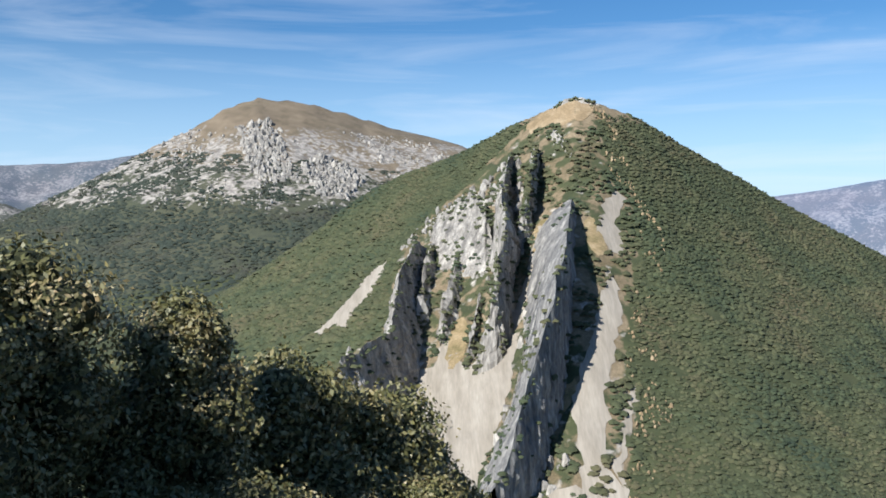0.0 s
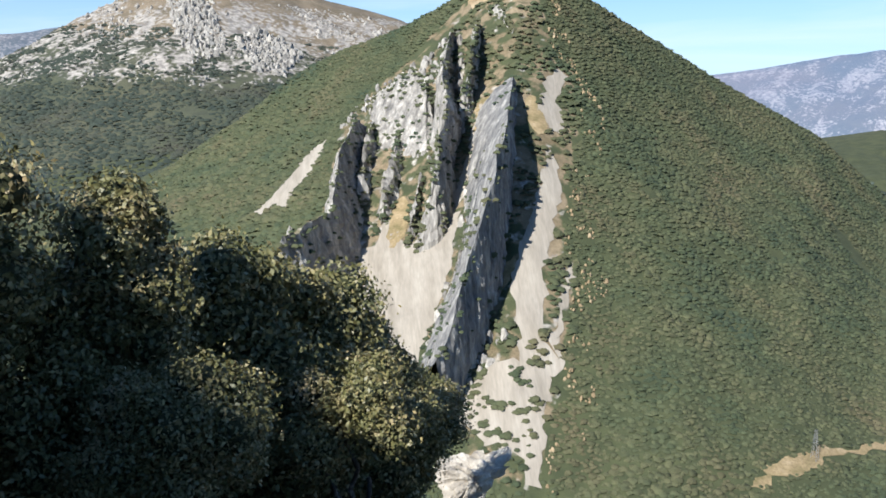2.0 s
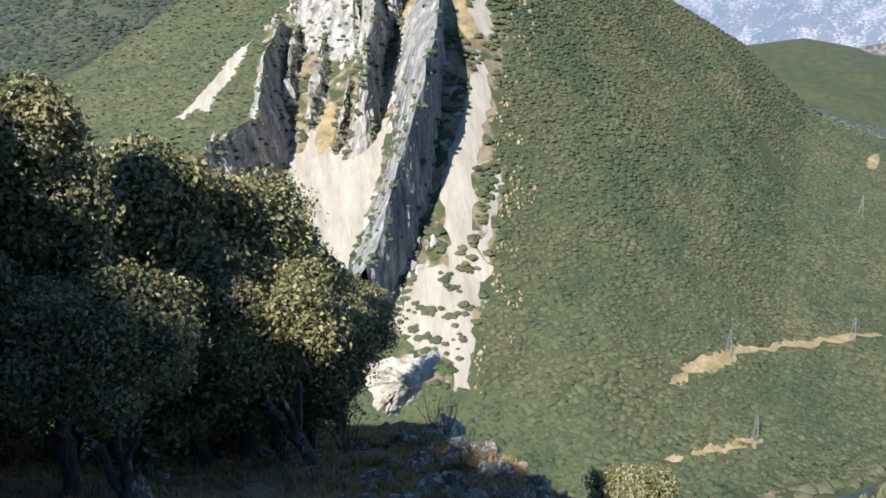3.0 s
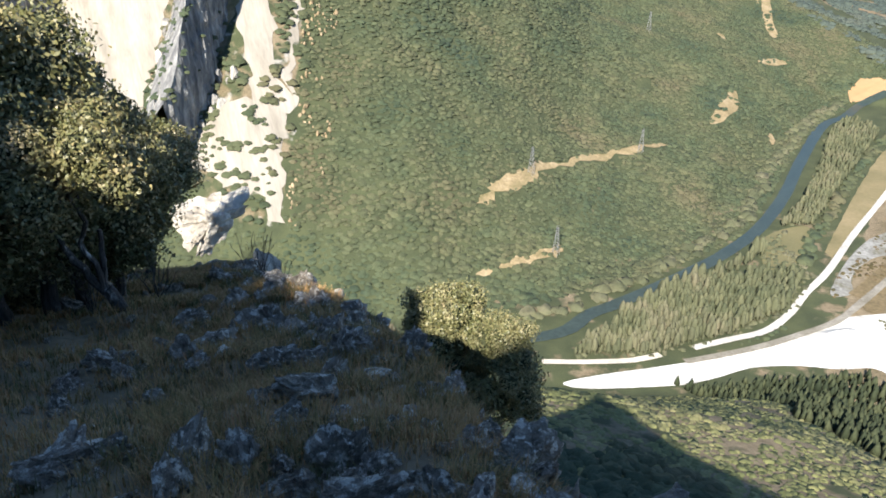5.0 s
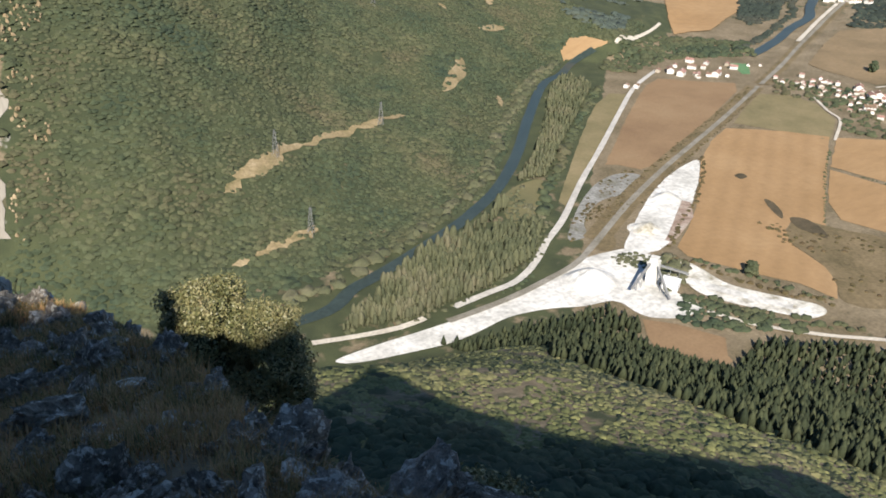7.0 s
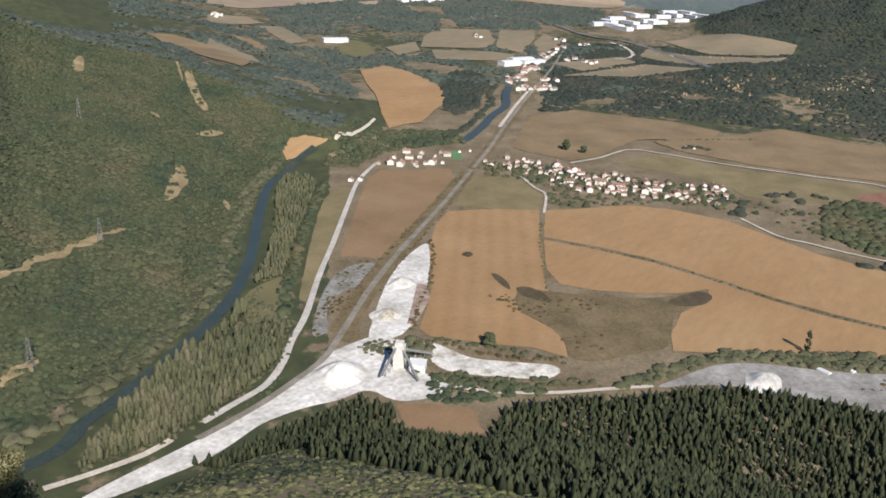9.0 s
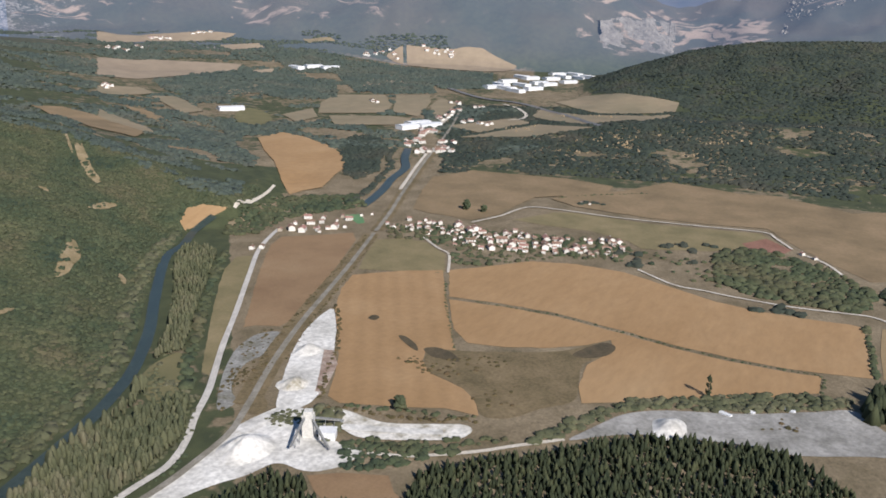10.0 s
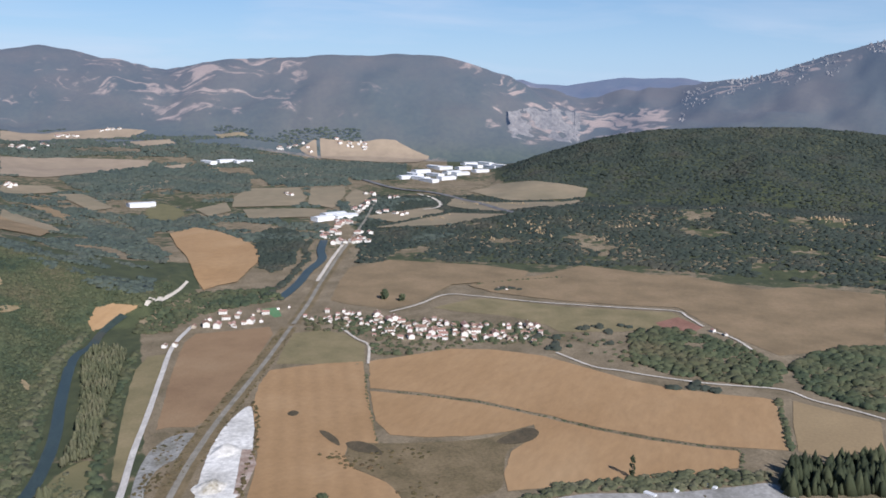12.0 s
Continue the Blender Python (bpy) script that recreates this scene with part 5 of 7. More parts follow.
for x, y in ((654, 67), (668, 52), (686, 24)):
    tagged(place(SHED, x, y, rng.uniform(40, 70), 0.16), "small white metal cabin in the gravel pit", "cabin", "cabins of the gravel pit")


def pylon(high=23.0):
    """A lattice pylon: four legs, bracing and three pairs of arms."""
    top = new("pylon")
    for k, (sx, sy) in enumerate(((-1, -1), (1, -1), (1, 1), (-1, 1))):
        part("leg", beam(bmesh.new(), (sx * 2.4, sy * 2.4, -1), (sx * 0.5, sy * 0.5, high), 0.16), M_STEEL, top)
    for k in range(6):
        z0, z1 = high * k / 6, high * (k + 1) / 6
        r0, r1 = 2.4 - 1.9 * k / 6, 2.4 - 1.9 * (k + 1) / 6
        bm = bmesh.new()
        for (ax, ay), (bx, by) in (((-1, -1), (1, -1)), ((1, -1), (1, 1)), ((1, 1), (-1, 1)), ((-1, 1), (-1, -1))):
            beam(bm, (ax * r0, ay * r0, z0), (bx * r1, by * r1, z1), 0.09)
            beam(bm, (bx * r0, by * r0, z0), (ax * r1, ay * r1, z1), 0.09)
        part("brace", bm, M_STEEL, top)
    for z, reach in ((high * 0.72, 4.6), (high * 0.85, 3.9), (high * 0.97, 3.0)):
        bm = bmesh.new()
        for s in (-1, 1):
            beam(bm, (s * 0.5, -0.5, z), (s * reach, 0, z + 0.4), 0.18)
            beam(bm, (s * 0.5, 0.5, z + 1.6), (s * reach, 0, z + 0.4), 0.18)
        part("arm", bm, M_STEEL, top)
    return tagged(top, "grey steel lattice pylon standing in a forest clearing", "pylon", "pylons of the power line")


PYLON = pylon()

place(PYLON, 317, 596, 40)
place(PYLON, 454, 643, 40)
place(PYLON, 299, 513, 40)
place(PYLON, 607, 877, 40)


def heap(name, label, x, y, radius, high, mat, seed):
    """A cone of tipped stone with a worn, lumpy flank."""
    n, rings = 40, 9
    v, f = [], []
    for r in range(rings + 1):
        t = r / rings
        for k in range(n):
            a = 2 * math.pi * k / n
            w = radius * t * (1 + 0.18 * noise.noise((math.cos(a) * 1.3, math.sin(a) * 1.3, seed)))
            v.append((x + w * math.cos(a), y + w * math.sin(a) * 0.8, high * (0.5 + 0.5 * math.cos(math.pi * t)) * (1 + 0.15 * noise.noise((w * math.cos(a) * 0.15, w * math.sin(a) * 0.15, seed)))))
    v = np.array(v)
    v[:, 2] += surface(v[:, 0], v[:, 1]) + 0.1
    for r in range(rings):
        for k in range(n):
            f.append((r * n + k, (r + 1) * n + k, (r + 1) * n + (k + 1) % n, r * n + (k + 1) % n))
    return tagged(mesh_object(name, v, f, mat), label, "gravel mound", "mounds of the quarry")


heap("gravel_mound", "broad pale heap of crushed limestone in the quarry yard", 432, 353, 27, 10, M_QUARRY, 1)
heap("gravel_mound", "grey heap of crushed stone beside the railway", 535, 386, 17, 6, M_QUARRY2, 2)
heap("gravel_mound", "pale heap of crushed stone on the white strip", 599, 417, 18, 6, M_QUARRY, 3)
heap("gravel_mound", "white heap of gravel in the gravel pit", 609, 100, 20, 7, M_QUARRY, 4)


def crushing_plant(x, y):
    """The quarry's tower with hopper, silo, sheds and conveyor belts on trestles."""
    top = new("crushing_plant")
    part("tower", box(box(bmesh.new(), (-4, -4, 0), (4, 4, 17)), (-3, -3, 17), (3, 3, 20)), M_CONCRETE, top, "dusty white concrete tower")
    bm = bmesh.new()
    bmesh.ops.create_cone(bm, cap_ends=True, segments=20, radius1=2.6, radius2=2.6, depth=12, matrix=Matrix.Translation((8, 3, 6)))
    part("silo", bm, M_CONCRETE, top)
    part("shed", box(box(bmesh.new(), (-7, -20, 0), (3, -8, 6)), (-7.4, -20.4, 6), (3.4, -7.6, 6.4)), M_SHED, top)
    for a, b in (((-3, -3, 15), (-22, -18, 2)), ((3, -3, 13), (20, -22, 3)), ((-3, 2, 16), (-26, 8, 5))):
        belt = part("conveyor", beam(bmesh.new(), a, b, 1.5), M_STEEL, top, "inclined conveyor belt on trestles")
        for t in (0.4, 0.7):
            p = Vector(a).lerp(Vector(b), t)
            part("trestle", beam(beam(bmesh.new(), (p.x - 1, p.y, 0), p, 0.3), (p.x + 1, p.y, 0), p, 0.3), M_STEEL, belt)
    top.matrix_world = pose(x, y, float(surface(np.array([x]), np.array([y]))[0]), 0, 0, 25)
    return tagged(top, "white dusty crushing tower with conveyors in the quarry", "quarry plant")


crushing_plant(469, 327)


# ---- woods ----
M_WASTESHRUB = material("dry_scrub", [(0.07, 0.055, 0.025), (0.11, 0.09, 0.04)], 0.05, 0.9, 0.8, fine=1.5, island=0.4, dist=0.4)


def crown_templates(kind, count=6):
    """Small crowns of a unit tree: lumpy domes, or cones for pines, or spindles for poplars."""
    made = []
    for k in range(count):
        bm = bmesh.new()
        bmesh.ops.create_icosphere(bm, subdivisions=1 if kind in ("far", "pine") else 2, radius=1.0)
        if kind == "far":
            bmesh.ops.rotate(bm, cent=(0, 0, 0), matrix=Euler((k, k * 2.1, 0)).to_matrix(), verts=bm.verts)
        if kind != "pine":
            drop = [v for v in bm.verts if v.co.z < (-0.6 if kind == "far" else -0.45)]
            bmesh.ops.delete(bm, geom=drop, context="VERTS")
        rng = random.Random(100 + k)
        planes = [(Vector((rng.gauss(0, 1), rng.gauss(0, 1), rng.gauss(0, 0.6))).normalized(), rng.uniform(0.35, 0.7)) for _ in range(7)]
        for v in bm.verts:
            c = v.co
            s = 1 + 0.45 * noise.noise(c * 1.9 + Vector((k * 7.1, 3, 1))) + rng.uniform(-0.10, 0.10)
            if kind == "pine":
                t = min(1, max(0, (c.z + 0.5) / 1.5))
                w = 0.80 * (1 - t ** 1.2) ** 0.95 + 0.03
                r = math.hypot(c.x, c.y) or 1
                v.co = Vector((c.x / r * w * s * min(1, r * 2), c.y / r * w * s * min(1, r * 2), t * 2.5 * (0.9 + 0.1 * s)))
            elif kind == "crag":
                for nrm, cut in planes:
                    over = c.dot(nrm) - cut
                    if over > 0:
                        c = c - nrm * over * 0.9
                s2 = 1 + 0.3 * noise.noise(c * 2.3 + Vector((k * 5.0, 0, 0)))
                v.co = Vector((c.x * s2, c.y * s2, c.z * s2 * 1.7 + 0.2))
            elif kind == "spindle":
                v.co = Vector((c.x * s * 0.46, c.y * s * 0.46, (c.z + 0.6) * 1.7 * (0.8 + 0.2 * s)))
            else:
                v.co = Vector((c.x * s, c.y * s, (c.z * (0.55 if kind == "far" else 0.62) + 0.30) * s))
        bm.verts.index_update()
        bm.normal_update()
        bmesh.ops.triangulate(bm, faces=bm.faces[:])
        made.append((np.array([v.co[:] for v in bm.verts]), np.array([[v.index for v in f.verts] for f in bm.faces])))
        bm.free()
    return made


TEMPLATES = {k: crown_templates(k) for k in ("dome", "far", "pine", "spindle", "crag")}


def plant(name, label, mat, kind, x, y, size, rng, sink=0.15, category="forest", z=None):
    """One object of many crowns at the given places on the ground, or at heights z."""
    z = surface(x, y) if z is None else z
    V, F, base = [], [], 0
    pick = rng.integers(0, 6, len(x))
    scale = size * rng.uniform(0.55, 1.4, len(x)) * (1 + 0.25 * fbm(x / 60, y / 60, 2, 7))
    if kind == "far":
        z = z + 0.3 * size * fbm(x / (2.2 * size), y / (2.2 * size), 2, 15)      # single trees stand out of the canopy
    turn = rng.uniform(0, 6.283, len(x))
    tall = rng.uniform(0.85, 1.2, len(x))
    for k, (tv, tf) in enumerate(TEMPLATES[kind]):
        w = np.flatnonzero(pick == k)
        if not len(w):
            continue
        c, s = np.cos(turn[w])[:, None], np.sin(turn[w])[:, None]
        sc = scale[w][:, None]
        vx = (tv[None, :, 0] * c - tv[None, :, 1] * s) * sc + x[w][:, None]
        vy = (tv[None, :, 0] * s + tv[None, :, 1] * c) * sc + y[w][:, None]
        vz = tv[None, :, 2] * sc * tall[w][:, None] + (z[w][:, None] - sink * sc)
        V.append(np.stack([vx, vy, vz], -1).reshape(-1, 3))
        F.append((tf[None] + (np.arange(len(w)) * len(tv))[:, None, None] + base).reshape(-1, 3))
        base += len(w) * len(tv)
    ob = mesh_object(name, np.concatenate(V), np.concatenate(F), mat, smooth_shade=kind != "crag")
    if kind in ("far", "dome"):
        # a crown of leaves has no skin: it takes the light half as a ball and half as the whole canopy does
        sx, sy = (surface(x + 8, y) - surface(x - 8, y)) / 16, (surface(x, y + 8) - surface(x, y - 8)) / 16
        slope = np.stack([-sx, -sy, np.ones_like(sx)], -1)
        slope /= np.linalg.norm(slope, axis=1)[:, None]
        N = []
        for k, (tv, tf) in enumerate(TEMPLATES[kind]):
            w = np.flatnonzero(pick == k)
            if len(w):
                c, s = np.cos(turn[w])[:, None], np.sin(turn[w])[:, None]
                tn = tv / np.linalg.norm(tv, axis=1)[:, None]
                N.append(np.stack([tn[None, :, 0] * c - tn[None, :, 1] * s, tn[None, :, 0] * s + tn[None, :, 1] * c, np.repeat(tn[None, :, 2], len(w), 0)], -1) * (0.5 if kind == "far" else 0.8) + slope[w][:, None, :] * 0.5)
        N = np.concatenate([q.reshape(-1, 3) for q in N])
        N = N + rng.normal(0, 0.22, N.shape)
        N /= np.linalg.norm(N, axis=1)[:, None]
        ob.data.normals_split_custom_set_from_vertices(N)
    print(name, len(x), "trees", sum(len(f) for f in F), "triangles")
    return tagged(ob, label, category, kind="stuff")


def wood(name, label, mat, kind, az, dist, spacing, size, keep, seed, sink=0.15, category="forest", gaps=True):
    """A wood in the sector az, dist: crowns on a shaken grid, where keep(x, y, z, az, d) says."""
    rng = np.random.default_rng(seed)
    a0, a1 = np.radians(az)
    xs = np.arange(-dist[1], dist[1], spacing)
    X, Y = np.meshgrid(xs, xs)
    x = (X + rng.uniform(-0.55, 0.55, X.shape) * spacing).ravel()
    y = (Y + rng.uniform(-0.55, 0.55, X.shape) * spacing).ravel()
    d, a = np.hypot(x, y), np.degrees(np.arctan2(x, y))
    ok = (d > dist[0]) & (d < dist[1]) & (a > az[0]) & (a < az[1])
    x, y, d, a = x[ok], y[ok], d[ok], a[ok]
    z = surface(x, y)
    ok = keep(x, y, z, a, d)
    for poly in CLEARINGS if gaps else []:
        ok &= ~within(poly, x, y)
    x, y, z = x[ok], y[ok], z[ok]
    return plant(name, label, mat, kind, x, y, size, rng, sink, category)


def clear_of(seed, size, level):
    """Gaps in a wood, by noise."""
    return lambda x, y: fbm(x / size, y / size, 3, seed) > level


RIVER_AT = [(3.6, 481), (14.4, 483), (24.4, 496), (30.2, 527), (32.0, 539), (35.1, 563), (37.8, 594), (39.8, 627), (41.3, 654), (42.5, 685), (43.4, 740), (44.0, 811), (44.6, 896), (45.5, 1009), (46.6, 1097), (47.7, 1169), (49.2, 1200)]   # bearing and distance of the river


def on_flank(x, y, z, a, d):
    bank = np.interp(a, [q[0] for q in RIVER_AT], [q[1] for q in RIVER_AT]) + 13
    face = within(FACE, x + 10 * fbm(x / 16, y / 16, 3, 64), y + 10 * fbm(x / 16, y / 16, 3, 68))
    return (d > bank) & ((z > 0.4) | (a < 47)) & ~face & (z + 14 * fbm(x / 30, y / 30, 3, 61) < 452) & (d < np.interp(a, LINES[2][:, 0], LINES[2][:, 1]) + 60) & (fbm(x / 45, y / 45, 3, 63) > -0.62)


wood("oak_wood_on_the_slope", "dense holm oak wood in full leaf on a steep slope", M_OAK, "far", (-4, 52), (480, 1460), 3.9, 2.85, on_flank, 1, 0.42)
wood("oak_wood_behind", "dense holm oak wood on the shoulder of the mountain", M_OAK, "far", (-32, -4), (560, 1420), 5.6, 4.3, lambda x, y, z, a, d: on_flank(x, y, z, a, d) & (z > 30), 2, 0.42)


def on_foot(x, y, z, a, d):
    n = fbm(x / 60, y / 60, 4, 65)
    m = fbm(x / 40, y / 40, 3, 66)
    low = z + 45 * n + 3.0 * np.clip(a + 14, 0, 20) < 360
    return (low & (m > -0.5)) | ((z < 500 - 4 * np.clip(a + 14, -4, 20)) & (m > 0.12 - 0.22 * (a < -8)))


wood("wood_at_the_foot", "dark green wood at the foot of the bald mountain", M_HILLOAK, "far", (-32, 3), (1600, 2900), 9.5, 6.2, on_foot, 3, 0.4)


def on_low(x, y, z, a, d):
    return (d > np.interp(a, LINES[1][:, 0], LINES[1][:, 1])) & (fbm(x / 70, y / 70, 4, 67) > -0.30)


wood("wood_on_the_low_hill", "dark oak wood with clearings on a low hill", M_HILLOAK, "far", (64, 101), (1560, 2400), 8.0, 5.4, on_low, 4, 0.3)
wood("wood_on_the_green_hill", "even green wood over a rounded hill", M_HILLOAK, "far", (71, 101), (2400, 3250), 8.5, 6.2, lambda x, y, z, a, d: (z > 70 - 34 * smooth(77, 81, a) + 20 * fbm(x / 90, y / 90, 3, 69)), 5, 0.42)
wood("scrub_on_the_slope", "low yellow green scrub on the near slope", M_SCRUB, "far", (22, 84), (190, 440), 2.5, 1.8,
     lambda x, y, z, a, d: (z > 3) & (fbm(x / 14, y / 14, 4, 73) > -0.35), 7, 0.58)
# dark oaks fill the zone of the ridge's shadow to deepen its shade
wood("shade_thicket_under_the_ridge", "dark holm oak thicket on the steep slope under the ridge", M_OAK, "dome", (14, 88), (34, 245), 3.8, 3.3,
     lambda x, y, z, a, d: (z > 60) & (d + 40 * fbm(x / 30, y / 30, 3, 74) < 232), 107, 0.3)


def belts(x, y, z, a, d):
    """Belts of trees along streams and field edges of the plain."""
    t = np.radians(a) * 2400
    return (z < 185) & (fbm(t / 170, d / 75, 3, 76) > 0.08 + 0.25 * smooth(60, 68, a)) & (a + d * 0.004 < 78)


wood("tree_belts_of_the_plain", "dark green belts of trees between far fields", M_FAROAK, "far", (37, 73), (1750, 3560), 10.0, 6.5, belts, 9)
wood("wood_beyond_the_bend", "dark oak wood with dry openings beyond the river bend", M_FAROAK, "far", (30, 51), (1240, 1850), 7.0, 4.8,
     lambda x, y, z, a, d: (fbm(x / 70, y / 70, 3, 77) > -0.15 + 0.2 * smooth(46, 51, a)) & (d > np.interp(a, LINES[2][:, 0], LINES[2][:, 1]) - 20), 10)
wood("bushes_on_the_torn_front", "dark round bushes among rock and scree", M_OAK, "dome", (-9, 14), (560, 1150), 6.5, 3.6,
     lambda x, y, z, a, d: within(FACE, x, y) & (fbm(x / 28, y / 28, 3, 75) > 0.08 - 0.3 * smooth(100, 180, x)), 8)
held = np.concatenate(LEDGES)
r9 = np.random.default_rng(19)
plant("bushes_on_the_rock", "dark bushes rooted on ledges of the limestone", M_OAK, "dome", held[:, 0], held[:, 1], 2.9, r9, 0.3, "bushes", held[:, 2].copy())
wood("broken_rock_of_the_front", "broken white limestone outcrops among bushes", M_ROCK, "crag", (-9, 8), (640, 1130), 8.5, 4.6,
     lambda x, y, z, a, d: within(FACE, x, y) & (x < 95) & (fbm(x / 24, y / 60, 3, 78) > 0.0), 11, 0.4, "rocks")
wood("outcrops_of_the_bald_mountain", "white limestone outcrops on the bald mountain", M_ROCK, "crag", (-25, 2), (1950, 2760), 15.0, 6.0,
     lambda x, y, z, a, d: (z > 350 + 30 * fbm(x / 90, y / 90, 3, 79)) & (z < 590) & (fbm(x / 60, y / 90, 3, 80) > 0.12), 12, 1.0, "rocks", False)
wood("outcrops_of_the_low_hill", "pale stony openings in the oak wood of a low hill", M_DRYTOP, "crag", (66, 100), (1750, 2250), 11.0, 3.4,
     lambda x, y, z, a, d: (fbm(x / 60, y / 90, 3, 180) > 0.36) & (z > 22), 112, 0.7, "rocks", False)
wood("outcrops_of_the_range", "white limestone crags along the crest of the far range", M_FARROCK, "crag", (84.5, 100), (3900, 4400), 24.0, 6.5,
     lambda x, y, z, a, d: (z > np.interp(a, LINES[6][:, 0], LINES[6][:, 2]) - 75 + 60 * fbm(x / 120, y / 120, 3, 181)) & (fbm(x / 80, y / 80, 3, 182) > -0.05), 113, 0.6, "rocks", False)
EAST_EDGE = [(px + 26, py - 6) for px, py in FACE]
wood("bare_rock_beside_the_scree", "small pale brown outcrops in the wood beside the scree", M_DRYTOP, "crag", (5, 18), (540, 1150), 4.2, 1.6,
     lambda x, y, z, a, d: within(EAST_EDGE, x, y) & ~within(FACE, x, y) & (x > 100) & (fbm(x / 14, y / 18, 3, 84) > 0.22), 13, -0.1, "rocks")


# ---- groves, rows of trees and hedges of the valley ----
def grove(name, label, mat, kind, outline, spacing, size, seed, share=1.0, sink=0.15):
    xs, ys = [p[0] for p in outline], [p[1] for p in outline]
    far = max(math.hypot(*p) for p in outline) + 5
    near_ = min(math.hypot(*p) for p in outline) * 0.6
    return wood(name, label, mat, kind, (-40, 110), (near_, far), spacing, size,
                lambda x, y, z, a, d: within(outline, x, y) & (fbm(x / 22, y / 22, 2, seed) > 1 - 2 * share), seed, sink, "grove", False)


def row(name, label, mat, kind, line, step, size, seed, wide=2.0, sink=0.15, category="hedge"):
    """Trees or bushes along a line."""
    r = np.random.default_rng(seed)
    pts, p = [], np.array(line, float)
    for a, b in zip(p, p[1:]):
        n = max(1, int(np.hypot(*(b - a)) / step))
        t = (np.arange(n)[:, None] + r.uniform(0, 1, (n, 1))) / n
        pts.append(a + (b - a) * t + r.uniform(-wide, wide, (n, 2)))
    pts = np.concatenate(pts)
    return plant(name, label, mat, kind, pts[:, 0], pts[:, 1], size, r, sink, category)


grove("poplar_plantation", "yellow green poplar plantation between river and road", M_POPLAR, "spindle", [(800, 735), (800, 690), (676, 604), (598, 550), (545, 512), (515, 518), (575, 556), (668, 636), (765, 722)], 3.4, 3.0, 81)
grove("grove", "dark oak grove beside a track", M_OAK, "dome", [(1095, 153), (1164, 134), (1159, 75), (1122, 17), (1068, -23), (1028, -38), (965, -28), (963, 0), (965, 47), (969, 90), (1000, 132)], 7.0, 4.6, 82, 0.8)
grove("grove", "dark oak grove at the edge of the fields", M_OAK, "dome", [(1039, -38), (1128, -74), (1197, -155), (926, -126), (942, -93), (969, -56)], 7.5, 5.0, 83, 0.85)
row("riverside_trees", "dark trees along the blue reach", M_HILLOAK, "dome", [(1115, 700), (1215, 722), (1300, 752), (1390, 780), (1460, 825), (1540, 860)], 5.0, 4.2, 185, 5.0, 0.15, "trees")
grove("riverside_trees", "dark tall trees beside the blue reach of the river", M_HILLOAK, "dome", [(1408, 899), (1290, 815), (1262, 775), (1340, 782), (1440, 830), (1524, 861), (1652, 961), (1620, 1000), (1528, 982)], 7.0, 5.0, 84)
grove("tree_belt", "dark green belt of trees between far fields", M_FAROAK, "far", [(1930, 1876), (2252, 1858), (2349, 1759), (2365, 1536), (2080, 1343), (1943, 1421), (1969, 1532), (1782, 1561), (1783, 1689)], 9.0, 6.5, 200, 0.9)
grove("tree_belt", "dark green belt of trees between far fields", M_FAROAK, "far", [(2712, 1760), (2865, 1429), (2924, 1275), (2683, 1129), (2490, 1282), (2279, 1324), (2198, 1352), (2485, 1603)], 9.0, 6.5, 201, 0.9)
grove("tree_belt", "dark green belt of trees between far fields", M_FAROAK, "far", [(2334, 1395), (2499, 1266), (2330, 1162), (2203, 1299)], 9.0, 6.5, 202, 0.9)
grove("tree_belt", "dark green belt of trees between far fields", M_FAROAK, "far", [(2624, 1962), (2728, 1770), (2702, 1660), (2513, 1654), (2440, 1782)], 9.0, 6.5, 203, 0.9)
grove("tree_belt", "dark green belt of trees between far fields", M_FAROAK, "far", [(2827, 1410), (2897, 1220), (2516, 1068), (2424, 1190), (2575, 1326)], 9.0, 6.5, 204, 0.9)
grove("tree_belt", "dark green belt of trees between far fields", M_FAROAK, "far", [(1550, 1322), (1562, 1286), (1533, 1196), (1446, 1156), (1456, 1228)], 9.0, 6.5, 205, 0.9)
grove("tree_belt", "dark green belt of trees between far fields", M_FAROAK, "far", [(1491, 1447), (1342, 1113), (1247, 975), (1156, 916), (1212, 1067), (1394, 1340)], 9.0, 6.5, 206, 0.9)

grove("grove", "green riverside trees behind the village", M_OAK, "dome", [(919, 767), (1059, 799), (1123, 774), (1162, 718), (1109, 665), (1039, 698), (978, 721), (891, 701), (871, 737)], 8.0, 4.5, 85, 0.85)
grove("garden_trees", "garden trees among the village houses", M_OAK, "dome", [(1033, 584), (1068, 498), (1083, 387), (1119, 270), (1058, 237), (1014, 244), (997, 311), (920, 384), (896, 417), (964, 453), (972, 501), (968, 548)], 10.0, 3.3, 86, 0.75)
grove("grove", "bushes and young poplars along the gravel pit", M_POPLAR, "dome", [(533, 189), (587, 169), (643, 139), (681, 83), (717, 30), (734, -22), (719, -22), (696, 7), (662, 59), (640, 112), (620, 138), (584, 155), (547, 169)], 4.5, 3.0, 87, 0.9)
grove("pine_grove", "pine wood at the end of the gravel pit", M_PINE, "pine", [(723, -29), (753, -45), (787, -82), (813, -114), (721, -104), (693, -35)], 6.0, 5.5, 88)
grove("orchard_scrub", "scattered bushes on dry ground beside the village", M_OAK, "dome", [(1072, 236), (1116, 171), (1000, 132), (970, 121), (978, 181), (1014, 226)], 16.0, 3.2, 89, 0.6)
tagged(grove("broken_cliff", "broken pale limestone cliff of the bald mountain", M_ROCK, "crag", [(-567, 2453), (-492, 2512), (-422, 2344), (-377, 2212), (-386, 2106), (-454, 2107), (-520, 2279)], 11.0, 9.0, 301, 0.8, 0.6), category="cliff")
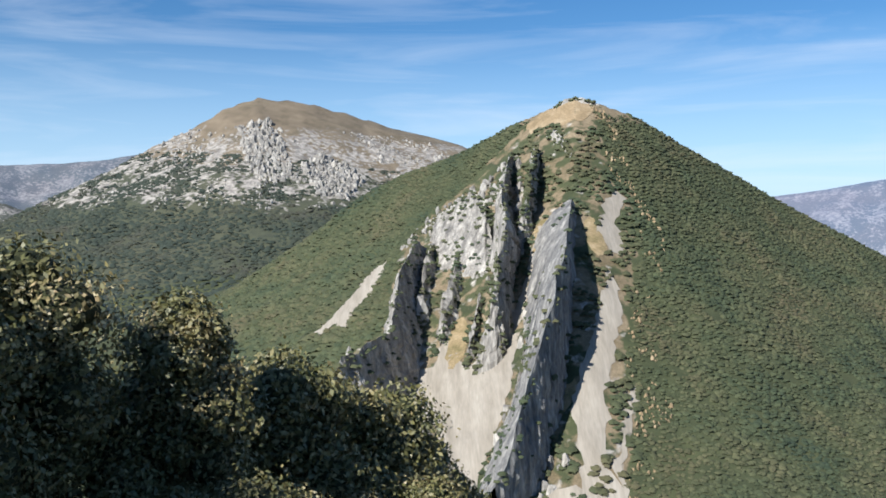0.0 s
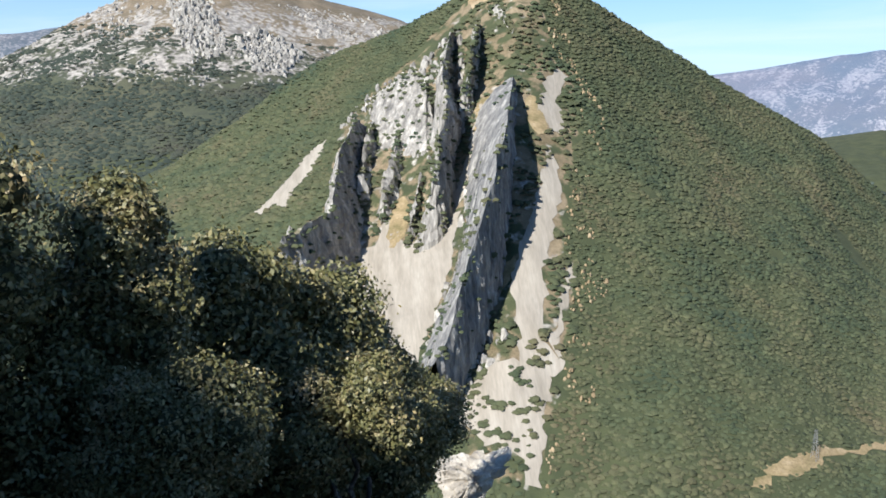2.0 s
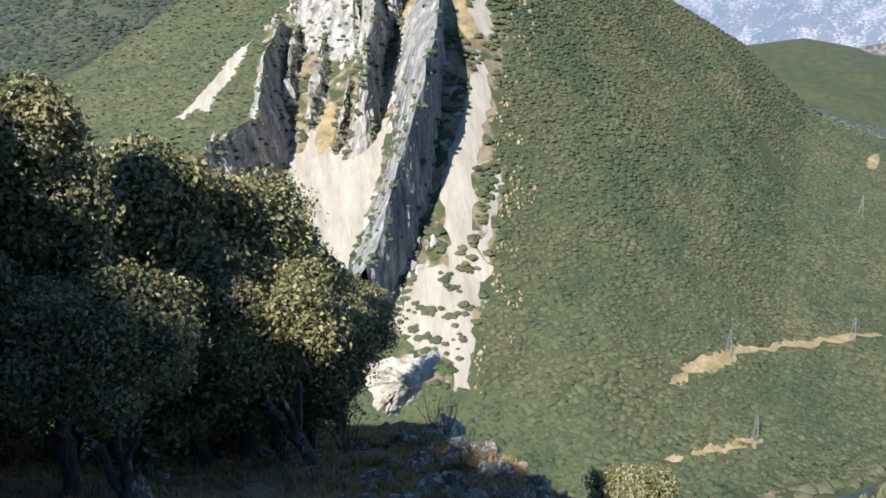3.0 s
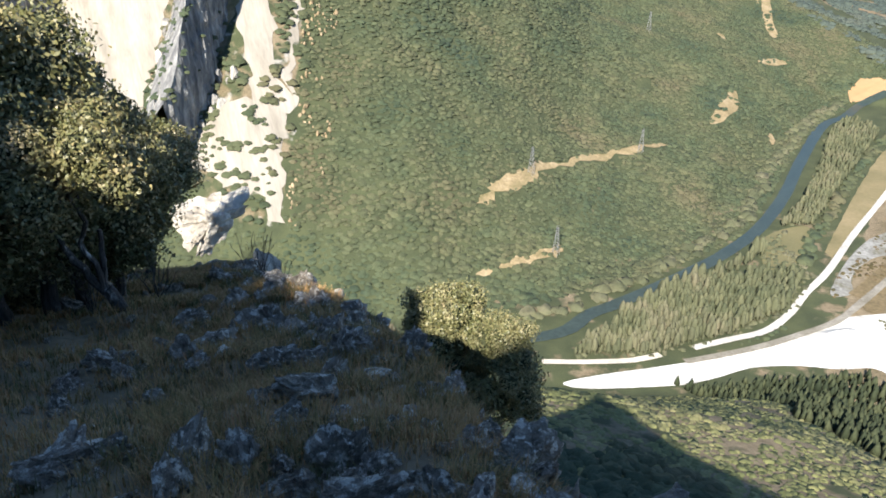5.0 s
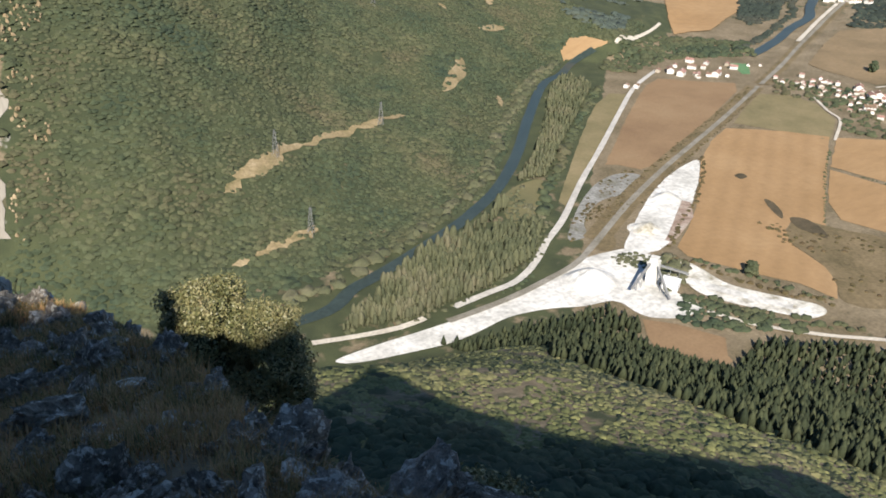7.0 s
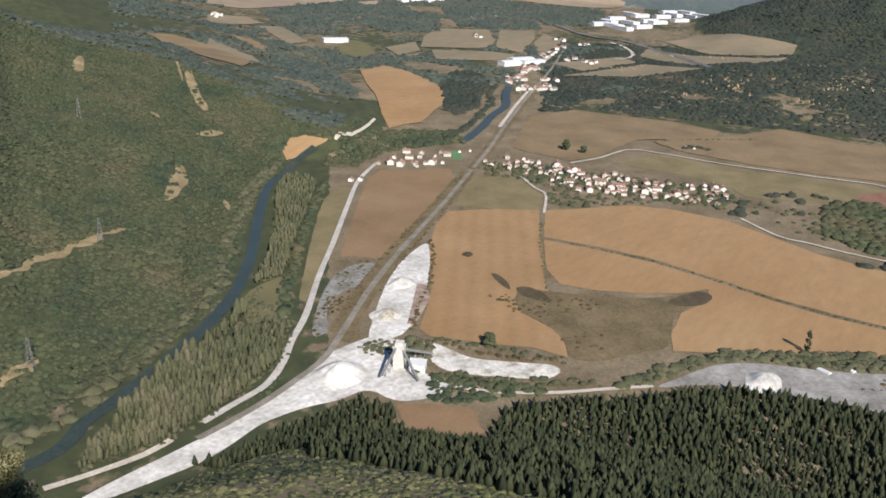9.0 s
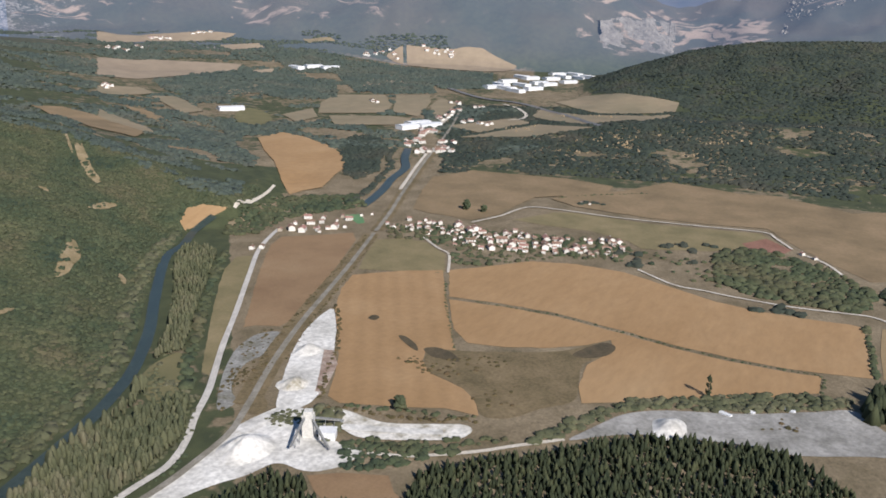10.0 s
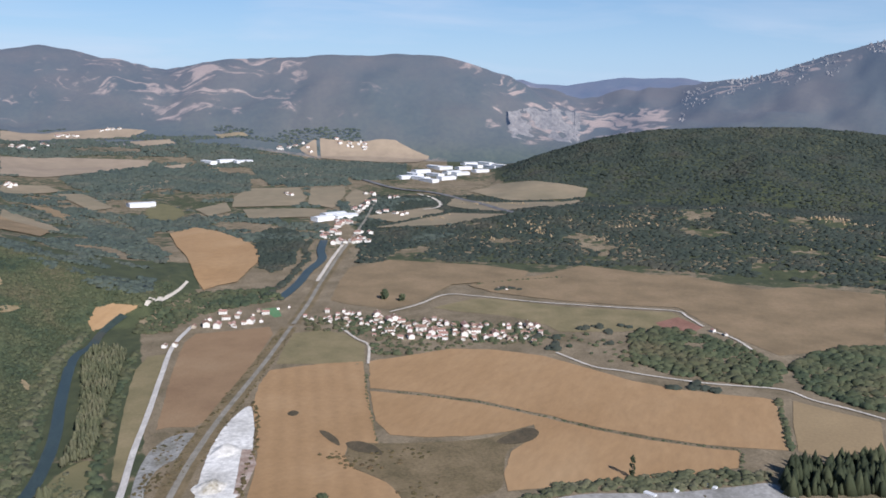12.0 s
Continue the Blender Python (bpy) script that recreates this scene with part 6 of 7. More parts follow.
tagged(grove("broken_cliff", "ribbed pale limestone cliff of the bald mountain", M_ROCK, "crag", [(-362, 2252), (-336, 2378), (-266, 2368), (-202, 2248), (-221, 2087), (-300, 2070)], 11.0, 9.5, 302, 0.85, 0.6), category="cliff")
row("tree_row", "row of green trees between fields", M_OAK, "dome", [(807, 683), (676, 596), (598, 542), (528, 491), (482, 454)], 5, 4.2, 91, 4.0)
row("hedge", "thin dark hedge dividing two stubble fields", M_OAK, "dome", [(794, 344), (798, 253), (787, 187), (775, 135), (769, 83), (770, 33), (774, 5)], 4, 1.3, 92, 1.2)
row("hedge", "dark hedge of trees at a field end", M_OAK, "dome", [(926, -26), (873, -31), (828, -34), (786, -39)], 4, 3.0, 93)
row("hedge", "short dark hedge", M_OAK, "dome", [(770, 4), (727, 3)], 4, 1.5, 94)
row("hedge", "thin hedge along the lane", M_OAK, "dome", [(839, 399), (773, 367), (718, 335), (665, 305)], 5, 1.3, 95, 1.0)
row("hedge", "brown green scrub along the railway", M_WASTESHRUB, "dome", [(963, 577), (829, 532), (738, 502), (643, 469), (567, 441)], 3.2, 1.3, 96, 3.0)
row("hedge", "brown green scrub below the railway", M_WASTESHRUB, "dome", [(975, 566), (845, 519), (752, 487), (656, 454), (575, 424)], 4.0, 1.1, 196, 2.0)
row("riverside_trees", "tall green poplars along the near river bank", M_POPLAR, "spindle", [(300, 424), (350, 445), (400, 457), (440, 468), (470, 484)], 3.0, 4.6, 197, 3.0, 0.15, "trees")
row("riverside_trees", "green trees along the near river bank", M_POPLAR, "dome", [(740, 700), (668, 635), (582, 556), (512, 508), (440, 462)], 9, 2.6, 97, 2.0, 0.15, "trees")
row("riverside_trees", "green trees along the far river bank", M_POPLAR, "dome", [(843, 794), (766, 752), (703, 711), (622, 650), (545, 582), (480, 530), (430, 508), (395, 492), (345, 474), (300, 462), (270, 452), (245, 448)], 4.0, 4.6, 98, 6.0, 0.15, "trees")
row("roadside_bushes", "dark bushes beside the quarry road", M_OAK, "dome", [(406, 383), (381, 376), (360, 376)], 6, 2.2, 99)
row("hedge", "dark hedge in the upland field", M_OAK, "dome", [(1314, 432), (1366, 390), (1422, 327), (1430, 309)], 6, 2.6, 100)
row("hedge", "dark bushes along the quarry bank", M_OAK, "dome", [(519, 334), (530, 304), (541, 270), (553, 233)], 5, 2.2, 101, 3.0)
grove("pine_wood", "pine wood on the lower slope below the ridge", M_PINE, "pine", [(292, 354), (320, 341), (356, 337), (378, 328), (415, 320), (418, 298), (402, 279), (392, 258), (389, 231), (403, 216), (445, 231), (464, 233), (485, 218), (522, 175), (554, 146), (585, 115), (598, 79), (607, 43), (611, 19), (560, -40), (560, -70), (295, -41), (260, 150), (292, 258), (324, 288)], 3.7, 2.4, 102, 0.95, 0.0)
grove("grove", "dark green trees beside the crushing plant", M_POPLAR, "dome", [(498, 346), (517, 349), (511, 327), (485, 310), (468, 312), (479, 330)], 5.0, 3.2, 111, 0.9)
grove("bushes", "low green bushes on the quarry bank", M_POPLAR, "dome", [(472, 369), (493, 369), (499, 351), (482, 339), (469, 354)], 4.0, 1.8, 112, 0.7)
row("hedge", "brown green scrub along the stubble edge", M_WASTESHRUB, "dome", [(510, 344), (518, 327), (523, 295), (535, 255), (550, 239), (544, 230)], 3.0, 1.7, 113, 2.0)
row("hedge", "dark bushes below the stony bank", M_OAK, "dome", [(471, 298), (473, 279), (486, 264), (495, 241), (512, 224), (533, 203)], 3.5, 2.4, 114, 4.0)
grove("bushes", "scattered brown scrub on the waste ground", M_WASTESHRUB, "dome", [(621, 341), (642, 325), (653, 292), (691, 251), (588, 210), (569, 238), (598, 272), (604, 305)], 7.0, 1.6, 115, 0.55)
grove("bushes", "sparse bushes between stone heaps", M_WASTESHRUB, "dome", [(582, 480), (614, 487), (631, 472), (591, 433), (555, 424), (548, 435), (464, 398), (470, 415), (514, 441)], 6.0, 1.5, 116, 0.55)
row("hedge", "dark scrub along the field edge by the quarry", M_WASTESHRUB, "dome", [(712, 462), (676, 434), (615, 397), (582, 385), (526, 355)], 3.0, 1.6, 117, 1.5)
grove("grove", "bushes and dark trees between pine wood and quarry", M_OAK, "dome", [(473, 303), (488, 285), (493, 265), (507, 243), (518, 233), (498, 221), (488, 235), (468, 247), (447, 267), (439, 280)], 4.6, 2.8, 118, 0.75)
grove("bushes", "green bushes beside the railway crossing", M_POPLAR, "dome", [(473, 367), (487, 368), (493, 362), (484, 346), (474, 354)], 3.5, 1.8, 119, 0.85)
grove("bushes", "dry scrub on stony ground by the road", M_WASTESHRUB, "dome", [(536, 448), (570, 442), (567, 430), (533, 415), (507, 417), (491, 414), (490, 427)], 5.0, 1.5, 120, 0.6)
grove("poplar_plantation", "grey green young poplars beside the white road", M_POPLAR, "spindle", [(253, 399), (302, 383), (359, 387), (420, 402), (473, 439), (450, 446), (399, 453), (359, 447), (316, 430), (268, 408)], 2.9, 3.6, 121, 0.95)
grove("riverside_thicket", "low green thicket under the poplars", M_POPLAR, "dome", [(253, 396), (302, 380), (359, 384), (430, 400), (480, 437), (500, 505), (470, 490), (448, 452), (399, 455), (359, 449), (316, 430), (268, 408)], 5.0, 1.8, 122, 0.75)
BUSHES = [(104, 638), (105, 629), (98, 610), (111, 615), (104, 593), (80, 595), (87, 591), (95, 580), (149, 723), (140, 702), (129, 668), (113, 656), (119, 649), (81, 671), (93, 672), (96, 660), (89, 680), (70, 645), (75, 650), (66, 635), (74, 624), (85, 618), (60, 624), (67, 611), (46, 636), (55, 635), (154, 740), (148, 681), (37, 690), (43, 699), (30, 679), (49, 722), (65, 741)]
bx, by = np.array(BUSHES, float).T
r8 = np.random.default_rng(8)
bx, by = (np.repeat(bx, 5) + r8.normal(0, 3.6, len(bx) * 5)), (np.repeat(by, 5) + r8.normal(0, 3.6, len(by) * 5))
plant("bushes_on_the_scree", "round dark bushes standing on white scree", M_OAK, "dome", bx, by, 3.4, r8, 0.15, "bushes")


FIELD_TREES = [(920, 70), (925, 56), (929, 47), (925, 33), (1048, 260), (1058, 240), (1030, 236), (1009, 228), (1112, 215), (1135, 197), (1059, 172), (1151, 162), (1113, 178), (1312, 380), (1296, 384), (1308, 360)]
bx, by = np.array(FIELD_TREES, float).T
bx, by = np.repeat(bx, 4) + r8.normal(0, 4.0, len(bx) * 4), np.repeat(by, 4) + r8.normal(0, 4.0, len(by) * 4)
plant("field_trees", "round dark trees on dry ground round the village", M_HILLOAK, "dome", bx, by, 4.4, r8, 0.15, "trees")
grove("bushes", "scattered oak bushes on a slip scar", M_OAK, "dome", [(567, 696), (607, 733), (644, 764), (662, 771), (638, 734), (613, 719), (591, 701)], 9.0, 3.0, 311, 0.6)
grove("bushes", "scattered oak bushes on a slip scar", M_OAK, "dome", [(927, 1050), (871, 988), (826, 924), (820, 909), (859, 951), (902, 1016)], 10.0, 3.4, 312, 0.7)
grove("bushes", "scattered oak bushes on a slip scar", M_OAK, "dome", [(739, 839), (764, 837), (808, 852), (812, 863), (766, 852)], 9.0, 3.2, 313, 0.7)
grove("bushes", "low oak bushes in a cut clearing", M_OAK, "dome", [(227, 503), (252, 508), (296, 520), (312, 521), (302, 512), (259, 505), (232, 499)], 7.0, 2.2, 314, 0.6)
grove("bushes", "dark bushes and heaps in the gravel pit", M_WASTESHRUB, "dome", [(606, 62), (640, 40), (668, 30), (664, 12), (640, 8), (622, 22)], 7.0, 2.0, 303, 0.5)


# ---- single trees ----
M_TRUNK = material("tree_trunk", [(0.08, 0.065, 0.05), (0.15, 0.125, 0.10)], 1.0, 0.95, 0.3)


def lone_tree(name, label, x, y, high, wide, mat, seed, group=""):
    """A field tree: tapered trunk, limbs, and a crown of many small clumps with an uneven outline."""
    rng = random.Random(seed)
    top = new(name)
    bm = bmesh.new()
    bmesh.ops.create_cone(bm, cap_ends=True, segments=8, radius1=high * 0.03, radius2=high * 0.012, depth=high * 0.6, matrix=Matrix.Translation((0, 0, high * 0.28)))
    part("trunk", bm, M_TRUNK, top)
    bm = bmesh.new()
    for k in range(46):
        t = rng.uniform(0.14, 1.0)
        r = wide * math.sqrt(max(0.03, 1 - (2 * t - 1.0) ** 2)) * rng.uniform(0.3, 0.9)
        a = rng.uniform(0, 6.283)
        c = Vector((r * math.cos(a), r * math.sin(a), high * t * 0.94))
        got = bmesh.ops.create_icosphere(bm, subdivisions=2, radius=wide * rng.uniform(0.22, 0.42), matrix=Matrix.Translation(c))["verts"]
        for q in got:
            q.co += (q.co - c) * 0.7 * noise.noise(q.co * 1.3 + Vector((seed, 0, 0)))
    part("crown", bm, mat, top)
    top.matrix_world = pose(x, y, float(surface(np.array([x]), np.array([y]))[0]) - 0.1, 0, 0, rng.uniform(0, 360))
    return tagged(top, label, "tree", group)


lone_tree("poplar", "tall dark poplar beside a stubble field", 679, 85, 21, 2.6, M_PINE, 1)
lone_tree("field_tree", "round dark tree in a dry upland field", 1167, 525, 15, 6.5, M_OAK, 2, "trees of the upland field")
lone_tree("field_tree", "small round tree in a dry upland field", 1167, 496, 11, 5, M_OAK, 3, "trees of the upland field")
lone_tree("field_tree", "green oak at the edge of a stubble field", 540, 292, 9, 6, M_OAK, 4)

# ---- the stony ridge in the foreground ----
def lichen_rock():
    """Weathered grey limestone with pale lichen crusts, pits and cracks."""
    m = material("lichened_limestone", [(0.10, 0.085, 0.066), (0.235, 0.205, 0.165), (0.38, 0.345, 0.285)], 3.0, 0.95, 1.0, fine=14.0, dist=0.05, rnd=0.15)
    n, l = m.node_tree.nodes, m.node_tree.links
    b = n["Principled BSDF"]
    base = b.inputs["Base Color"].links[0].from_socket
    co, nz, rp, mix = n.new("ShaderNodeTexCoord"), n.new("ShaderNodeTexNoise"), n.new("ShaderNodeValToRGB"), n.new("ShaderNodeMix")
    nz.inputs["Scale"].default_value, nz.inputs["Detail"].default_value, nz.inputs["Roughness"].default_value = 4.5, 9.0, 0.66
    l.new(co.outputs["Object"], nz.inputs["Vector"])
    rp.color_ramp.elements[0].position, rp.color_ramp.elements[1].position = 0.525, 0.58
    l.new(nz.outputs["Fac"], rp.inputs["Fac"])
    mix.data_type = "RGBA"
    mix.inputs[7].default_value = (0.60, 0.56, 0.48, 1)
    l.new(rp.outputs["Color"], mix.inputs[0])
    l.new(base, mix.inputs[6])
    l.new(mix.outputs[2], b.inputs["Base Color"])
    return m


M_LICHEN = lichen_rock()
M_BARK = material("grey_bark", [(0.05, 0.044, 0.038), (0.065, 0.057, 0.05), (0.09, 0.08, 0.07), (0.50, 0.48, 0.44)], 6.0, 0.95, 1.0, fine=22.0, dist=0.03, stretch=(1, 1, 0.35))
M_LEAF = material("holm_oak_leaf", [(0.080, 0.088, 0.031), (0.155, 0.150, 0.058), (0.28, 0.235, 0.118)], 1.1, 0.5, 0.0, island=0.35, spec=0.5)
# leaf colour with sunlight put in, for the oaks below the brink
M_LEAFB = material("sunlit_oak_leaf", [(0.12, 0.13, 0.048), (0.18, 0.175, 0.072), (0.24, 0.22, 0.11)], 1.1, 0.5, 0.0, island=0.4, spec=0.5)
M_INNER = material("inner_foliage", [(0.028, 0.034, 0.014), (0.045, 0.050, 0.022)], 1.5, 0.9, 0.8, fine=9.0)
M_GRASS = material("dry_grass", [(0.28, 0.175, 0.062), (0.40, 0.265, 0.11), (0.24, 0.165, 0.055)], 0.8, 0.8, 0.0, island=0.4)
M_TUFT = material("green_grass", [(0.09, 0.095, 0.03), (0.15, 0.14, 0.05)], 1.0, 0.8, 0.0, island=0.4)


def stone_mesh(seed, squash=0.75, detail=3):
    """A broken limestone block: a ball cut flat by a dozen planes, then pitted."""
    rng = random.Random(seed)
    bm = bmesh.new()
    bmesh.ops.create_icosphere(bm, subdivisions=detail, radius=1.0)
    planes = [(Vector((rng.gauss(0, 1), rng.gauss(0, 1), rng.gauss(0.2, 0.8))).normalized(), rng.uniform(0.30, 0.70)) for _ in range(13)]
    for v in bm.verts:
        p = v.co.copy()
        for nrm, d in planes:
            over = p.dot(nrm) - d
            if over > 0:
                p -= nrm * over * 0.92
        q = p + Vector((seed * 3.7, 0, 0))
        p *= 1 + 0.20 * noise.noise(q * 1.6) + 0.20 * noise.noise(q * 3.7) + 0.12 * noise.noise(q * 8) + 0.07 * noise.noise(q * 15) - 0.26 * max(0.0, 0.22 - abs(noise.noise(q * 2.6))) / 0.22
        v.co = Vector((p.x * 1.15, p.y * 0.95, p.z * squash))
    me = bpy.data.meshes.new("boulder")
    bm.to_mesh(me)
    bm.free()
    me.materials.append(M_LICHEN)
    me.polygons.foreach_set("use_smooth", np.full(len(me.polygons), False))
    return me


STONES = [stone_mesh(s, 0.65 + 0.09 * (s % 5), 4) for s in range(9)]

SMALL_STONES = [stone_mesh(60 + s, 0.7, 2) for s in range(4)]


def ground_z(x, y):
    return float(surface(np.array([x]), np.array([y]))[0])


def boulder(x, y, r, k, label="lichen-spotted grey limestone boulder sunk in dry grass"):
    ob = new("boulder", STONES[k % len(STONES)])
    rng = random.Random(k * 13 + 5)
    ob.matrix_world = pose(x, y, ground_z(x, y) + 0.26 * r, rng.uniform(-15, 15), rng.uniform(-15, 15), rng.uniform(0, 360)) @ Matrix.Diagonal((r * rng.uniform(0.75, 1.4), r * rng.uniform(0.75, 1.2), r * rng.uniform(0.7, 1.3), 1))
    return tagged(ob, label, "boulder", "boulders on the ridge")


ROCKS = [(1.65, 9.47, 0.36), (1.92, 6.8, 0.3), (-0.33, 8.41, 0.22), (-0.1, 7.96, 0.2), (0.55, 7.58, 0.18), (1.8, 8.9, 0.28), (1.55, 4.3, 0.12), (1.72, 4.14, 0.13),
         (1.04, 3.83, 0.24), (1.33, 3.04, 0.2), (1.97, 3.39, 0.26), (0.53, 4.04, 0.2), (0.29, 4.3, 0.22), (0.89, 4.64, 0.2), (1.29, 4.71, 0.14), (2.04, 6.9, 0.24)]
ROCKS += [(1.58, 12.4, 0.34), (0.8, 11.5, 0.3), (2.69, 11.43, 0.4), (2.34, 13.19, 0.4), (2.49, 6.55, 0.22), (-0.38, 4.4, 0.22), (-0.2, 4.5, 0.14), (0.15, 6.86, 0.16),
          (1.1, 3.22, 0.16), (0.74, 3.54, 0.22), (1.87, 17.04, 0.35), (-0.69, 7.25, 0.2), (1.91, 3.15, 0.14), (0.11, 3.73, 0.18), (1.57, 6.03, 0.18), (2.0, 2.25, 0.30), (1.72, 2.5, 0.24), (2.2, 1.95, 0.26), (2.3, 2.75, 0.24), (2.35, 3.35, 0.34), (2.2, 3.75, 0.24), (1.45, 2.75, 0.2), (0.95, 3.05, 0.26), (0.55, 3.0, 0.2), (1.25, 5.4, 0.3), (2.35, 5.3, 0.2), (2.0, 7.8, 0.34), (2.5, 8.6, 0.3), (2.8, 9.8, 0.3), (0.9, 8.8, 0.3), (1.3, 7.1, 0.26)]
rng = random.Random(77)
for k, (x, y, r) in enumerate(ROCKS):
    boulder(x, y, r * 1.1, k)
    for j in range(3):                      # broken pieces of the same outcrop round its foot
        a = rng.uniform(0, 6.283)
        boulder(x + 1.25 * r * math.cos(a), y + 1.25 * r * math.sin(a), r * rng.uniform(0.3, 0.62), k * 3 + j + 500, "small lichen-spotted limestone stone in dry grass")
PEBBLES = []
for k in range(220):
    y = 2.6 + 19 * rng.random() ** 1.3
    x = rng.uniform(-0.25 * y - 0.3, 1.7 + 0.17 * min(y, 10))
    if rng.random() < 0.45:
        x = 1.2 + 0.17 * min(y, 10) + rng.gauss(0, 0.3)
    r = (0.05 + 0.20 * rng.random() ** 2.2) * (0.7 + y / 14)
    if k < 120:
        boulder(x, y, r, k + 40, "small lichen-spotted limestone stone in dry grass")
    else:
        PEBBLES.append((x, y, r * 0.8))
for k in range(26):
    y = 17.0 + 8.5 * rng.random()
    boulder(3.0 + rng.gauss(0, 0.35) - 0.06 * (y - 17), y, 0.14 + 0.3 * rng.random() ** 2, k + 300, "sunlit pale limestone block on the brink of the ridge")

# the outcrop where the ridge breaks off
M_CRAG = material("pale_crag_limestone", [(0.20, 0.175, 0.14), (0.42, 0.385, 0.33), (0.60, 0.565, 0.50)], 1.1, 0.95, 1.0, fine=6.0, dist=0.08, stretch=(1, 1, 0.5))
crag = new("crag", stone_mesh(31, 1.0, 5))
crag.data.materials[0] = M_CRAG
crag.matrix_world = pose(2.8, 27.2, EYE - 12.1, 12, -28, 25) @ Matrix.Diagonal((1.5, 1.6, 1.5, 1))
tagged(crag, "sunlit fissured limestone crag at the end of the ridge", "crag")
crag2 = new("crag", stone_mesh(35, 1.0, 4))
crag2.data.materials[0] = M_CRAG
crag2.matrix_world = pose(4.2, 26.6, EYE - 14.2, -10, 15, 80) @ Matrix.Diagonal((1.1, 1.2, 1.1, 1))
tagged(crag2, "shaded limestone crag beside the sunlit one", "crag")


def grass(name, label, mat, count, seed, tall, reach, start=1.2):
    """Thousands of bent blades in tufts over the ridge."""
    r = np.random.default_rng(seed)
    n = count
    y = start + reach * r.uniform(0, 1, n) ** (2.2 if start > 0 else 0.8)
    x = r.uniform(-0.42 if start > 0 else -1, 1, n)
    x = np.where(x < 0, x * (np.abs(y) * 0.9 + 1.5), x * (1.6 + 0.17 * np.clip(y, -3, 10)))
    thick = fbm(x / 0.9, y / 0.9, 3, seed)
    ok = thick > -0.25
    x, y = x[ok], y[ok]
    per = 13
    n = len(x)
    bx = (x[:, None] + r.normal(0, 0.05, (n, per))).ravel()
    by = (y[:, None] + r.normal(0, 0.05, (n, per))).ravel()
    bz = surface(bx, by)
    h = tall * r.uniform(0.5, 1.3, n * per) * (1 + 0.02 * by)
    a = r.uniform(0, 6.283, n * per)
    lean = r.uniform(0.3, 1.0, n * per) * h
    w = (0.0012 + 0.0004 * by) * r.uniform(0.7, 1.3, n * per)
    ca, sa = np.cos(a), np.sin(a)
    p0 = np.stack([bx - sa * w, by + ca * w, bz - 0.02], 1)
    p1 = np.stack([bx + sa * w, by - ca * w, bz - 0.02], 1)
    p2 = np.stack([bx + ca * lean * 0.35 - sa * w * 0.7, by + sa * lean * 0.35 + ca * w * 0.7, bz + h * 0.6], 1)
    p3 = np.stack([bx + ca * lean * 0.35 + sa * w * 0.7, by + sa * lean * 0.35 - ca * w * 0.7, bz + h * 0.6], 1)
    p4 = np.stack([bx + ca * lean, by + sa * lean, bz + h * 0.92], 1)
    v = np.stack([p0, p1, p2, p3, p4], 1).reshape(-1, 3)
    i = np.arange(n * per)[:, None] * 5
    f = np.concatenate([i + [0, 1, 3], i + [0, 3, 2], i + [2, 3, 4]])
    return tagged(mesh_object(name, v, f, mat), label, "grass", kind="stuff")


grass("dry_grass", "bleached dry grass tufts between the stones", M_GRASS, 9000, 51, 0.115, 24)
grass("green_grass", "dull green grass tufts between the stones", M_TUFT, 3000, 52, 0.105, 22)


grass("dry_grass", "bleached dry grass tufts on the shaded crown of the ridge", M_GRASS, 1500, 53, 0.10, 8.5, -7.0)
for k in range(40):
    PEBBLES.append((rng.uniform(-5, 1.3), rng.uniform(-7, 2.4), 0.04 + 0.12 * rng.random() ** 3))
pebble_v, pebble_f = [], []
for k, (x, y, r) in enumerate(PEBBLES):
    shape = SMALL_STONES[k % 4]
    m = pose(x, y, ground_z(x, y) + 0.1 * r, 0, 0, k * 47) @ Matrix.Scale(r, 4)
    at = sum(len(q) for q in pebble_v)
    pebble_v.append(np.array([(m @ q.co)[:] for q in shape.vertices]))
    pebble_f.append(np.array([q.vertices[:] for q in shape.polygons]) + at)
tagged(mesh_object("small_stones", np.concatenate(pebble_v), np.concatenate(pebble_f), M_LICHEN, smooth_shade=False), "small lichen-spotted limestone stones scattered in dry grass", "stones", kind="stuff")


def limb(bm, a, b, r0, r1, seed, sides=8, steps=7, wander=0.12):
    """A tapered, wandering limb from a to b."""
    a, b = Vector(a), Vector(b)
    rings, axis = [], (b - a)
    ref = Vector((0.3, 0.9, 0.1)).cross(axis).normalized()
    oth = axis.normalized().cross(ref)
    for k in range(steps + 1):
        t = k / steps
        off = Vector((noise.noise((t * 3, seed, 1)), noise.noise((t * 3, seed, 5)), noise.noise((t * 3, seed, 9)))) * wander * axis.length * math.sin(math.pi * min(1, t * 0.9 + 0.05))
        c, r = a.lerp(b, t) + off, r0 + (r1 - r0) * t
        rings.append([bm.verts.new(c + (ref * math.cos(6.2832 * i / sides) + oth * math.sin(6.2832 * i / sides)) * r * (1 + 0.2 * noise.noise((i, k * 0.7, seed)))) for i in range(sides)])
    for p, q in zip(rings, rings[1:]):
        for i in range(sides):
            bm.faces.new((p[i], p[(i + 1) % sides], q[(i + 1) % sides], q[i]))
    bm.faces.new(rings[-1])
    return rings[-1]


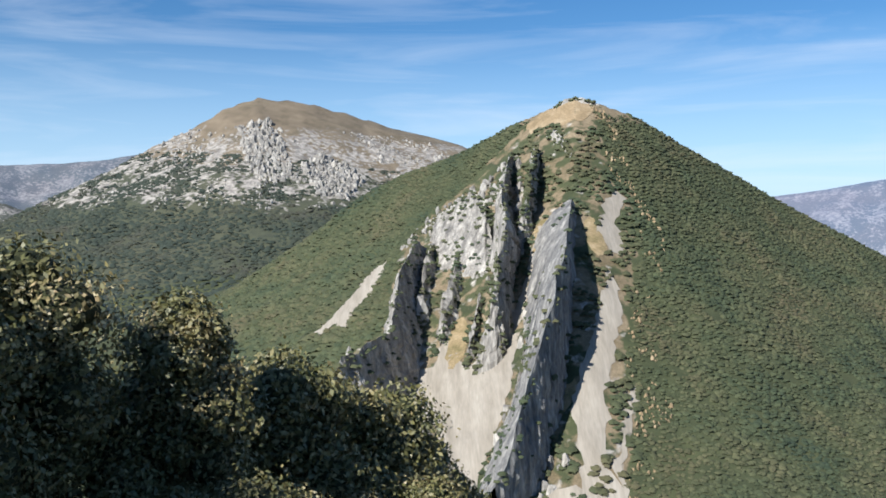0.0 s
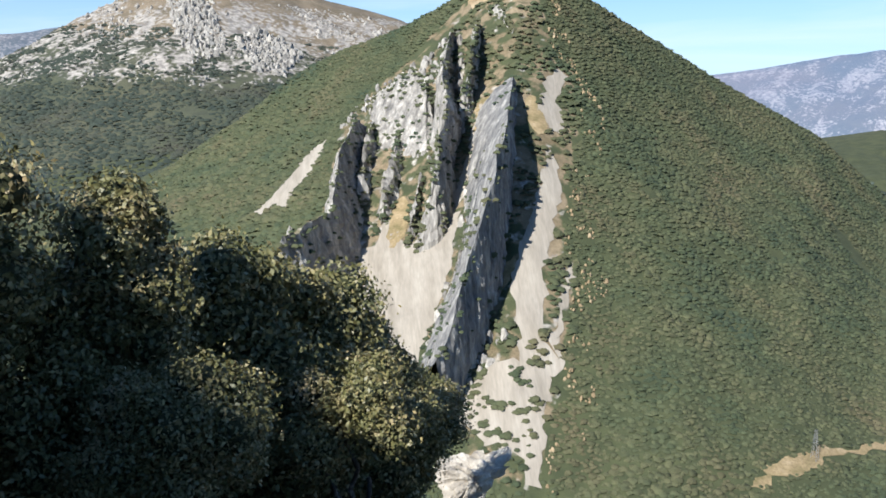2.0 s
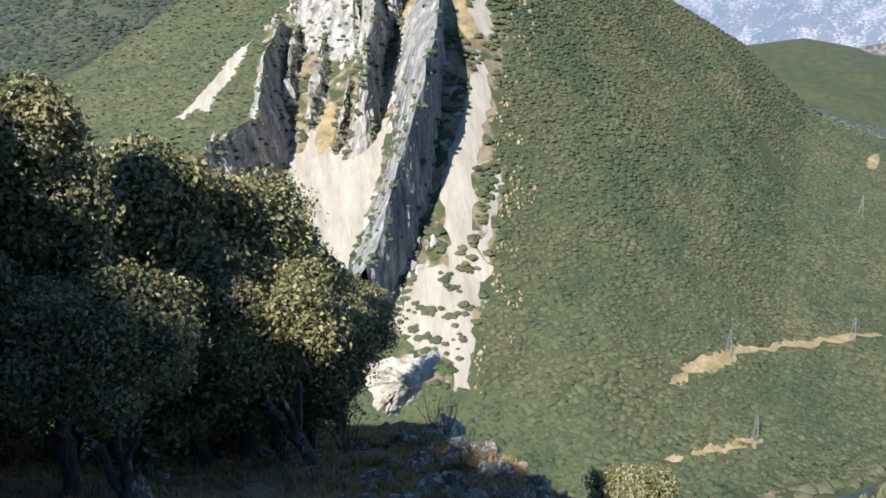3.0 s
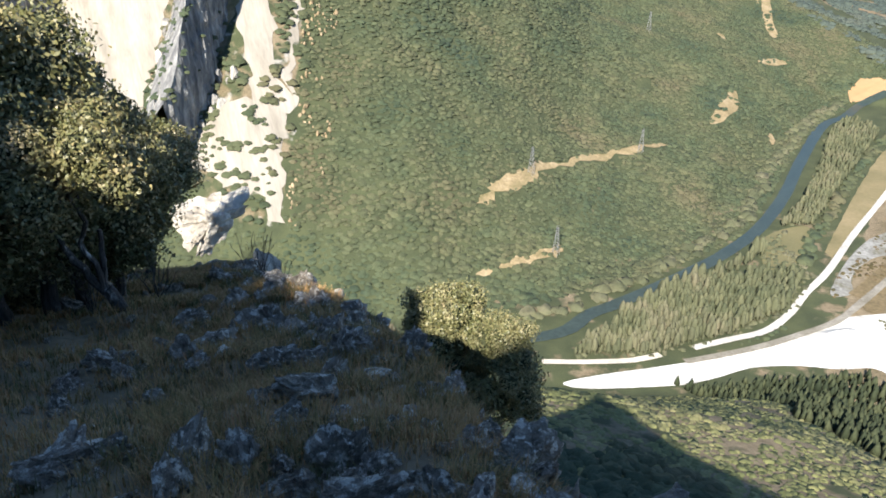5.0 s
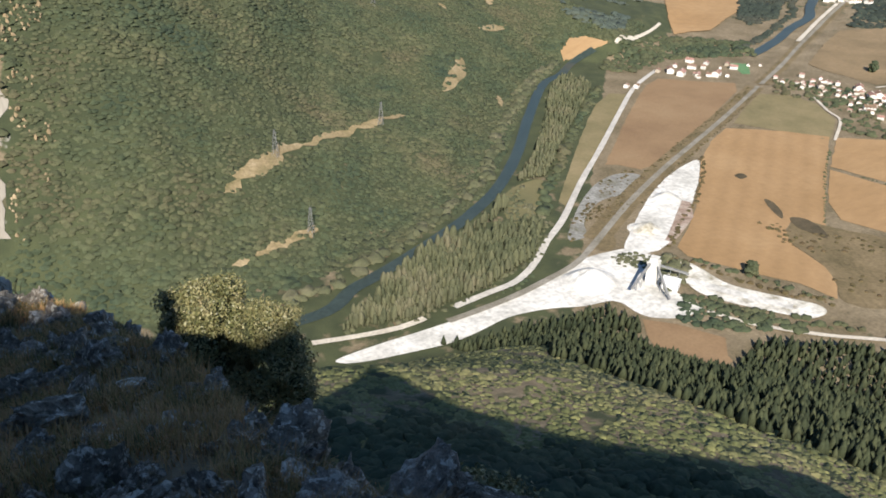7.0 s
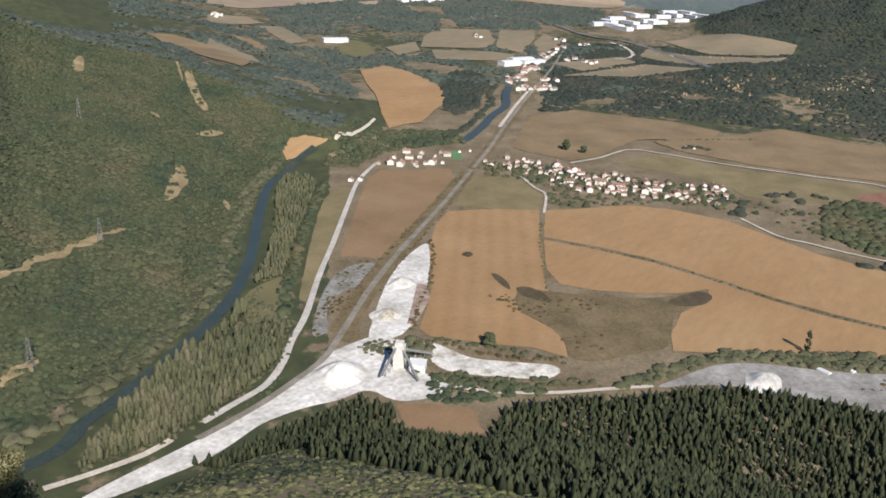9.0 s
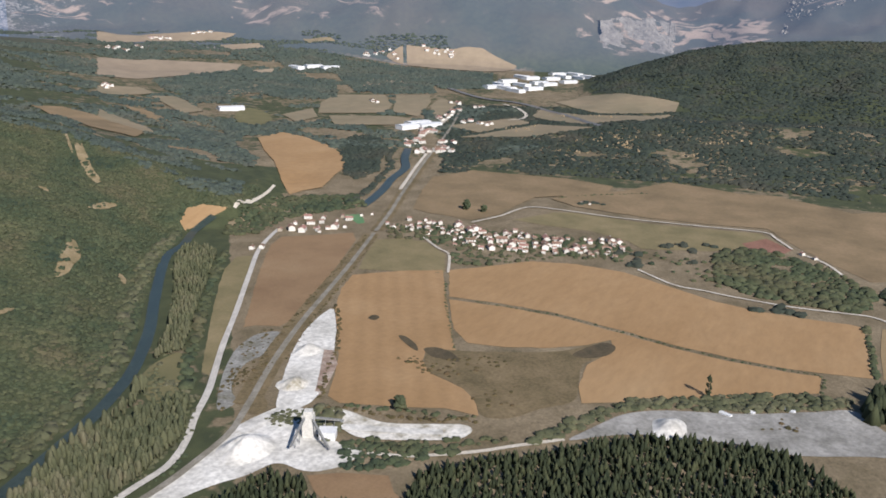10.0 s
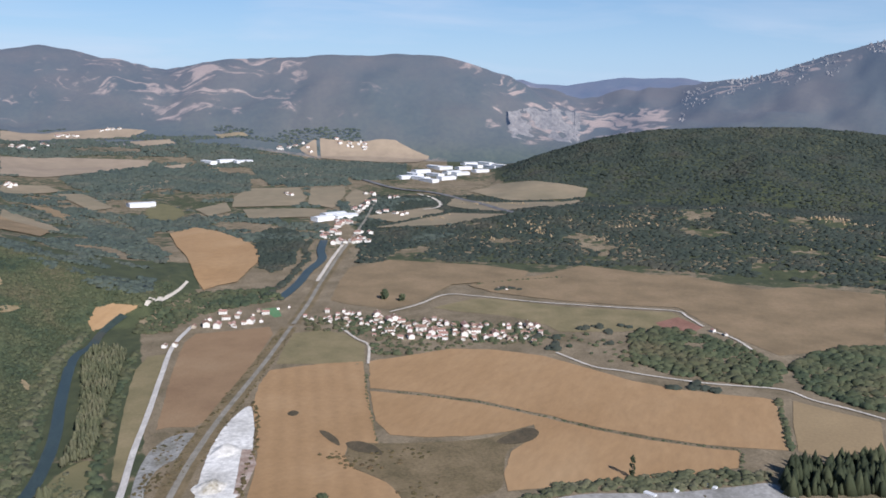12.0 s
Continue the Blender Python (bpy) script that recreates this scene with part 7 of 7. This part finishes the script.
def oak(seed, high, spread, leaves, mat, stem=True, leaf=0.042, lobes=15, low=0.25, lean=(0.0, 0.0), thick=0.11, taper=0.0):
    """A holm oak: leaning, forked stems, limbs, and a crown of many small leaf clumps with gaps between them."""
    rng = random.Random(seed)
    r = np.random.default_rng(seed)
    top = new("holm_oak")
    clumps = []
    for k in range(lobes):
        t = (k + 0.5) / lobes
        a = k * 2.4 + rng.uniform(-0.4, 0.4)
        z = high * (low + (0.94 - low) * t)
        w = spread * (1.05 - 0.75 * abs(t - 0.35) ** 1.2) * rng.uniform(0.35, 0.95) * (1 - taper * max(0.0, t - 0.35) / 0.65)
        clumps.append(Vector((w * math.cos(a) + lean[0], w * math.sin(a) + lean[1], z)))
    if stem:
        fork = Vector((lean[0] * 0.35 + rng.uniform(-0.1, 0.1), lean[1] * 0.35, high * 0.16))
        bm = bmesh.new()
        limb(bm, (0, 0, -0.3), fork, thick * 1.25, thick, seed, 10, wander=0.06)
        part("trunk", bm, M_BARK, top, "pale lichen-spotted grey bark")
        stems = []
        for k, (ux, uz) in enumerate(((-0.55, 0.50), (0.45, 0.44), (0.05, 0.62))):
            tip = Vector((lean[0] * 0.8 + ux * spread * 0.6, lean[1] + rng.uniform(-0.3, 0.3), high * uz))
            bm = bmesh.new()
            limb(bm, fork - Vector((0, 0, 0.06)), tip, thick * (0.75 - 0.12 * k), thick * 0.35, seed + 31 * k, 8, 9, 0.14)
            part("stem", bm, M_BARK, top)
            stems.append(tip)
        for k in range(0, lobes, 2):
            root = min(stems, key=lambda q: (q - clumps[k]).length)
            bm = bmesh.new()
            limb(bm, root - Vector((0, 0, 0.05)), clumps[k], thick * 0.35, 0.012, seed + k, 6, 6, 0.2)
            part("branch", bm, M_BARK, top)
    # leaves, thicker towards the skin of each clump
    size = [spread * rng.uniform(0.26, 0.48) for _ in clumps]
    pick = r.integers(0, lobes, leaves)
    u = r.normal(0, 1, (leaves, 3))
    u /= np.linalg.norm(u, axis=1)[:, None]
    rad = np.array(size)[pick] * np.clip(r.normal(0.86, 0.2, leaves), 0.2, 1.35)
    rad = rad * (1 + 0.25 * fbm(u[:, 0] * 2.5 + pick * 3.3, u[:, 1] * 2.5 + u[:, 2] * 1.7, 2, seed))
    c = np.array([p[:] for p in clumps])[pick] + u * rad[:, None] * [1, 1, 0.8]
    t1 = np.cross(u + r.normal(0, 0.6, (leaves, 3)), r.normal(0, 1, (leaves, 3)))
    t1 /= np.linalg.norm(t1, axis=1)[:, None]
    nn = u * 0.6 + r.normal(0, 0.5, (leaves, 3))
    t2 = np.cross(nn, t1)
    t2 /= np.linalg.norm(t2, axis=1)[:, None]
    L = (leaf * r.uniform(0.6, 1.3, leaves))[:, None]
    W = L * 0.55
    v = np.stack([c - t1 * L, c - t2 * W + t1 * L * 0.1, c + t1 * L, c + t2 * W + t1 * L * 0.1], 1).reshape(-1, 3)
    f = np.arange(leaves * 4).reshape(-1, 4)
    crown = mesh_object("crown", v, f, mat, smooth_shade=False)
    crown.parent = top
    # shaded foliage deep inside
    # dark balls in each clump stand in for the shade among inner leaves
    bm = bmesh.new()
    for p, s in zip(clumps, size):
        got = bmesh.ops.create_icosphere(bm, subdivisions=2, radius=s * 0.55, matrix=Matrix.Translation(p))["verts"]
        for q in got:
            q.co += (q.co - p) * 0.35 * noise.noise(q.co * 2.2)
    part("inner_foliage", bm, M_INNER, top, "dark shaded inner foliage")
    return top


def stand(ob, az, d, turn, scale=1.0, dz=0.0):
    x, y = d * math.sin(radians(az)), d * math.cos(radians(az))
    m = pose(x, y, ground_z(x, y) + dz, 0, 0, turn) @ Matrix.Scale(scale, 4)
    return m


OAKS = [oak(1, 5.7, 1.5, 42000, M_LEAF, lobes=30, low=0.30, taper=0.2), oak(2, 5.7, 1.15, 40000, M_LEAF, lobes=30, low=0.28, taper=0.6), oak(3, 4.4, 1.35, 40000, M_LEAF, lobes=28, low=0.28, taper=0.3),
        oak(4, 5.4, 2.2, 15000, M_LEAF, leaf=0.075, lobes=24, low=0.04), oak(5, 4.1, 1.5, 36000, M_LEAF, lobes=22, low=0.60, lean=(-0.45, 0.3)), oak(6, 3.6, 1.35, 32000, M_LEAF, lobes=22, low=0.68, lean=(-0.95, 0.2))]
OAK_HIGH = [max(v.co.z for c in ob.children if c.name.startswith("crown") for v in c.data.vertices) - 0.12 for ob in OAKS]
for k, ob in enumerate(OAKS):
    tagged(ob, "dark evergreen holm oak with a grey forked trunk" if k != 3 else "low dark holm oak leafy down to the ground", "tree", "oaks on the ridge")
# model, bearing, distance, turn and the height at which the crown ends
OAK_PLAN = [(0, -27.5, 11.0, 20, 300.0), (0, -34, 9.5, 120, 300.4), (1, -16.6, 12.0, 80, 299.2), (2, -21.5, 12.5, 60, 298.2), (2, -11.4, 14.5, 300, 297.6), (2, -8.0, 15.5, 140, 297.0),
            (2, -5.2, 16.0, 40, 296.6), (2, -2.8, 16.5, 200, 295.8), (2, -0.5, 17.0, 260, 295.0), (5, 1.5, 20.5, -90, 293.2)]
OAK_PLAN += [(3, -13, 17.5, 120, 295.2), (3, -22, 16, 50, 296.5), (3, -29, 14, 200, 297.0), (3, -8, 18.5, 90, 294.6),
            (4, -12.4, 10.0, 0, 297.3), (5, 0.4, 13.3, 0, 296.0), (3, -4.5, 19.5, 10, 292.8), (3, -18, 18.5, 70, 295.0), (3, -34, 13.5, 300, 297.0), (3, -26, 18.5, 140, 295.0),
            # those at bearings beyond -40 are unseen oaks, added to cast shade
            (3, -5.5, 21.5, 250, 292.5), (3, -11, 21.5, 30, 293.4), (3, -38, 10.5, 60, 298.5), (3, -57, 9.5, 90, 300.6), (3, -46, 10.5, 30, 300.0), (3, -75, 8.0, 10, 303.0)]
used = set()
for k, az, d, turn, reach in OAK_PLAN:
    base = ground_z(d * math.sin(radians(az)), d * math.cos(radians(az))) - 0.15
    m = stand(OAKS[k], az, d, turn, (reach - base) / OAK_HIGH[k], -0.15)
    if k in used:
        copy_thing(OAKS[k], m)
    else:
        used.add(k)
        OAKS[k].matrix_world = m

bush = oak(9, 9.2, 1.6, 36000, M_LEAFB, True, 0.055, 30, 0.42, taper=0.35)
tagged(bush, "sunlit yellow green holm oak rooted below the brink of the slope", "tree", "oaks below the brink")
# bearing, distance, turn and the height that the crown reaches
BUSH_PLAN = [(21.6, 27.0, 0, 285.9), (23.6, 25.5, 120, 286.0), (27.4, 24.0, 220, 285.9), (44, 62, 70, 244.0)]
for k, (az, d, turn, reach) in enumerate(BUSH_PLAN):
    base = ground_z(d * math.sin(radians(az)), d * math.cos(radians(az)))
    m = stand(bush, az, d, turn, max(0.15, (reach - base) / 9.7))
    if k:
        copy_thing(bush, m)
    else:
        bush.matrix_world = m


def dead_shrub(x, y, seed):
    """Bare grey twigs fanning from one root."""
    rng = random.Random(seed)
    top = new("dead_shrub")
    for k in range(9):
        bm = bmesh.new()
        tip = Vector((rng.uniform(-0.45, 0.45), rng.uniform(-0.3, 0.3), rng.uniform(0.6, 1.3)))
        limb(bm, (0, 0, -0.05), tip, 0.012, 0.004, seed + k, 5, 5)
        limb(bm, tip * 0.55, tip * 0.55 + Vector((rng.uniform(-0.3, 0.3), 0, 0.4)), 0.006, 0.003, seed + k + 50, 4, 3)
        part("twig", bm, M_BARK, top)
    top.matrix_world = pose(x, y, ground_z(x, y))
    return tagged(top, "leafless grey shrub on the brink of the ridge", "shrub", "dead shrubs")


for k, (x, y) in enumerate(((3.1, 19.5), (3.3, 18.2), (3.0, 20.8), (0.5, 15.2), (-0.6, 14.2))):
    dead_shrub(x, y, 500 + k)
